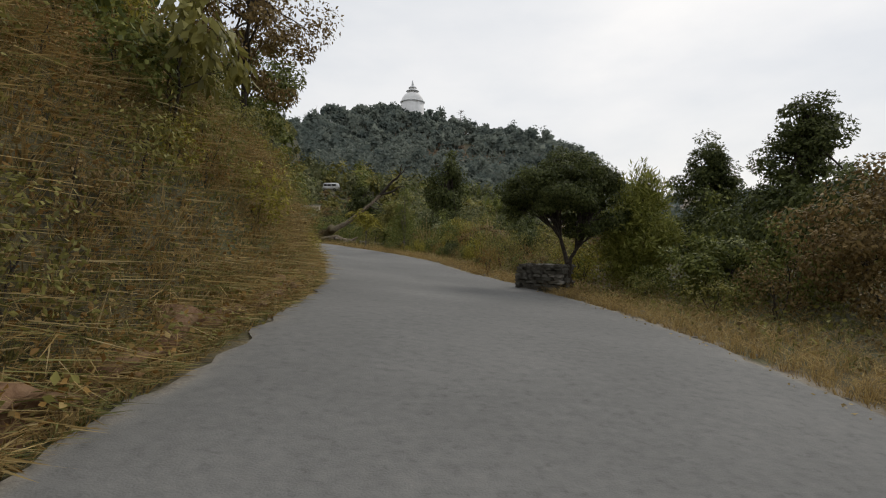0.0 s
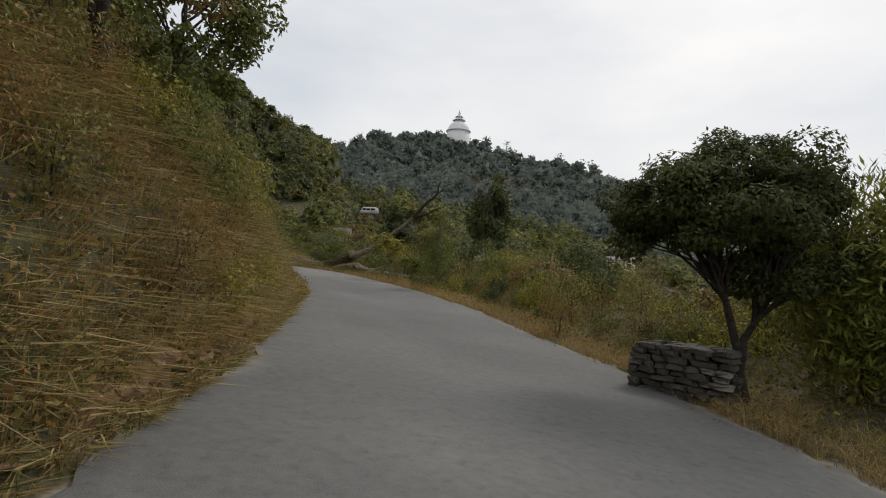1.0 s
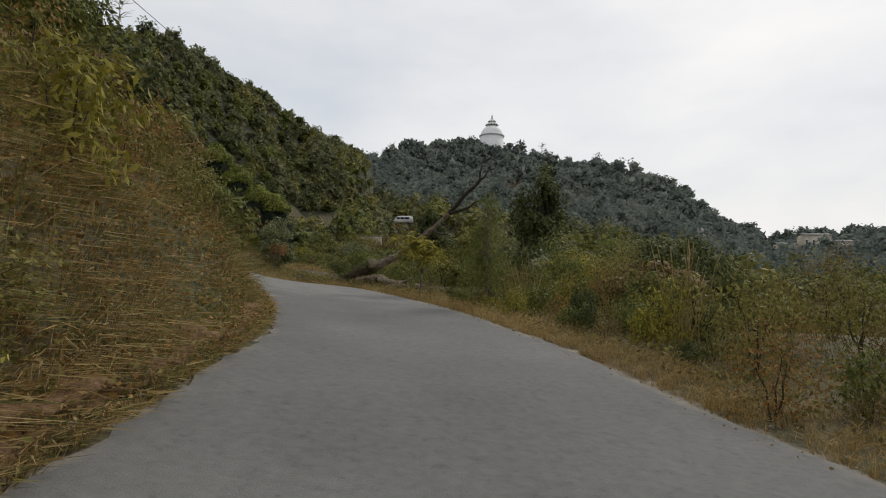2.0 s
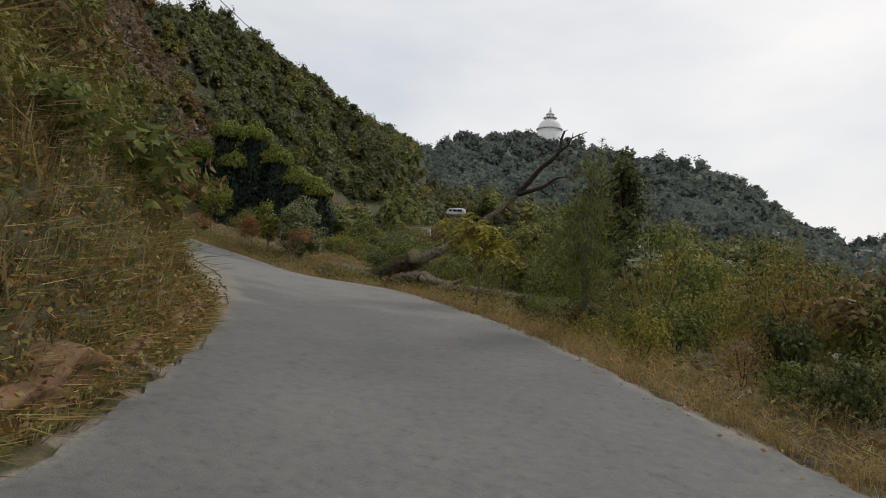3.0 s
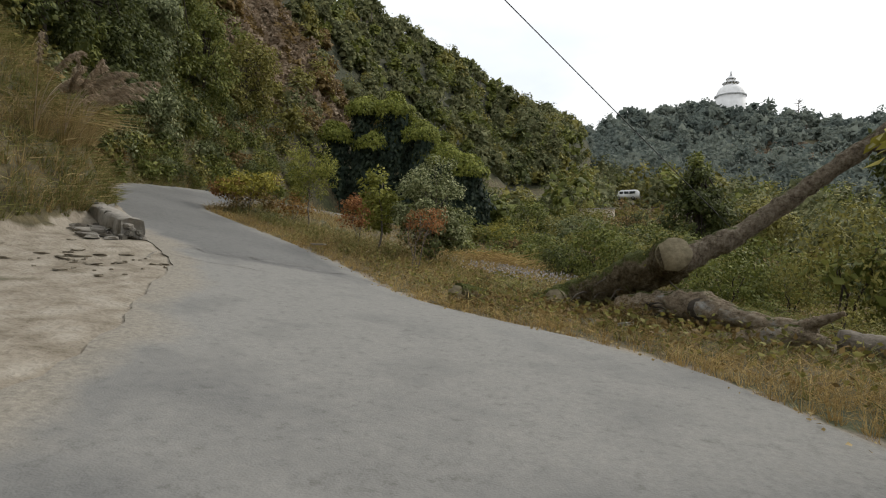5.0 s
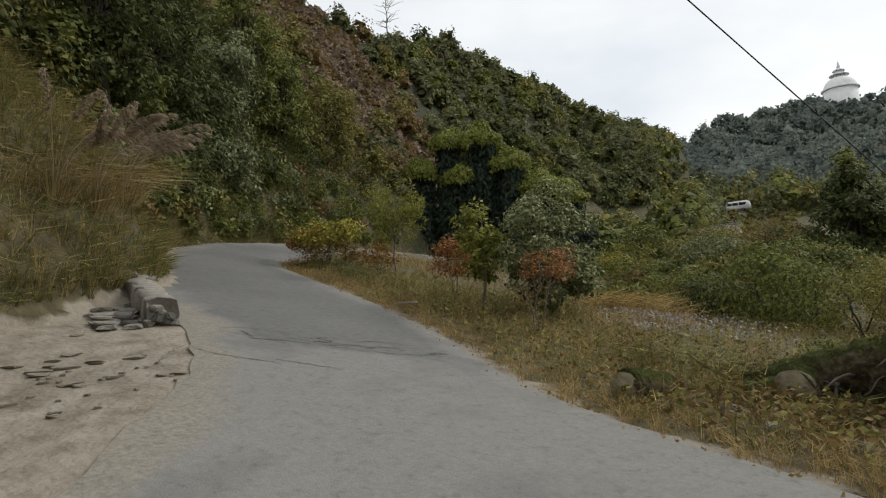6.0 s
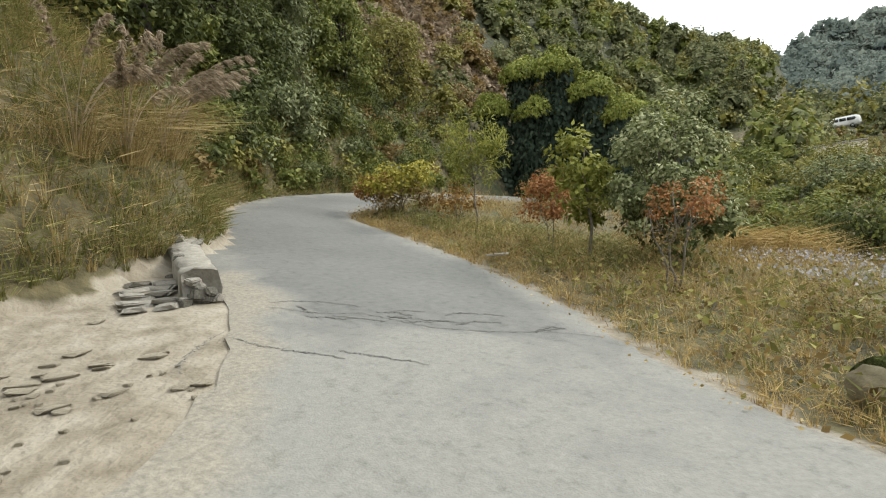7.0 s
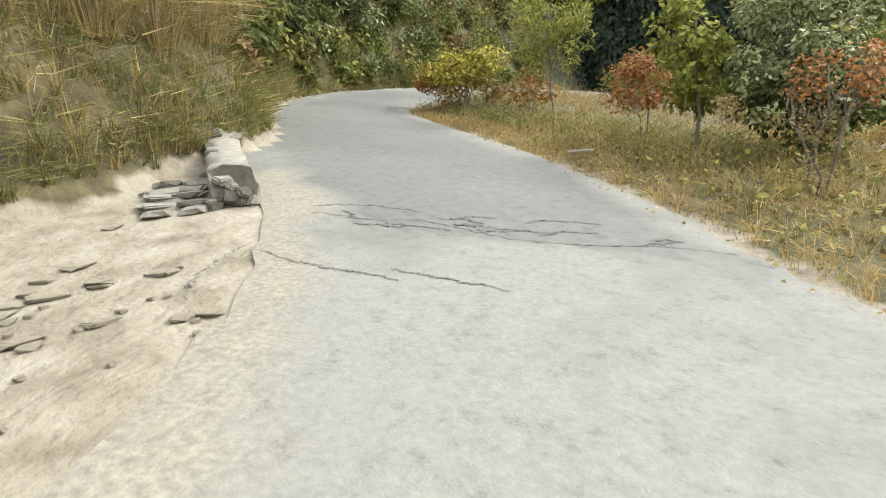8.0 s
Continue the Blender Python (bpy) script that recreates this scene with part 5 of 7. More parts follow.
scrub("undergrowth", "mixed green and brown undergrowth on the slope below the road", low_scrub)
# the bank on the left, and the foot of the hill round the bend
high_scrub = []
for y in np.arange(3.5, 33, 0.95):
    k = np.argmin(np.abs(FOOT[:, 1] - y) + (FOOT[:, 0] < -16) * 99)
    for off in ((0.55, 1.3, 2.3, 3.6, 5.0) if y < 21 else (1.4, 2.4, 3.6)):
        off = off + rng.uniform(-0.25, 0.3)
        x = FOOT[k, 0] - off
        r = rng.uniform(0.38, 0.62) + 0.1 * off
        if y > 24:
            r *= 0.8
        mat, at_y = pick({"leaf_olive": 5, "leaf_orange": 1.2, "leaf_brown": 1.4, "leaf_green": 0.6, "leaf_yellow": 0.9}), y + rng.uniform(-0.4, 0.4)
        if off < 2.7:
            shrub(mat, x, at_y, r, rng.uniform(0.9, 1.4), "shrubs on the bank", y < 22)
        else:
            high_scrub.append((mat, x, at_y, r, rng.uniform(0.9, 1.4), 330, 0.17))
for s in range(470):
    k = rng.integers(78, 103) if s < 420 else rng.integers(63, 78)
    p, q = FOOT[k], FOOT[k + 1]
    n = np.array([-(q[1] - p[1]), q[0] - p[0]])
    n = n / np.linalg.norm(n)
    off = 0.3 + 11.0 * rng.random() ** 1.4
    mat = pick({"leaf_green": 3, "leaf_dark": 2.2, "leaf_pale": 1.4, "leaf_olive": 2.6, "leaf_brown": 0.8})
    x, y, r, tall = p[0] + n[0] * off, p[1] + n[1] * off, rng.uniform(0.38, 0.72) + 0.13 * min(off, 5), rng.uniform(0.9, 1.5)
    if np.hypot(x + 21.0, y - 41.6) < 2.9:
        continue
    if s % 3 == 0 and off < 5:
        shrub(mat, x, y, r, tall, "shrubs at the foot of the hill", True)
    else:
        high_scrub.append((mat, x, y, r, tall, 340, 0.2))
scrub("bank_scrub", "dense olive, green and brown scrub covering the bank", high_scrub)
# dark leaves hanging over the far side of the bend
for k, (x, y, r, h, mat) in enumerate(((-28.0, 46.3, 0.9, 1.7, "leaf_dark"), (-29.3, 47.2, 1.2, 2.3, "leaf_dark"), (-30.9, 48.9, 1.2, 2.2, "leaf_pale"), (-26.6, 45.0, 0.8, 1.5, "leaf_green"), (-30.3, 47.6, 1.4, 3.0, "leaf_dark"), (-32.2, 51.0, 1.2, 2.0, "leaf_pale"), (-29.0, 45.4, 1.3, 2.8, "leaf_green"), (-33.4, 53.4, 1.2, 2.0, "leaf_dark"))):
    plant("shrub", {"leaf_dark": "dark broad-leaved shrub hanging over the bank", "leaf_pale": "grey-green layered shrub hanging over the bank", "leaf_green": "green broad-leaved shrub hanging over the bank"}[mat], "shrub", x, y, [((0.2, 0.2, h * 0.55), (r, r, h * 0.5), 40, 1900, 0.24, 0.22, {"width": 0.21, "droop": 0.7, "low": -0.9, "inner": 0.3})], mat, stems=((0.3, 0.2, h * 0.8), (-0.2, 0.1, h * 0.7)), trunk_r=0.03, seed=330 + k, branches=5, group="shrubs at the foot of the hill", foliage_name="foliage")
for x, y, mat in ((-9.0, 44.9, "leaf_green"), (-7.2, 45.4, "leaf_olive"), (-6.0, 44.3, "leaf_olive"), (-10.6, 44.9, "leaf_brown"), (-5.2, 42.6, "leaf_brown"), (-4.2, 42.4, "leaf_olive"), (-8.6, 43.25, "leaf_brown"), (-6.9, 43.3, "leaf_brown"), (-3.4, 43.4, "leaf_green"), (-2.6, 41.6, "leaf_olive"), (-9.9, 46.2, "leaf_green"), (-12.2, 45.6, "leaf_brown"), (-6.8, 46.6, "leaf_green")):
    shrub(mat, x, y, rng.uniform(0.35, 0.6), rng.uniform(0.7, 1.1), "brambles round the felled tree", True)


# ---- grass ----
def turf(name, label, x, y, per, height, width, mat, seed, lean=0.6, spread=0.07, curl=0.5, category="grass", extra_z=0.0):
    """Tufts of blades at the given places, as one object."""
    rng = np.random.default_rng(seed)
    x, y = np.asarray(x), np.asarray(y)
    z = ground_zs(x, y)
    k = np.repeat(np.arange(len(x)), per)
    n = len(k)
    size = (height * rng.uniform(0.6, 1.3, len(x)))[k] * rng.uniform(0.55, 1.15, n)
    a = rng.uniform(0, 2 * np.pi, n)
    out = np.stack([np.cos(a), np.sin(a), 0 * a], 1)
    at = np.stack([x[k], y[k], z[k] - 0.02 + extra_z], 1) + out * (rng.uniform(0, spread, n))[:, None]
    way = unit(out * rng.uniform(0.1, lean, n)[:, None] + np.array([0, 0, 1.0]) + rng.normal(0, 0.1, (n, 3)))
    g = Geo().add(*blade_geo(at, way, size, width, rng, curl))
    return tagged(new(name, g.mesh(name, M[mat])), label, category, kind="stuff")


def along(line, other, count, lo, hi, first, last, rng, power=1.0):
    """Places beside a line, away from the other one."""
    k = rng.integers(0, len(line) - 1, count * 4)
    k = k[(line[k, 1] > first) & (line[k, 1] < last)][:count]
    t = rng.random(len(k))[:, None]
    p = line[k, :2] * (1 - t) + line[k + 1, :2] * t
    out = unit(line[k, :2] - other[k, :2])
    d = lo + (hi - lo) * rng.random(len(k)) ** power
    return (p + out * d[:, None]).T


rng = np.random.default_rng(80)
clear = lambda x, y: ~inside(ROAD_AREA, x, y)
x, y = along(RIGHT, LEFT, 4200, 0.12, 3.2, -4, 50, rng, 1.5)
turf("grass", "rust-brown dry grass along the road's edge", x, y, 11, 0.26, 0.02, "grass_orange", 81, lean=0.8, curl=0.6)
x, y = along(RIGHT, LEFT, 2600, 0.1, 4.5, -4, 50, rng, 1.3)
turf("grass", "straw-coloured dry grass along the road", x, y, 10, 0.24, 0.02, "grass_dry", 82, lean=0.8, curl=0.6)
x, y = along(RIGHT, LEFT, 2200, 0.5, 7.0, -4, 47, rng)
turf("grass", "green grass and weeds along the road", x, y, 10, 0.34, 0.028, "grass_green", 83)
x, y = along(RIGHT, LEFT, 2600, 0.15, 1.5, -4, 41, rng, 1.2)
turf("grass", "golden-brown tufts of dry grass at the road's edge", x, y, 10, 0.36, 0.015, "grass_orange", 97, lean=0.75, curl=0.6)
# bank
bank_leaf = []
for m, count, h, label, seed in (("grass_orange", 5200, 0.3, "rust-brown grass hanging over the bank", 84), ("grass_dry", 3600, 0.28, "dry straw grass on the bank", 85), ("grass_green", 5200, 0.26, "olive-green grass on the bank", 86)):
    k = rng.integers(0, 158, count * 3)
    k = k[(FOOT[k, 1] > 0) & (FOOT[k, 1] < 37.5)][:count]
    p = FOOT[k, :2] + (FOOT[k + 1, :2] - FOOT[k, :2]) * rng.random((len(k), 1))
    n = unit(np.stack([-(FOOT[k + 1, 1] - FOOT[k, 1]), FOOT[k + 1, 0] - FOOT[k, 0]], 1))
    p = p + n * (-0.22 + 4.4 * rng.random((len(k), 1)) ** 2.2)
    turf("grass", label, p[:, 0], p[:, 1], 9, h, 0.032, m, seed, lean=1.2, curl=1.0)
    bank_leaf.append(p)
for m, count, label, seed in (("grass_dry", 2300, "long tan grass hanging down the bank", 321), ("grass_orange", 2600, "long rust-coloured grass hanging down the bank", 322), ("grass_green", 1500, "long olive grass hanging down the bank", 323)):
    hy = rng.uniform(4, 24, count)
    hx = np.interp(hy, FOOT[30:72, 1], FOOT[30:72, 0]) - 0.05 - 3.0 * rng.random(count) ** 1.3
    turf("grass", label, hx, hy, 10, 0.5, 0.014, m, seed, lean=1.3, curl=1.4, spread=0.12)
# foot of the hill round the bend
for m, count, h, label, seed in (("grass_green", 6000, 0.4, "green grass and ferns at the foot of the hill", 87), ("grass_dry", 2400, 0.36, "dry grass at the foot of the hill", 88)):
    k = np.where(rng.random(count) < 0.7, rng.integers(77, 96, count), rng.integers(63, 101, count))
    p = FOOT[k, :2] + (FOOT[k + 1, :2] - FOOT[k, :2]) * rng.random((len(k), 1))
    n = unit(np.stack([-(FOOT[k + 1, 1] - FOOT[k, 1]), FOOT[k + 1, 0] - FOOT[k, 0]], 1))
    p = p + n * (0.05 + 8.0 * rng.random((len(k), 1)) ** 1.8)
    turf("grass", label, p[:, 0], p[:, 1], 11, h, 0.03, m, seed, lean=0.9, curl=0.8)
for m, count, label, seed in (("grass_dry", 1500, "tall dry grass above the sandy pull-in", 331), ("grass_green", 1300, "tall green grass above the sandy pull-in", 332)):
    k = rng.integers(64, 92, count)
    p = FOOT[k, :2] + (FOOT[k + 1, :2] - FOOT[k, :2]) * rng.random((count, 1))
    n = unit(np.stack([-(FOOT[k + 1, 1] - FOOT[k, 1]), FOOT[k + 1, 0] - FOOT[k, 0]], 1))
    p = p + n * (0.1 + 3.2 * rng.random((count, 1)) ** 1.2)
    turf("grass", label, p[:, 0], p[:, 1], 11, 0.75, 0.012, m, seed, lean=0.7, curl=0.8, spread=0.12)
# meadow inside the bend
mx, my = rng.uniform(-28, -3, 9000), rng.uniform(42.5, 66, 9000)
dR, _ = near(RIGHT, mx, my)
okm = clear(mx, my) & (dR > 0.25) & ~inside(HILL_AREA, mx, my)
mx, my, dR = mx[okm], my[okm], dR[okm]
half = rng.random(len(mx))
turf("grass", "short dry straw grass in a small meadow", mx[half < 0.6], my[half < 0.6], 11, 0.27, 0.022, "grass_dry", 89, lean=0.9)
turf("grass", "grey-green weeds in a small meadow", mx[half > 0.74], my[half > 0.74], 9, 0.2, 0.026, "grass_green", 90, lean=0.8)
tall = (half > 0.6) & (half < 0.74)
turf("grass", "rust-coloured tall grass in a small meadow", mx[tall], my[tall], 11, 0.42, 0.016, "grass_orange", 91, lean=0.7)
ox, oy = -15.4 + rng.normal(0, 0.95, 190), 52.8 + rng.normal(0, 0.7, 190)
turf("grass", "mound of orange-brown dry grass", ox, oy, 18, 1.05, 0.014, "grass_orange", 92, lean=0.8, curl=0.9)
tx, ty = rng.uniform(-24.5, -15, 900), rng.uniform(46.5, 51.5, 900)
tall_ok = clear(tx, ty) & (near(RIGHT, tx, ty)[0] > 0.9)
turf("grass", "tall grey-green weeds and grass beside the bend", tx[tall_ok], ty[tall_ok], 10, 0.55, 0.016, "grass_green", 93, lean=0.6, curl=0.6)
wx, wy = rng.uniform(-25, -11, 1500), rng.uniform(45.5, 56, 1500)
stand = clear(wx, wy) & (near(RIGHT, wx, wy)[0] > 0.8) & (near(RIGHT, wx, wy)[0] < 5.5) & (ripple(wx * 0.7, wy * 0.7) > -0.2)
wx, wy = wx[stand], wy[stand]
turf("grass", "thin tan weed stalks in the verge of the bend", wx, wy, 6, 0.62, 0.012, "grass_dry", 94, lean=0.45, curl=0.4)
turf("grass", "rusty seeding grass in the verge of the bend", wx[::2] + 0.15, wy[::2], 8, 0.5, 0.014, "grass_orange", 95, lean=0.7, curl=0.7)
# small dry weeds
def weeds(name, label, x, y, size, high, mat, seed):
    rng = np.random.default_rng(seed)
    n = len(x)
    p = np.stack([x, y, ground_zs(x, y) + rng.uniform(0.01, high, n)], 1)
    g = Geo().add(*leaf_geo(p, rng.normal(0, 1, (n, 3)) * np.array([1, 1, 0.6]), size * rng.uniform(0.5, 1.4, n), 0.3, rng))
    return tagged(new(name, g.mesh(name, M[mat])), label, "weeds", kind="stuff")


for mat, n, seed, label in (("leaf_brown", 6000, 301, "small brown dry weeds in the meadow"), ("leaf_olive", 6500, 302, "small olive weeds in the meadow")):
    wx, wy = rng.uniform(-26, -4, n), rng.uniform(42.5, 60, n)
    cut = clear(wx, wy) & ~inside(HILL_AREA, wx, wy)
    weeds("weeds", label, wx[cut], wy[cut], 0.06, 0.34, mat, seed)
for bank_mat, bank_set, seed, label in zip(("leaf_orange", "grass_orange", "leaf_olive"), bank_leaf, (311, 312, 313), ("rust-coloured leafy weeds on the bank", "straw-brown leafy weeds on the bank", "olive leafy weeds on the bank")):
    q = np.repeat(bank_set, 3, axis=0) + rng.normal(0, 0.16, (len(bank_set) * 3, 2))
    q = q[clear(q[:, 0], q[:, 1])]
    weeds("weeds", label, q[:, 0], q[:, 1], 0.065, 0.4, bank_mat, seed)
    wide_y = rng.uniform(2, 26, 5000)
    wide_x = np.interp(wide_y, FOOT[30:68, 1], FOOT[30:68, 0]) - rng.uniform(0.6, 7.0, 5000)
    weeds("weeds", label, wide_x, wide_y, 0.065, 0.6, bank_mat, seed + 10)
    face_y = rng.uniform(2, 36, 7000)
    face_x = np.interp(face_y, FOOT[30:76, 1], FOOT[30:76, 0]) - rng.uniform(0.0, 1.15, 7000)
    weeds("weeds", label, face_x, face_y, 0.07, 0.22, bank_mat, seed + 20)
wx, wy = along(RIGHT, LEFT, 4500, 0.5, 5.0, -3, 46, rng, 1.2)
weeds("weeds", "brown and olive dry weeds along the road", wx, wy, 0.08, 0.3, "leaf_brown", 303)
wx, wy = along(RIGHT, LEFT, 8000, 0.6, 6.0, -3, 46, rng, 1.1)
weeds("weeds", "low green weeds along the road", wx, wy, 0.09, 0.34, "leaf_olive", 304)
# lilac flowers
fl = Geo()
for cx, cy, sx_, sy_, n in ((-16.6, 53.6, 1.2, 0.7, 620), (-13.4, 50.6, 1.0, 0.5, 620), (-12.4, 48.2, 0.8, 0.35, 200), (-18.6, 52.4, 0.7, 0.4, 120)):
    x, y = cx + rng.normal(0, sx_, n), cy + rng.normal(0, sy_, n)
    z = ground_zs(x, y)
    p = np.stack([x, y, z + rng.uniform(0.16, 0.36, n)], 1)
    fl.add(*leaf_geo(p, rng.normal(0, 1, (n, 3)) + np.array([0, 0, 0.4]), 0.06 * rng.uniform(0.6, 1.3, n), 0.4, rng))
tagged(new("flowers", fl.mesh("flowers", M["flower"])), "patches of tiny pale lilac meadow flowers", "flowers", kind="stuff")
# fallen leaves on the ground
lx, ly = along(RIGHT, LEFT, 2600, -0.35, 3.0, -3, 47, rng, 1.5)
lz = ground_zs(lx, ly)
lz = np.maximum(lz, np.where(inside(ROAD_AREA, lx, ly), road_height(lx, ly) + 0.012, -99)) + 0.015
litter = Geo().add(*leaf_geo(np.stack([lx, ly, lz], 1), np.stack([rng.normal(size=len(lx)), rng.normal(size=len(lx)), rng.normal(0, 0.15, len(lx))], 1), 0.045 * rng.uniform(0.5, 1.4, len(lx)), 0.3, rng))
tagged(new("leaf_litter", litter.mesh("leaf_litter", M["grass_dry"])), "dry fallen leaves along the road's edge", "litter", kind="stuff")


# plume grass above the drain
def plume_grass(x, y, h, seed, n_plumes, label):
    rng = np.random.default_rng(seed)
    root = thing("plume_grass", (x, y, ground_z(x, y) - 0.05), label, "grass", "plume grass on the bank")
    blades, feathers = Geo(), Geo()
    n = 240
    a = rng.uniform(0, 2 * np.pi, n)
    out = np.stack([np.cos(a), np.sin(a), 0 * a], 1)
    blades.add(*blade_geo(out * rng.uniform(0, 0.3, n)[:, None], unit(out * rng.uniform(0.15, 0.9, n)[:, None] + np.array([0, 0, 1.0])), h * rng.uniform(0.35, 0.85, n), 0.006, rng, 1.1))
    part("blades", blades, M["grass_dry"], root)
    for k in range(n_plumes):
        a = rng.uniform(-0.6, 2.2)
        t = np.linspace(0, 1, 14)[:, None]
        reach = rng.uniform(0.45, 0.85) * h
        line = np.concatenate([np.cos(a) * reach * t**1.6, np.sin(a) * reach * t**1.6, h * rng.uniform(0.85, 1.1) * (t * 1.25 - 0.42 * t**3)], 1)
        g = Geo().add(*tube(line, np.linspace(0.012, 0.004, 14), 4))
        fine = np.repeat(line[8:], 60, axis=0) + rng.normal(0, 0.015, (360, 3))
        d = np.repeat(unit(np.gradient(line, axis=0))[8:], 60, axis=0)
        g.add(*leaf_geo(fine, d * 1.2 + rng.normal(0, 0.3, (360, 3)) + np.array([0, 0, -1.0]), 0.2 * rng.uniform(0.5, 1.1, 360), 0.04, rng))
        part("plume", g, M["plume"], root)
    return root


for x, y, h, s, n in ((-21.3, 42.2, 2.0, 1, 8), (-22.2, 42.7, 1.9, 2, 7), (-20.5, 41.4, 2.0, 3, 7), (-23.4, 43.0, 1.7, 4, 5), (-20.0, 40.6, 1.9, 5, 5)):
    plume_grass(x, y, h, 200 + s, n, "tall plume grass with drooping tan feather heads")
# long dry grass on the bare slip
sx, sy = rng.uniform(-70, -28, 9000), rng.uniform(52, 92, 9000)
sd, _ = near(FOOT, sx, sy)
sl, _ = near(SLIP, sx, sy)
keep = (sl < 5) & inside(HILL_AREA, sx, sy) & (sd > 4.5)
turf("slope_grass", "long pinkish-brown dry grass on a steep bare slope", sx[keep], sy[keep], 13, 1.1, 0.03, "far_leaf_brown", 95, lean=1.3, spread=0.3, curl=1.3)
# canes by the road
for x, y, s in ((1.95, 29.2, 1), (2.3, 29.8, 2), (-0.9, 36.6, 3)):
    rng = np.random.default_rng(220 + s)
    root = thing("cane_clump", (x, y, ground_z(x, y) - 0.05), "clump of thin dry brown canes with few leaves", "plant", "canes beside the road")
    for _ in range(9):
        tip = (rng.normal(0, 0.35), rng.normal(0, 0.3), rng.uniform(1.3, 2.3))
        part("cane", Geo().add(*tube(bent((rng.normal(0, 0.1), rng.normal(0, 0.1), 0), tip, 0.0, 7, rng, 0.03), np.linspace(0.016, 0.006, 7), 6)), M["grass_dry"], root)
    (v, f), _ = crown(rng, (0.5, 0.5, 0.3), 8, 70, 0.12, 0.13, width=0.2, droop=0.9)
    part("leaves", Geo().add(v + np.array([0, 0, 1.35]), f), M["leaf_olive"], root)


# ---- road details ----
def ribbon(points, widths, lift):
    """A narrow strip lying on the road."""
    p = np.asarray(points, float)
    d = unit(np.gradient(p, axis=0))
    s = np.stack([-d[:, 1], d[:, 0]], 1) * np.asarray(widths)[:, None]
    a, b = p + s, p - s
    v = np.concatenate([np.c_[a, road_height(a[:, 0], a[:, 1]) + lift + 0.012 * ripple(a[:, 0] * 0.8, a[:, 1] * 0.8)], np.c_[b, road_height(b[:, 0], b[:, 1]) + lift + 0.012 * ripple(b[:, 0] * 0.8, b[:, 1] * 0.8)]])
    n = len(p)
    f = [(k, n + k, n + k + 1) for k in range(n - 1)] + [(k, n + k + 1, k + 1) for k in range(n - 1)]
    return v, f


rng = np.random.default_rng(90)
CRACKS = ([(-16.9, 41.65), (-16.75, 42.0), (-16.5, 42.3), (-16.2, 42.5)], [(-16.65, 41.6), (-16.25, 41.85), (-15.95, 42.2), (-15.65, 42.35), (-15.1, 42.5), (-14.7, 42.75), (-14.45, 43.05), (-14.25, 43.35), (-14.0, 43.55), (-13.75, 43.7)], [(-15.85, 42.4), (-15.75, 42.7), (-15.55, 42.85)], [(-15.35, 42.95), (-15.2, 43.3), (-14.9, 43.5)], [(-15.85, 40.75), (-15.45, 40.9), (-15.1, 41.15), (-14.8, 41.3)], [(-15.0, 41.3), (-14.6, 41.5), (-14.25, 41.65)], [(-15.2, 40.05), (-15.5, 40.2), (-16.0, 40.7)], [(-8.8, 34.9), (-7.9, 35.1), (-6.9, 35.8)], [(-9.2, 35.0), (-8.9, 36.3), (-7.7, 36.7)])
more = []
for _ in range(10):
    u = rng.uniform(0, 1)
    c0 = np.array([-16.5 + 2.7 * u + rng.normal(0, 0.12), 41.75 + 1.95 * u + rng.normal(0, 0.16)])
    way = unit(np.array([2.7, 1.95]) + rng.normal(0, 0.9, 2)) * rng.uniform(0.1, 0.35)
    more.append([tuple(c0 - way), tuple(c0 + rng.normal(0, 0.03, 2)), tuple(c0 + way)])
for pts in (*CRACKS, *more):
    line = smooth_line(pts, 90)
    line = line + rng.normal(0, 0.012, line.shape) + np.cumsum(rng.normal(0, 0.006, line.shape), 0)
    c = part("crack", Geo().add(*ribbon(line, 0.003 + 0.009 * rng.random(90) ** 2 * np.sin(np.linspace(0.3, np.pi - 0.3, 90)), 0.006)), M["crack"], road, "dark crack in the asphalt")

# ---- stones ----
def stone_mesh(name, mat, seed, flat=0.6, jag=0.12):
    """An irregular worn block about 1 across."""
    rng = np.random.default_rng(seed)
    bm = bmesh.new()
    bmesh.ops.create_cube(bm, size=1.0)
    for v in bm.verts:
        v.co += Vector(rng.uniform(-jag, jag, 3))
        v.co.z *= flat
    bmesh.ops.bevel(bm, geom=bm.edges[:], offset=0.13, segments=2, affect="EDGES")
    for v in bm.verts:
        v.co += Vector(rng.uniform(-0.05, 0.05, 3))
    bmesh.ops.triangulate(bm, faces=bm.faces[:])
    me = bpy.data.meshes.new(name)
    bm.to_mesh(me)
    bm.free()
    me.materials.append(M[mat])
    return me


STONES = [stone_mesh("stone", "stone", 300 + k, 1.0, 0.17) for k in range(6)]
PALE = stone_mesh("stone", "pale_stone", 310, 1.0, 0.22)
SLAB = stone_mesh("slab", "sand", 311, 1.0, 0.25)
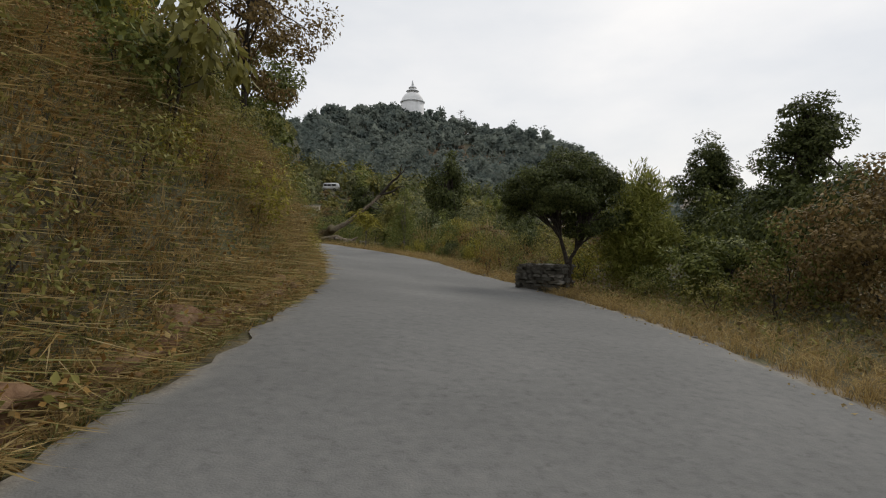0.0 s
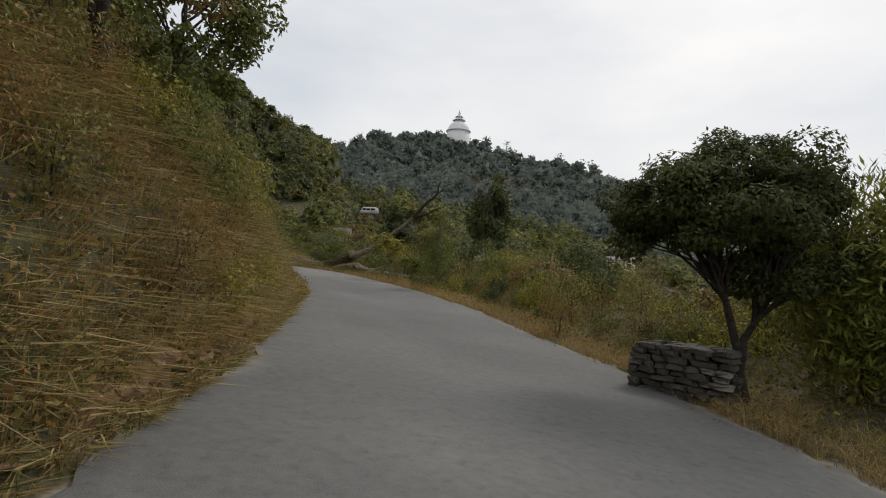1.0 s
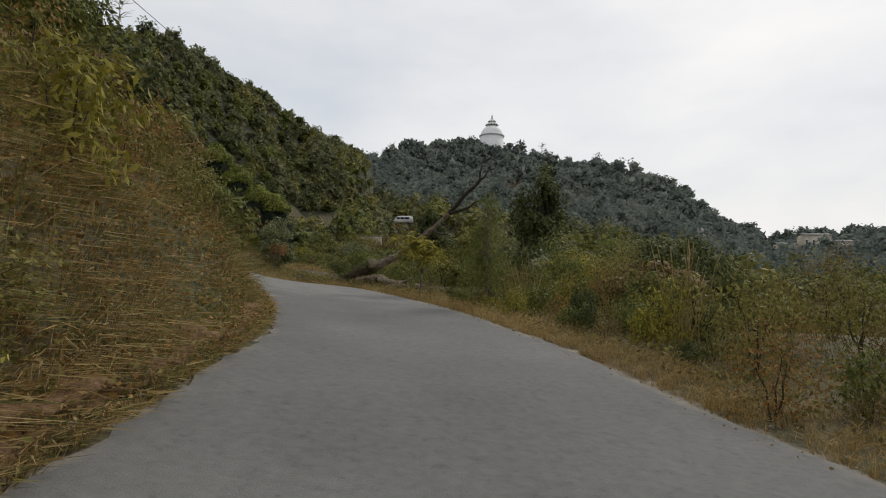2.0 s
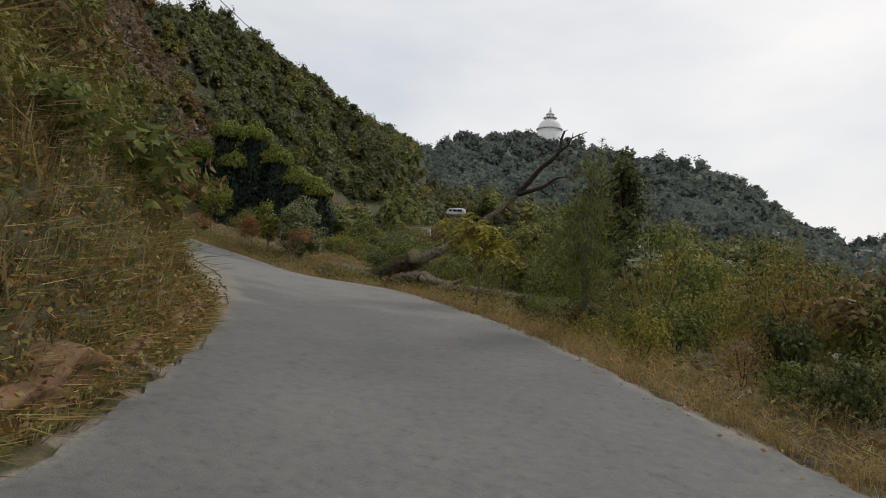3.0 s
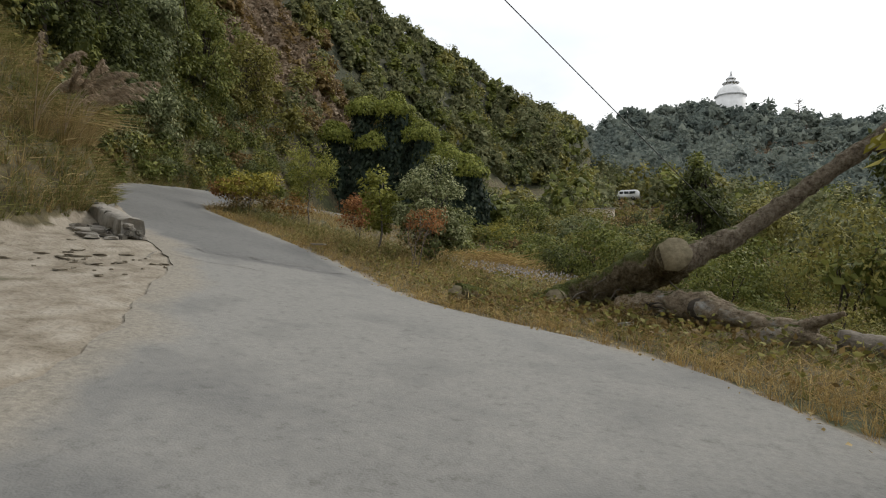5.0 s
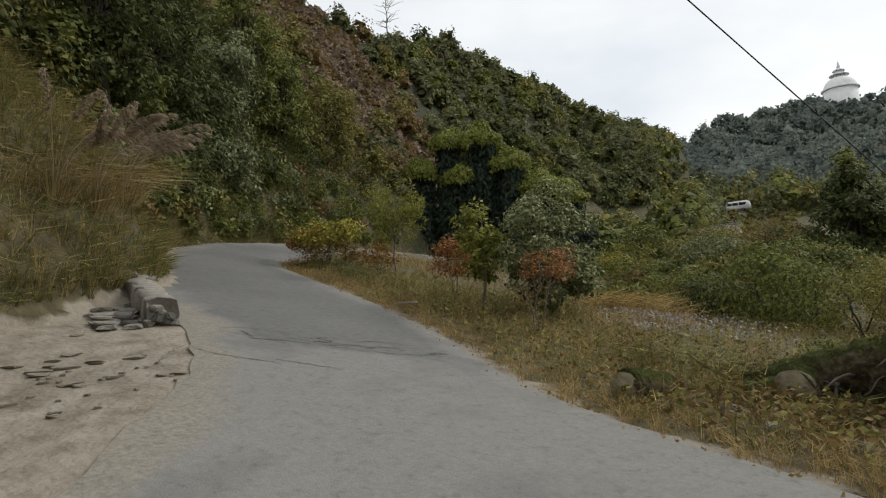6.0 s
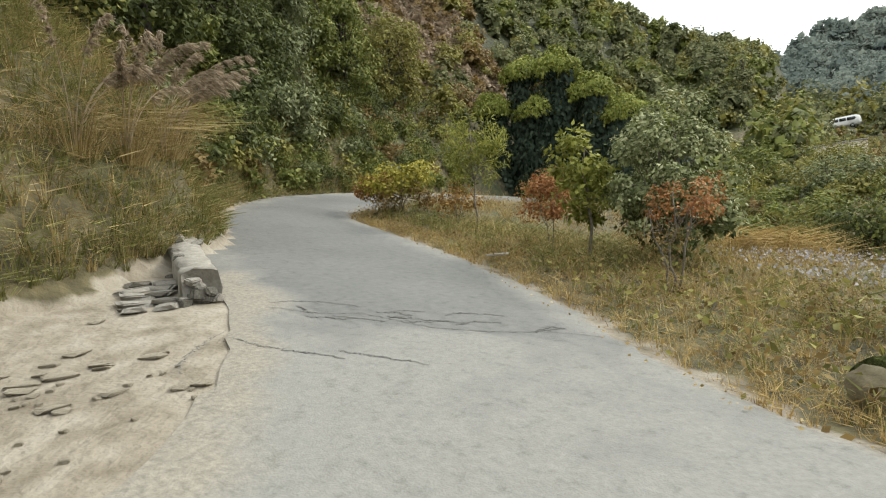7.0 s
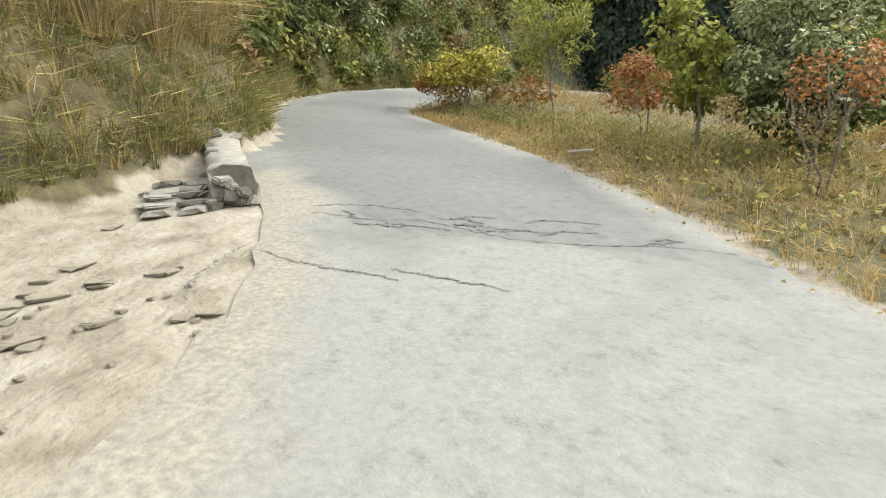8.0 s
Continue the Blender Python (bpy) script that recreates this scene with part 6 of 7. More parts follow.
# dry-stone wall by the tree
rng = np.random.default_rng(301)
wall = thing("dry_stone_wall", (3.02, 18.7, ground_z(3.02, 18.7) - 0.04), "short dry-stacked grey stone wall beside a tree", "wall", turn=-38)
z = 0.0
for course in range(9):
    h = rng.uniform(0.075, 0.105)
    for row_y in (-0.12, 0.14, 0.4):
        x = -0.8 + rng.uniform(0, 0.06) + 0.05 * max(course - 6, 0)
        while x < 0.66:
            w = min(rng.uniform(0.16, 0.42), 0.8 - x)
            pale = row_y < 0 and course in (3, 4, 5) and 0.25 < x < 0.6
            s = new("stone", PALE if pale else STONES[rng.integers(6)])
            s.parent = wall
            s.matrix_local = pose(x + w / 2, row_y + rng.normal(0, 0.025), z + h / 2, rng.normal(0, 2), rng.normal(0, 2), rng.normal(0, 3)) @ Matrix.Diagonal((w * 0.99, 0.3, h * 1.04, 1))
            x += w
    z += h
# rubble
for x, y, r, m in [(-15.6 + rng.normal(0, 0.6), 39.5 + rng.normal(0, 0.6), 0.018 + 0.1 * rng.random() ** 4, "p") for _ in range(52)] + [(-10.6, 43.6, 0.16, "p"), (-9.2, 43.0, 0.16, "p"), (-9.5, 42.9, 0.11, "p"), (-8.7, 42.9, 0.2, "p"), (-10.2, 43.2, 0.1, "p"), (4.2, 13.4, 0.12, "p"), (1.75, 32.6, 0.12, "p"), (-8.2, 42.9, 0.12, "p"), (-11.3, 43.5, 0.09, "p")] + [(FOOT[k, 0] + 0.3 + rng.normal(0, 0.15), FOOT[k, 1] + rng.normal(0, 0.15), rng.uniform(0.04, 0.12), "s") for k in rng.integers(38, 110, 90)] + [(RIGHT[k, 0] + 0.25 + rng.normal(0, 0.2), RIGHT[k, 1] + rng.normal(0, 0.2), rng.uniform(0.02, 0.06), "p") for k in rng.integers(70, 230, 80)]:
    if inside(ROAD_AREA, np.array([x]), np.array([y]))[0]:
        continue
    s = new("stone", SLAB if x < -14 and y < 41.3 else PALE if m == "p" else STONES[rng.integers(6)])
    gz0 = ground_z(x, y)
    if inside(ROAD_AREA, np.array([x]), np.array([y]))[0]:
        gz0 = road_height(x, y)
    slab = x < -14 and y < 41.3
    s.matrix_world = pose(x, y, gz0 + (0.004 if slab else r * 0.22), *(rng.uniform(-3, 3, 2) if slab else rng.uniform(-15, 15, 2)), rng.uniform(0, 360)) @ Matrix.Diagonal((r * 2.3, r * 1.6, 0.022, 1) if slab else (r * 1.5, r * 1.2, r * 0.8, 1))
    tagged(s, "pale rough stone lying on the ground" if m == "p" else "grey rough stone lying on the ground", "stone", "loose stones")

# the cut earth edge under the bank
rng = np.random.default_rng(303)
cut_y = np.arange(2.0, 31.0, 0.14)
cut_x = np.interp(cut_y, FOOT[20:80, 1], FOOT[20:80, 0]) + 0.1
cut_h = 0.24 + 0.09 * np.sin(cut_y * 1.9) + 0.07 * np.sin(cut_y * 5.3 + 1) + rng.normal(0, 0.025, len(cut_y))
edge_v, edge_f = [], []
for k in range(len(cut_y)):
    zr = float(road_height(cut_x[k], cut_y[k])) - 0.06
    for o, hh in ((0.05, 0.0), (-0.03, 0.3), (-0.09, 0.62), (0.03, 0.9), (-0.02, 1.05), (-0.4, 1.15)):
        edge_v.append((cut_x[k] + o + rng.normal(0, 0.022), cut_y[k] + rng.normal(0, 0.025), zr + hh * max(cut_h[k], 0.08) + rng.normal(0, 0.012)))
for k in range(len(cut_y) - 1):
    for j in range(5):
        a = k * 6 + j
        edge_f += [(a, a + 1, a + 7), (a, a + 7, a + 6)]
tagged(new("bank_edge", Geo().add(edge_v, edge_f).mesh("bank_edge", M["red_earth"])), "crumbling cut edge of red-brown earth beside the road", "bank", kind="structure")

# culvert parapet
rng = np.random.default_rng(302)
para_line = smooth_line([(-17.35, 41.30), (-18.8, 41.75), (-20.6, 42.35), (-22.6, 43.05), (-24.0, 43.75)], 26)
base = np.array([-17.35, 41.3, road_height(-17.35, 41.3) - 0.1])
para = thing("parapet", base, "low weathered stone and concrete culvert parapet", "parapet")
body, prev = [], None
d = unit(np.gradient(para_line, axis=0))
s = np.stack([-d[:, 1], d[:, 0]], 1)
prof = [(0.0, 0.0), (0.0, 0.2), (0.0, 0.38), (0.03, 0.415), (0.2, 0.425), (0.37, 0.41), (0.4, 0.37), (0.4, -0.35), (0.02, -0.35)]
for k in range(len(para_line)):
    zb = float(road_height(*para_line[k])) - 0.08
    for o, hh in prof:
        q = para_line[k] + s[k] * (o + rng.normal(0, 0.02))
        body.append((q[0] - base[0], q[1] - base[1], zb + hh * (1 - 0.012 * k) + rng.normal(0, 0.012) - base[2]))
np_ = len(prof)
f = []
for k in range(len(para_line) - 1):
    for j in range(np_):
        a, b = k * np_ + j, k * np_ + (j + 1) % np_
        f += [(a, b, b + np_), (a, b + np_, a + np_)]
for j in range(1, np_ - 1):
    f.append((0, j, j + 1))
part("body", Geo().add(body, f), M["pale_stone"], para)
for k in range(26):
    st = new("stone", STONES[rng.integers(6)] if rng.random() < 0.45 else PALE)
    st.parent = para
    i = 0 if k < 12 else int(rng.integers(0, 24))
    q = para_line[i] + s[i] * rng.uniform(0.04, 0.38) + d[i] * (-0.02 if k < 12 else 0)
    hz = road_height(*para_line[i]) - 0.08 + (rng.uniform(0.02, 0.32) if k < 12 else 0.37)
    r = rng.uniform(0.08, 0.15)
    st.matrix_local = pose(q[0] - base[0], q[1] - base[1], hz - base[2], rng.uniform(-20, 20), rng.uniform(-20, 20), rng.uniform(0, 360)) @ Matrix.Diagonal((r * 1.4, r * 1.1, r * 0.8, 1))

# stepped stone drain behind the parapet
drain = thing("drain", (-17.5, 40.75, ground_z(-17.5, 40.75)), "shallow drain of rough pale stone steps beside the parapet", "drain")
for k in range(5):
    q = para_line[k] + s[k] * 0.72
    for off in (-0.17, 0.15):
        st = new("step", PALE)
        st.parent = drain
        p = q + s[k] * off + rng.normal(0, 0.03, 2)
        st.matrix_local = pose(p[0] + 17.5, p[1] - 40.75, max(ground_z(*p), float(road_height(*p)) - 0.15) - drain.location[2] + 0.015, *rng.uniform(-5, 5, 2), rng.uniform(0, 360)) @ Matrix.Diagonal((0.36, 0.3, 0.07, 1))

# white board on the verge
board = thing("board", (-17.75, 46.75, ground_z(-17.75, 46.75) + 0.13), "small pale flat slab lying in roadside grass", "slab", turn=20)
bm = bmesh.new()
bmesh.ops.create_cube(bm, size=1.0)
bmesh.ops.scale(bm, vec=(0.42, 0.2, 0.04), verts=bm.verts)
bmesh.ops.bevel(bm, geom=bm.edges[:], offset=0.008, segments=1, affect="EDGES")
bm_me = bpy.data.meshes.new("slab")
bm.to_mesh(bm_me)
bm.free()
bm_me.materials.append(M["pale_stone"])
part("slab", bm_me, None, board)


# ---- the felled tree ----
def rough_log(points, radii, sides, rng, amount=0.1):
    """A log with an uneven surface."""
    line = smooth_line(np.c_[points, radii], 40)
    line[:, 3] *= 1 + 0.05 * np.sin(np.arange(40) * 1.3 + rng.uniform(0, 6)) + 0.04 * np.sin(np.arange(40) * 2.9)
    v, f = tube(line[:, :3], line[:, 3], sides, amount * 0.5, rng)
    if line[:, 3].max() > 0.12:
        ring = np.repeat(line[:, :3], sides, axis=0)
        out = v[: len(ring)] - ring
        q = v[: len(ring)]
        lump = 0.5 * np.sin(q[:, 0] * 7 + 2 * np.sin(q[:, 2] * 5)) + 0.5 * np.sin(q[:, 1] * 8 + q[:, 2] * 6) + 0.4 * np.sin(q[:, 0] * 19 + q[:, 2] * 23)
        v[: len(ring)] = ring + out * (1 + 0.11 * lump)[:, None]
    return v, f


def disc(centre, normal, r, rng, n=18):
    normal = unit(np.asarray(normal, float))
    a = unit(np.cross(normal, (0.2, 0.3, 0.9)))
    b = np.cross(normal, a)
    ang = np.arange(n) * 2 * np.pi / n
    rr = r * (1 + rng.uniform(-0.07, 0.07, n))
    v = np.vstack([np.asarray(centre) + (np.cos(ang) * rr)[:, None] * a + (np.sin(ang) * rr)[:, None] * b, centre, np.asarray(centre) - normal * 0.03 + (np.cos(ang) * rr)[:, None] * a + (np.sin(ang) * rr)[:, None] * b])
    f = [(k, (k + 1) % n, n) for k in range(n)] + [(k, n + 1 + k, n + 1 + (k + 1) % n) for k in range(n)] + [(k, n + 1 + (k + 1) % n, (k + 1) % n) for k in range(n)]
    return v, f


rng = np.random.default_rng(401)
o = np.array([-9.4, 43.9, ground_z(-9.4, 43.9)])
felled = thing("felled_tree", o, "large felled tree with mossy trunk, sawn stubs and bare limbs", "fallen tree")
trunk_pts = np.array([(-11.3, 44.9, 2.15), (-10.3, 44.8, 2.42), (-9.3, 44.5, 2.72), (-8.6, 44.25, 3.02), (-8.1, 44.3, 3.22)])
part("trunk", Geo().add(*rough_log(trunk_pts - o, [0.12, 0.21, 0.29, 0.33, 0.3], 30, rng, 0.1)), M["mossy_bark"], felled, "thick mossy trunk", smooth=True)
upper = np.array([(-8.3, 44.3, 3.12), (-7.4, 44.75, 3.58), (-6.5, 45.1, 4.3), (-5.4, 45.3, 5.2), (-4.75, 45.4, 5.85)])
part("trunk", Geo().add(*rough_log(upper - o, [0.25, 0.165, 0.14, 0.12, 0.1], 24, rng, 0.12)), M["weathered_trunk"], felled, "pale weathered upper trunk", smooth=True)
part("stub", Geo().add(*rough_log(np.array([(-8.4, 44.3, 3.08), (-8.25, 43.9, 3.18), (-8.13, 43.5, 3.25)]) - o, [0.31, 0.27, 0.25], 22, rng, 0.08)), M["mossy_bark"], felled, smooth=True)
part("cut_face", Geo().add(*disc(np.array((-8.12, 43.46, 3.25)) - o, (0.05, -1, 0.1), 0.25, rng)), M["cut_wood"], felled, "sawn grey-brown wood")
part("stub", Geo().add(*rough_log(np.array([(-9.9, 44.8, 2.5), (-10.05, 44.55, 2.44), (-10.12, 44.3, 2.42)]) - o, [0.24, 0.22, 0.21], 18, rng, 0.07)), M["mossy_bark"], felled, smooth=True)
part("cut_face", Geo().add(*disc(np.array((-10.13, 44.27, 2.42)) - o, (-0.1, -1, 0.05), 0.205, rng)), M["cut_wood"], felled, "sawn grey-brown wood")
part("root", Geo().add(*rough_log(np.array([(-10.0, 44.6, 2.35), (-10.8, 44.35, 2.28), (-11.5, 44.2, 2.12)]) - o, [0.19, 0.13, 0.05], 12, rng, 0.1)), M["mossy_bark"], felled, smooth=True)
# loose bark hanging from the trunk
for k in range(16):
    u = rng.uniform(0.1, 0.95)
    q = trunk_pts[1] * (1 - u) + trunk_pts[4] * u + np.array([0, -0.27 - 0.05 * rng.random(), rng.uniform(-0.22, 0.1)])
    e = q + np.array([rng.uniform(-0.4, 0.45), rng.uniform(-0.22, 0.0), -rng.uniform(0.1, 0.35)])
    part("bark_strip", Geo().add(*tube(bent(q, e, 0.05, 5, rng, 0.02) - o, np.linspace(0.028, 0.008, 5) * rng.uniform(0.5, 1.3), 5, 0.2, rng)), M["mossy_bark" if k % 2 else "grey_bark"], felled, "loose peeling bark")
moss = Geo()
u = rng.uniform(0, 1, 900)
q = np.stack([np.interp(u, np.linspace(0, 1, 5), trunk_pts[:, i]) for i in range(3)], 1)
ang = rng.normal(0.3, 0.55, 900)
rad = np.interp(u, np.linspace(0, 1, 5), [0.12, 0.21, 0.29, 0.33, 0.3])
moss.add(*leaf_geo(q + np.stack([0 * u, -np.sin(ang) * rad, np.cos(ang) * rad], 1) - o, rng.normal(0, 1, (900, 3)) + np.array([0, -0.3, 0.6]), 0.05 * rng.uniform(0.5, 1.5, 900), 0.3, rng))
part("moss", moss, M["leaf_olive"], felled, "green moss on the upper side")
limb = [[(-4.75, 45.4, 5.85), (-4.3, 45.1, 6.3), (-3.9, 44.9, 6.75), (-3.45, 44.6, 7.05), (-3.2, 44.45, 7.35), (-3.18, 44.4, 7.7), (-3.08, 44.38, 8.02)],
        [(-4.75, 45.4, 5.85), (-4.2, 45.0, 5.95), (-3.7, 44.8, 6.1), (-3.35, 44.7, 6.35), (-2.9, 44.6, 6.42)],
        [(-3.9, 44.9, 6.05), (-3.7, 44.8, 5.85), (-3.55, 44.75, 5.8)],
        [(-3.25, 44.5, 7.3), (-2.95, 44.4, 7.5), (-2.8, 44.35, 7.75), (-2.3, 44.25, 7.95)],
        [(-2.95, 44.4, 7.5), (-2.75, 44.35, 7.42), (-2.6, 44.3, 7.3)], [(-2.8, 44.35, 7.75), (-2.78, 44.3, 7.95)], [(-3.18, 44.4, 7.7), (-3.3, 44.4, 7.82)], [(-3.08, 44.38, 8.0), (-2.98, 44.36, 8.05)], [(-5.6, 45.2, 5.0), (-5.0, 44.9, 4.75), (-4.6, 44.8, 4.85)], [(-5.2, 45.3, 5.4), (-4.7, 45.1, 5.1), (-4.45, 44.9, 5.15)]]
for k, pts in enumerate(limb):
    r0 = (0.115, 0.1, 0.05, 0.06, 0.03, 0.02, 0.025, 0.02, 0.05, 0.05)[k]
    r1 = (0.035, 0.018, 0.03, 0.012, 0.01, 0.008, 0.01, 0.01, 0.015, 0.015)[k]
    part("limb", Geo().add(*rough_log(np.array(pts) - o, np.linspace(r0, r1, len(pts)), 9, rng, 0.18)), M["bark"], felled, "bare dark dead limb", smooth=True)

o2 = np.array([-7.9, 43.7, ground_z(-7.9, 43.7)])
log = thing("log", o2 + np.array([0, 0, 0.13]), "pale barkless log with a rotten hollow and a flared forked end", "log", "cut logs beside the road")
part("body", Geo().add(*rough_log(np.array([(-9.0, 44.1, 2.27), (-8.5, 43.95, 2.33), (-8.0, 43.7, 2.36), (-7.6, 43.5, 2.34), (-7.25, 43.35, 2.27), (-6.8, 43.2, 2.2), (-6.35, 43.1, 2.22)]) - o2, [0.17, 0.23, 0.25, 0.23, 0.14, 0.13, 0.1], 24, rng, 0.1)), M["bare_wood"], log, smooth=True)
part("fork", Geo().add(*rough_log(np.array([(-6.6, 43.15, 2.2), (-6.35, 43.0, 2.32), (-6.1, 42.9, 2.45)]) - o2, [0.1, 0.07, 0.03], 10, rng, 0.14)), M["bare_wood"], log, smooth=True)
part("fork", Geo().add(*rough_log(np.array([(-8.0, 43.4, 2.0), (-7.5, 43.15, 1.98), (-7.0, 43.05, 2.05), (-6.5, 43.05, 2.14)]) - o2, [0.05, 0.08, 0.12, 0.13], 12, rng, 0.14)), M["bare_wood"], log, smooth=True)
part("fork", Geo().add(*rough_log(np.array([(-6.5, 43.05, 2.12), (-6.25, 42.95, 2.05), (-6.2, 42.9, 1.95)]) - o2, [0.1, 0.06, 0.03], 8, rng, 0.14)), M["bare_wood"], log, smooth=True)
# Flat disc: the hollow's rot and inner shade are put into its dark colour.
part("hollow", Geo().add(*disc(np.array((-7.75, 43.34, 2.36)) - o2, (0.15, -1, 0.12), 0.15, rng)), M["bark"], log, "flat dark disc for the rotten hollow")
for k in range(9):
    q = np.array([rng.uniform(-8.7, -7.5), 43.5 + rng.normal(0, 0.04), rng.uniform(2.15, 2.45)])
    part("splinter", Geo().add(*tube(bent(q, q + np.array([rng.uniform(0.15, 0.4), rng.uniform(-0.1, 0), rng.uniform(-0.06, 0.04)]), 0.02, 4, rng, 0.01) - o2, np.linspace(0.025, 0.006, 4), 5, 0.2, rng)), M["bare_wood" if k % 3 else "bark"], log)
o4 = np.array([-11.6, 43.45, ground_z(-11.6, 43.45)])
butt = thing("log", o4, "short sawn log end lying in dry weeds", "log", "cut logs beside the road")
part("body", Geo().add(*rough_log(np.array([(0.25, 0.55, 0.1), (0.1, 0.2, 0.14), (0.0, -0.1, 0.16)]), [0.16, 0.18, 0.17], 16, rng, 0.1)), M["mossy_bark"], butt, smooth=True)
part("cut_face", Geo().add(*disc((-0.01, -0.13, 0.16), (0.0, -1, 0.05), 0.165, rng)), M["cut_wood"], butt, "sawn grey-brown wood")
o3 = np.array([-4.9, 43.2, ground_z(-4.9, 43.2)])
log2 = thing("log", o3, "dark weathered log lying in brambles", "log", "cut logs beside the road")
part("body", Geo().add(*rough_log(np.array([(-6.1, 43.5, o3[2] + 0.3), (-5.0, 43.6, o3[2] + 0.2), (-3.6, 43.8, o3[2] + 0.12)]) - o3, [0.15, 0.13, 0.09], 12, rng, 0.1)), M["grey_bark"], log2, smooth=True)
wx, wy = -8.4 + rng.normal(0, 1.7, 5200), 44.2 + rng.normal(0, 0.75, 5200)
cut = clear(wx, wy)
weeds("weeds", "brown litter and dead leaves round the felled tree", wx[cut], wy[cut], 0.08, 0.22, "leaf_brown", 305)
gx_, gy_ = -8.0 + rng.normal(0, 2.2, 520), 45.3 + rng.normal(0, 0.7, 520)
turf("grass", "lush green grass behind the felled tree", gx_, gy_, 12, 0.5, 0.018, "grass_green", 306, lean=0.9, curl=0.8)
# broken branches round it
for k in range(40):
    x, y = -8.0 + rng.normal(0, 1.7), 43.6 + abs(rng.normal(0, 0.9))
    L = rng.uniform(0.5, 1.6)
    a = rng.uniform(0, 6.28)
    zz = ground_z(x, y) + 0.05
    st = new("fallen_branch", Geo().add(*tube(bent((0, 0, 0), (np.cos(a) * L, np.sin(a) * L, rng.uniform(0, 0.35)), 0.08, 5, rng, 0.03), np.linspace(0.015, 0.005, 5), 5)).mesh("fallen_branch", M["mossy_bark"]))
    st.location = (x, y, zz)
    tagged(st, "thin broken grey branch lying in weeds", "branch", "fallen branches")
# a post in the undergrowth
post = thing("post", (-2.6, 44.9, ground_z(-2.6, 44.9) - 0.1), "short weathered wooden post in undergrowth", "post")
part("body", Geo().add(*tube([(0, 0, 0), (0, 0, 0.8), (0.01, 0, 0.85)], [0.06, 0.055, 0.04], 8, 0.06, rng)), M["bark"], post)

# overhead cable
t = np.linspace(0, 1, 60)[:, None]
ca, cb = np.array([-33.2, -6.3, 31.0]), np.array([-2.5, 69.8, -1.0])
cline = ca + (cb - ca) * t
cline[:, 2] -= 0.1 * 4 * (t * (1 - t))[:, 0]
tagged(new("cable", Geo().add(*tube(cline, 0.013, 6)).mesh("cable", M["cable"])), "thin black overhead cable slanting across the valley", "cable")


# ---- the white stupa on the ridge ----
def lathe(profile, sides=40):
    v, f = [], []
    for r, z in profile:
        a = np.arange(sides) * 2 * np.pi / sides
        v.append(np.stack([np.cos(a) * r, np.sin(a) * r, 0 * a + z], 1))
    for k in range(len(profile) - 1):
        for s in range(sides):
            q, w = k * sides + s, k * sides + (s + 1) % sides
            f += [(q, w, w + sides), (q, w + sides, q + sides)]
    return np.concatenate(v), f


def box(x0, x1, y0, y1, z0, z1):
    v = [(x, y, z) for z in (z0, z1) for x, y in ((x0, y0), (x1, y0), (x1, y1), (x0, y1))]
    f = [(0, 2, 1), (0, 3, 2), (4, 5, 6), (4, 6, 7)]
    for k in range(4):
        a, b = k, (k + 1) % 4
        f += [(a, b, b + 4), (a, b + 4, a + 4)]
    return v, f


SZ = 88.0
stupa = thing("stupa", (-22.6, 402.5, SZ), "white domed stupa with a tiered spire on a wooded ridge", "stupa")
part("terrace", Geo().add(*lathe([(0, 0), (11, 0), (11, 5.5), (10.4, 5.5), (10.4, 6), (0, 6)])), M["white_paint"], stupa)
part("drum", Geo().add(*lathe([(7.9, 6), (7.9, 15.6), (7.2, 15.6)])), M["white_paint"], stupa, smooth=False)
part("rim", Geo().add(*lathe([(7.7, 15.6), (8.6, 15.8), (8.7, 16.4), (7.7, 16.6)])), M["grey_trim"], stupa, "grey moulded rim")
part("dome", Geo().add(*lathe([(7.7, 16.5), (7.4, 18.2), (6.6, 19.9), (5.3, 21.4), (3.9, 22.4), (2.6, 22.9), (0, 23)])), M["white_paint"], stupa, smooth=True)
part("harmika", Geo().add(*lathe([(2.4, 22.6), (2.4, 25.2), (0, 25.2)], 16)), M["white_paint"], stupa)
part("lower_roof", Geo().add(*lathe([(2.3, 24.1), (4.6, 23.7), (4.3, 24.2), (2.2, 25.0)], 16)), M["grey_trim"], stupa, "grey overhanging roof tier")
part("upper_roof", Geo().add(*lathe([(1.6, 26.4), (2.9, 26.1), (2.5, 26.7), (1.0, 27.7)], 16)), M["grey_trim"], stupa, "grey overhanging roof tier")
part("neck", Geo().add(*lathe([(1.9, 25), (1.7, 26.5)], 16)), M["white_paint"], stupa)
part("spire", Geo().add(*lathe([(1.0, 27.5), (0.7, 28.6), (0.8, 28.8), (0.5, 29.6), (0.55, 29.8), (0.2, 31.0), (0, 32.2)], 12)), M["grey_trim"], stupa, "tapering grey spire")

# leafless trees
def bare_tree(x, y, h, seed, r=0.2, label="pale leafless tree on the ridge"):
    rng = np.random.default_rng(seed)
    root = thing("bare_tree", (x, y, ground_z(x, y) - 0.3), label, "tree")
    g = Geo().add(*tube(bent((0, 0, 0), (rng.normal(0, 0.3), 0, h), 0, 8, rng, 0.15), np.linspace(r, r * 0.3, 8), 6))
    for _ in range(26):
        z = h * rng.uniform(0.5, 1.0)
        a = rng.uniform(0, 6.28)
        L = h * rng.uniform(0.12, 0.28)
        g.add(*tube(bent((0, 0, z), (np.cos(a) * L, np.sin(a) * L, z + L * rng.uniform(0.1, 0.6)), 0.1, 5, rng, 0.12), np.linspace(r * 0.4, r * 0.12, 5), 4, caps=False))
    part("trunk", g, M["grey_bark"], root)


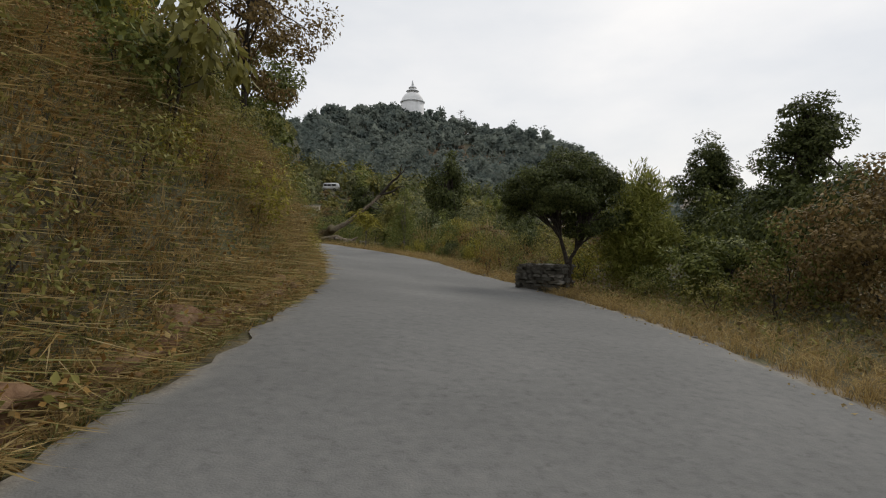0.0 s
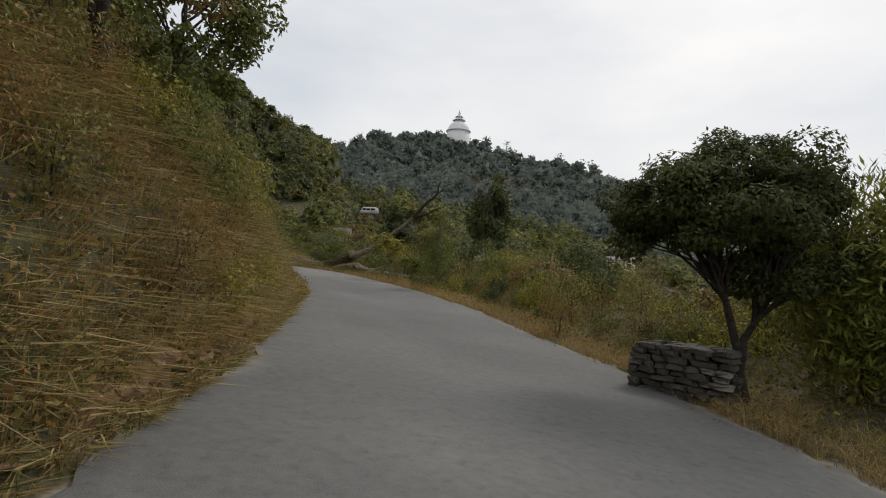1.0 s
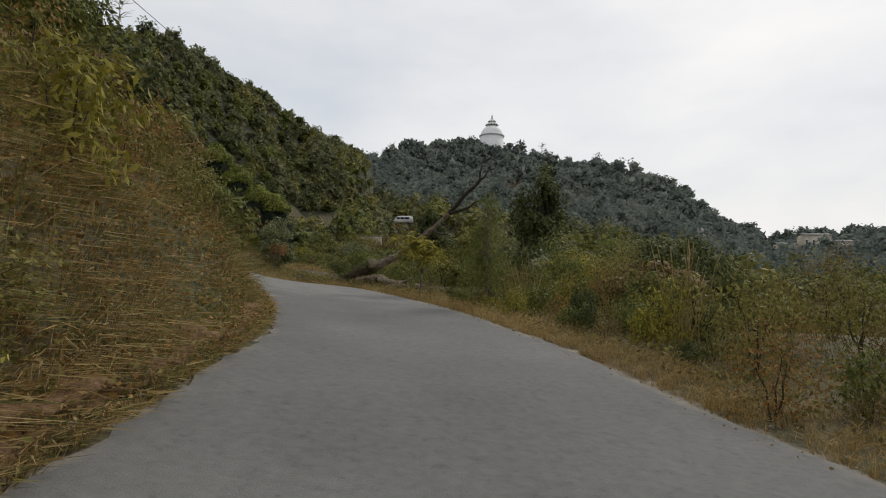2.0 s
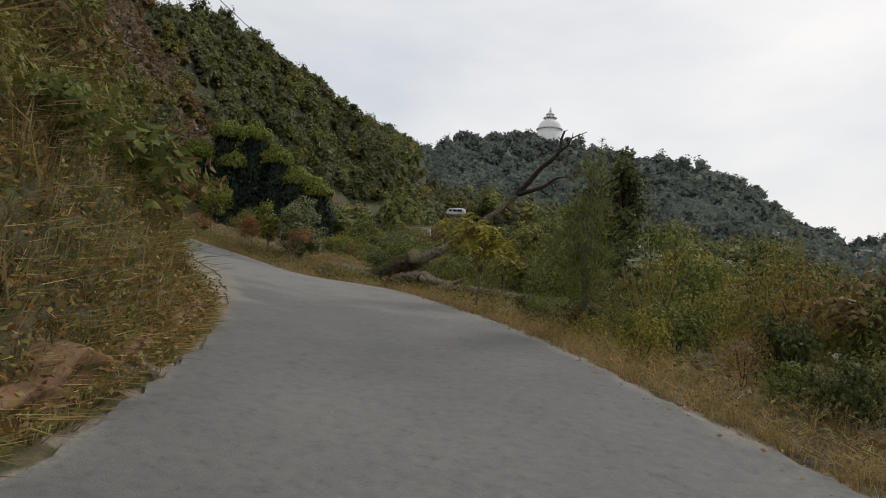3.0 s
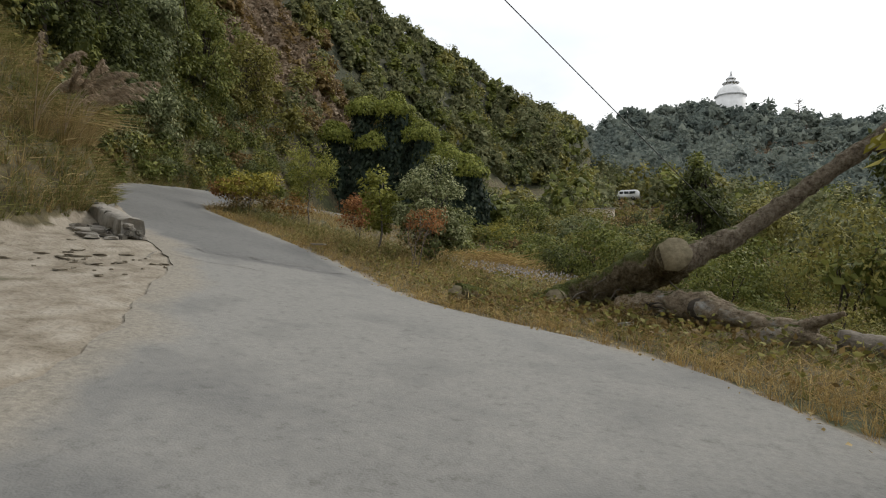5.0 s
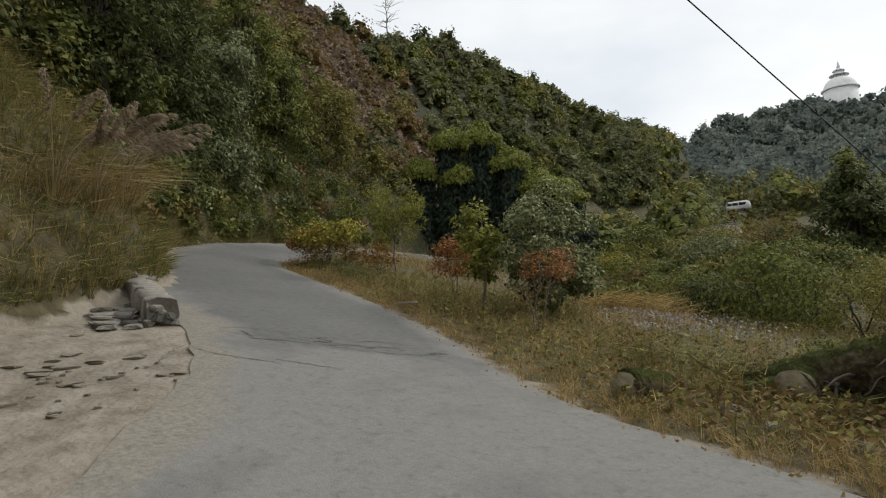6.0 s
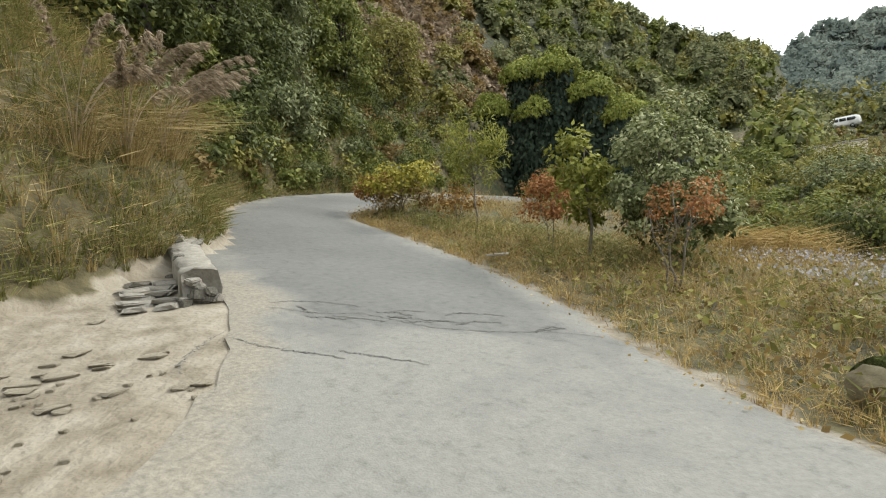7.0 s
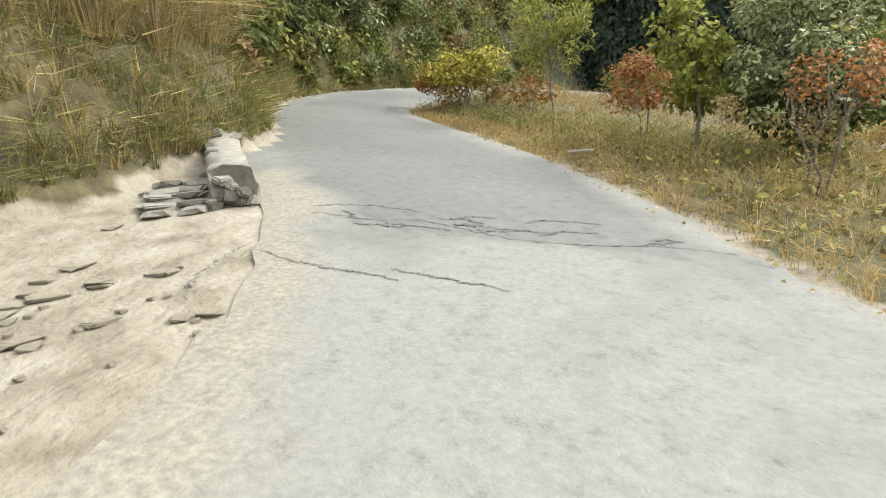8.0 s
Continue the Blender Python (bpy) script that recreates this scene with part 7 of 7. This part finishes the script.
bare_tree(11.5, 404, 17, 501, 0.35)
bare_tree(14.5, 404, 11, 502, 0.3)
bare_tree(112, 396, 12, 503, 0.3)
bare_tree(-62.0, 94.0, 9, 504, 0.12, "slender tree with few leaves on the hillside crest")
plant("tree", "tall thin tree with wispy tufts at the foot of the ridge", "tree", -41.2, 138.5, [((0, 0, 6.6), (1.2, 1.2, 4.2), 34, 1500, 0.45, 0.5, {"low": -0.95})], "far_leaf", stems=((0, 0, 10.4),), trunk_r=0.14, seed=505, branches=14)


# ---- buildings and the van across the valley ----
def house(x, y, w, d, h, turn, wall_mat, label, windows=3, lift=0.0, roof_over=0.4, slope=0.9):
    root = thing("house", (x, y, ground_z(x, y) - 0.4 + lift), label, "house", "houses across the valley", turn=turn)
    wall_ob = part("wall", Geo().add(*box(-w / 2, w / 2, -d / 2, d / 2, 0, h)), M[wall_mat], root)
    r = Geo()
    a, b = w / 2 + roof_over, d / 2 + roof_over
    for s in (1, -1):
        v = [(-a, s * b, h - 0.05), (a, s * b, h - 0.05), (a, 0, h + slope), (-a, 0, h + slope), (-a, s * b, h + 0.05), (a, s * b, h + 0.05), (a, 0, h + slope + 0.1), (-a, 0, h + slope + 0.1)]
        r.add(v, [(0, 1, 2), (0, 2, 3), (4, 6, 5), (4, 7, 6), (0, 4, 5), (0, 5, 1), (1, 5, 6), (1, 6, 2), (0, 3, 7), (0, 7, 4)])
    part("roof", r, M["old_roof"], root)
    for k in range(windows):
        cx = -w / 2 + w * (k + 0.5) / windows
        win = part("window", Geo().add(*box(cx - 0.55, cx + 0.55, -d / 2 - 0.05, -d / 2 + 0.1, h * 0.35, h * 0.8)), M["white_paint"], root)
        part("pane", Geo().add(*box(cx - 0.45, cx + 0.45, -d / 2 - 0.07, -d / 2 - 0.03, h * 0.38, h * 0.77)), M["dark_glass"], win)
    return root


house(64, 256, 12, 6, 4.2, 10, "plaster", "long low pale house with a metal roof among trees", 4, 1.5)
house(80, 259, 15, 6, 3.6, -8, "plaster", "long shed with a sloping metal roof among trees", 4, 0.8)
house(124, 312, 9, 7, 7.5, 5, "plaster", "pale house with balconies and a flat overhanging roof", 3, 2.0)
house(137, 312, 12, 8, 10.0, -5, "plaster", "tall pale hillside house with an overhanging roof", 4, 2.0)
house(150, 314, 9, 7, 8.0, 0, "plaster", "pale hillside house with a dark roof", 3, 1.0)
house(17.5, 80, 5.5, 4, 2.0, 12, "stone", "low stone hut with a rusty sheet roof", 2, 0.2)
house(23.5, 81, 6.5, 4, 2.2, 8, "plaster", "low farm shed with a pale sheet roof", 2, 0.2)
house(13.0, 83, 5.0, 4, 1.9, 20, "plaster", "low farm shed with a grey sheet roof", 2, 0.2)
house(33, 158, 9, 6, 3.2, 0, "plaster", "pale house below the wooded ridge", 3, 0.5)

wall_low = thing("garden_wall", (-18.6, 81.4, ground_z(-18.6, 81.4) - 0.3), "short beige plastered wall above the meadow", "wall", turn=-6)
part("body", Geo().add(*box(-1.4, 1.4, -0.15, 0.15, 0, 1.75)), M["plaster"], wall_low)
part("coping", Geo().add(*box(-1.45, 1.45, -0.2, 0.2, 1.753, 1.83)), M["old_roof"], wall_low)

# low scrub on the terrace in front of the van
rng = np.random.default_rng(77)
qy = rng.uniform(92, 170, 330)
qx = np.interp(qy, (75, 127, 179), (-14.0, -25.0, -35.4)) + rng.uniform(-11, 11, 330)
keep_q = ~inside(HILL_AREA, qx, qy)
qx, qy = qx[keep_q], qy[keep_q]
wood("terrace_scrub", "low olive and brown scrub on a terrace below the woods", np.stack([qx, qy, ground_zs(qx, qy) - 0.25], 1), rng.uniform(0.6, 1.15, len(qx)), np.full(len(qx), 90), np.full(len(qx), 0.38), [("leaf_olive", 0.45), ("far_leaf", 0.3), ("leaf_brown", 0.25)], 78, tall=0.75)

# white van on the terrace road
vx, vy = -35.2, 178.0
van = thing("van", (vx, vy, ground_z(vx, vy)), "white van parked on a terrace below the woods", "van", turn=172)
van.scale = (1.25, 1.25, 1.25)
L, W_ = 4.4, 1.7
prof = [(-2.2, 0.45), (-2.25, 1.0), (-2.1, 1.75), (-1.9, 1.95), (1.05, 1.95), (1.35, 1.8), (1.85, 1.15), (2.25, 1.0), (2.3, 0.5)]
v = [(x, s * W_ / 2 * (0.9 if z > 1.5 else 1.0), z) for s in (-1, 1) for x, z in prof]
n = len(prof)
f = [(k, (k + 1) % n, (k + 1) % n + n) for k in range(n)] + [(k, (k + 1) % n + n, k + n) for k in range(n)]
f += [(0, k + 1, k) for k in range(1, n - 1)] + [(n, n + k, n + k + 1) for k in range(1, n - 1)]
part("body", Geo().add(v, f), M["white_paint"], van)
for s in (-1, 1):
    for x0, x1 in ((-1.8, -0.7), (-0.55, 0.35), (0.5, 1.25)):
        yy = s * (W_ / 2 * 0.955)
        part("window", Geo().add(*box(x0, x1, yy - 0.04, yy + 0.04, 1.2, 1.68)), M["dark_glass"], van)
    for x0 in (-1.4, 1.4):
        wv, wf = lathe([(0, -0.1), (0.3, -0.1), (0.33, -0.05), (0.33, 0.05), (0.3, 0.1), (0, 0.1)], 16)
        wheel = part("wheel", Geo().add(wv[:, [0, 2, 1]] + np.array([x0, s * 0.76, 0.33]), wf), M["rubber"], van)
        rv, rf = lathe([(0, -0.11), (0.17, -0.115), (0.17, 0.115), (0, 0.11)], 12)
        part("rim", Geo().add(rv[:, [0, 2, 1]] + np.array([x0, s * 0.76, 0.33]), rf), M["grey_trim"], wheel)
part("windscreen", Geo().add([(1.4, -0.68, 1.78), (1.4, 0.68, 1.78), (1.87, 0.74, 1.2), (1.87, -0.74, 1.2), (1.36, -0.68, 1.74), (1.36, 0.68, 1.74), (1.83, 0.74, 1.16), (1.83, -0.74, 1.16)], [(0, 2, 1), (0, 3, 2), (4, 5, 6), (4, 6, 7), (0, 1, 5), (0, 5, 4), (2, 3, 7), (2, 7, 6), (1, 2, 6), (1, 6, 5), (0, 4, 7), (0, 7, 3)]), M["dark_glass"], van)
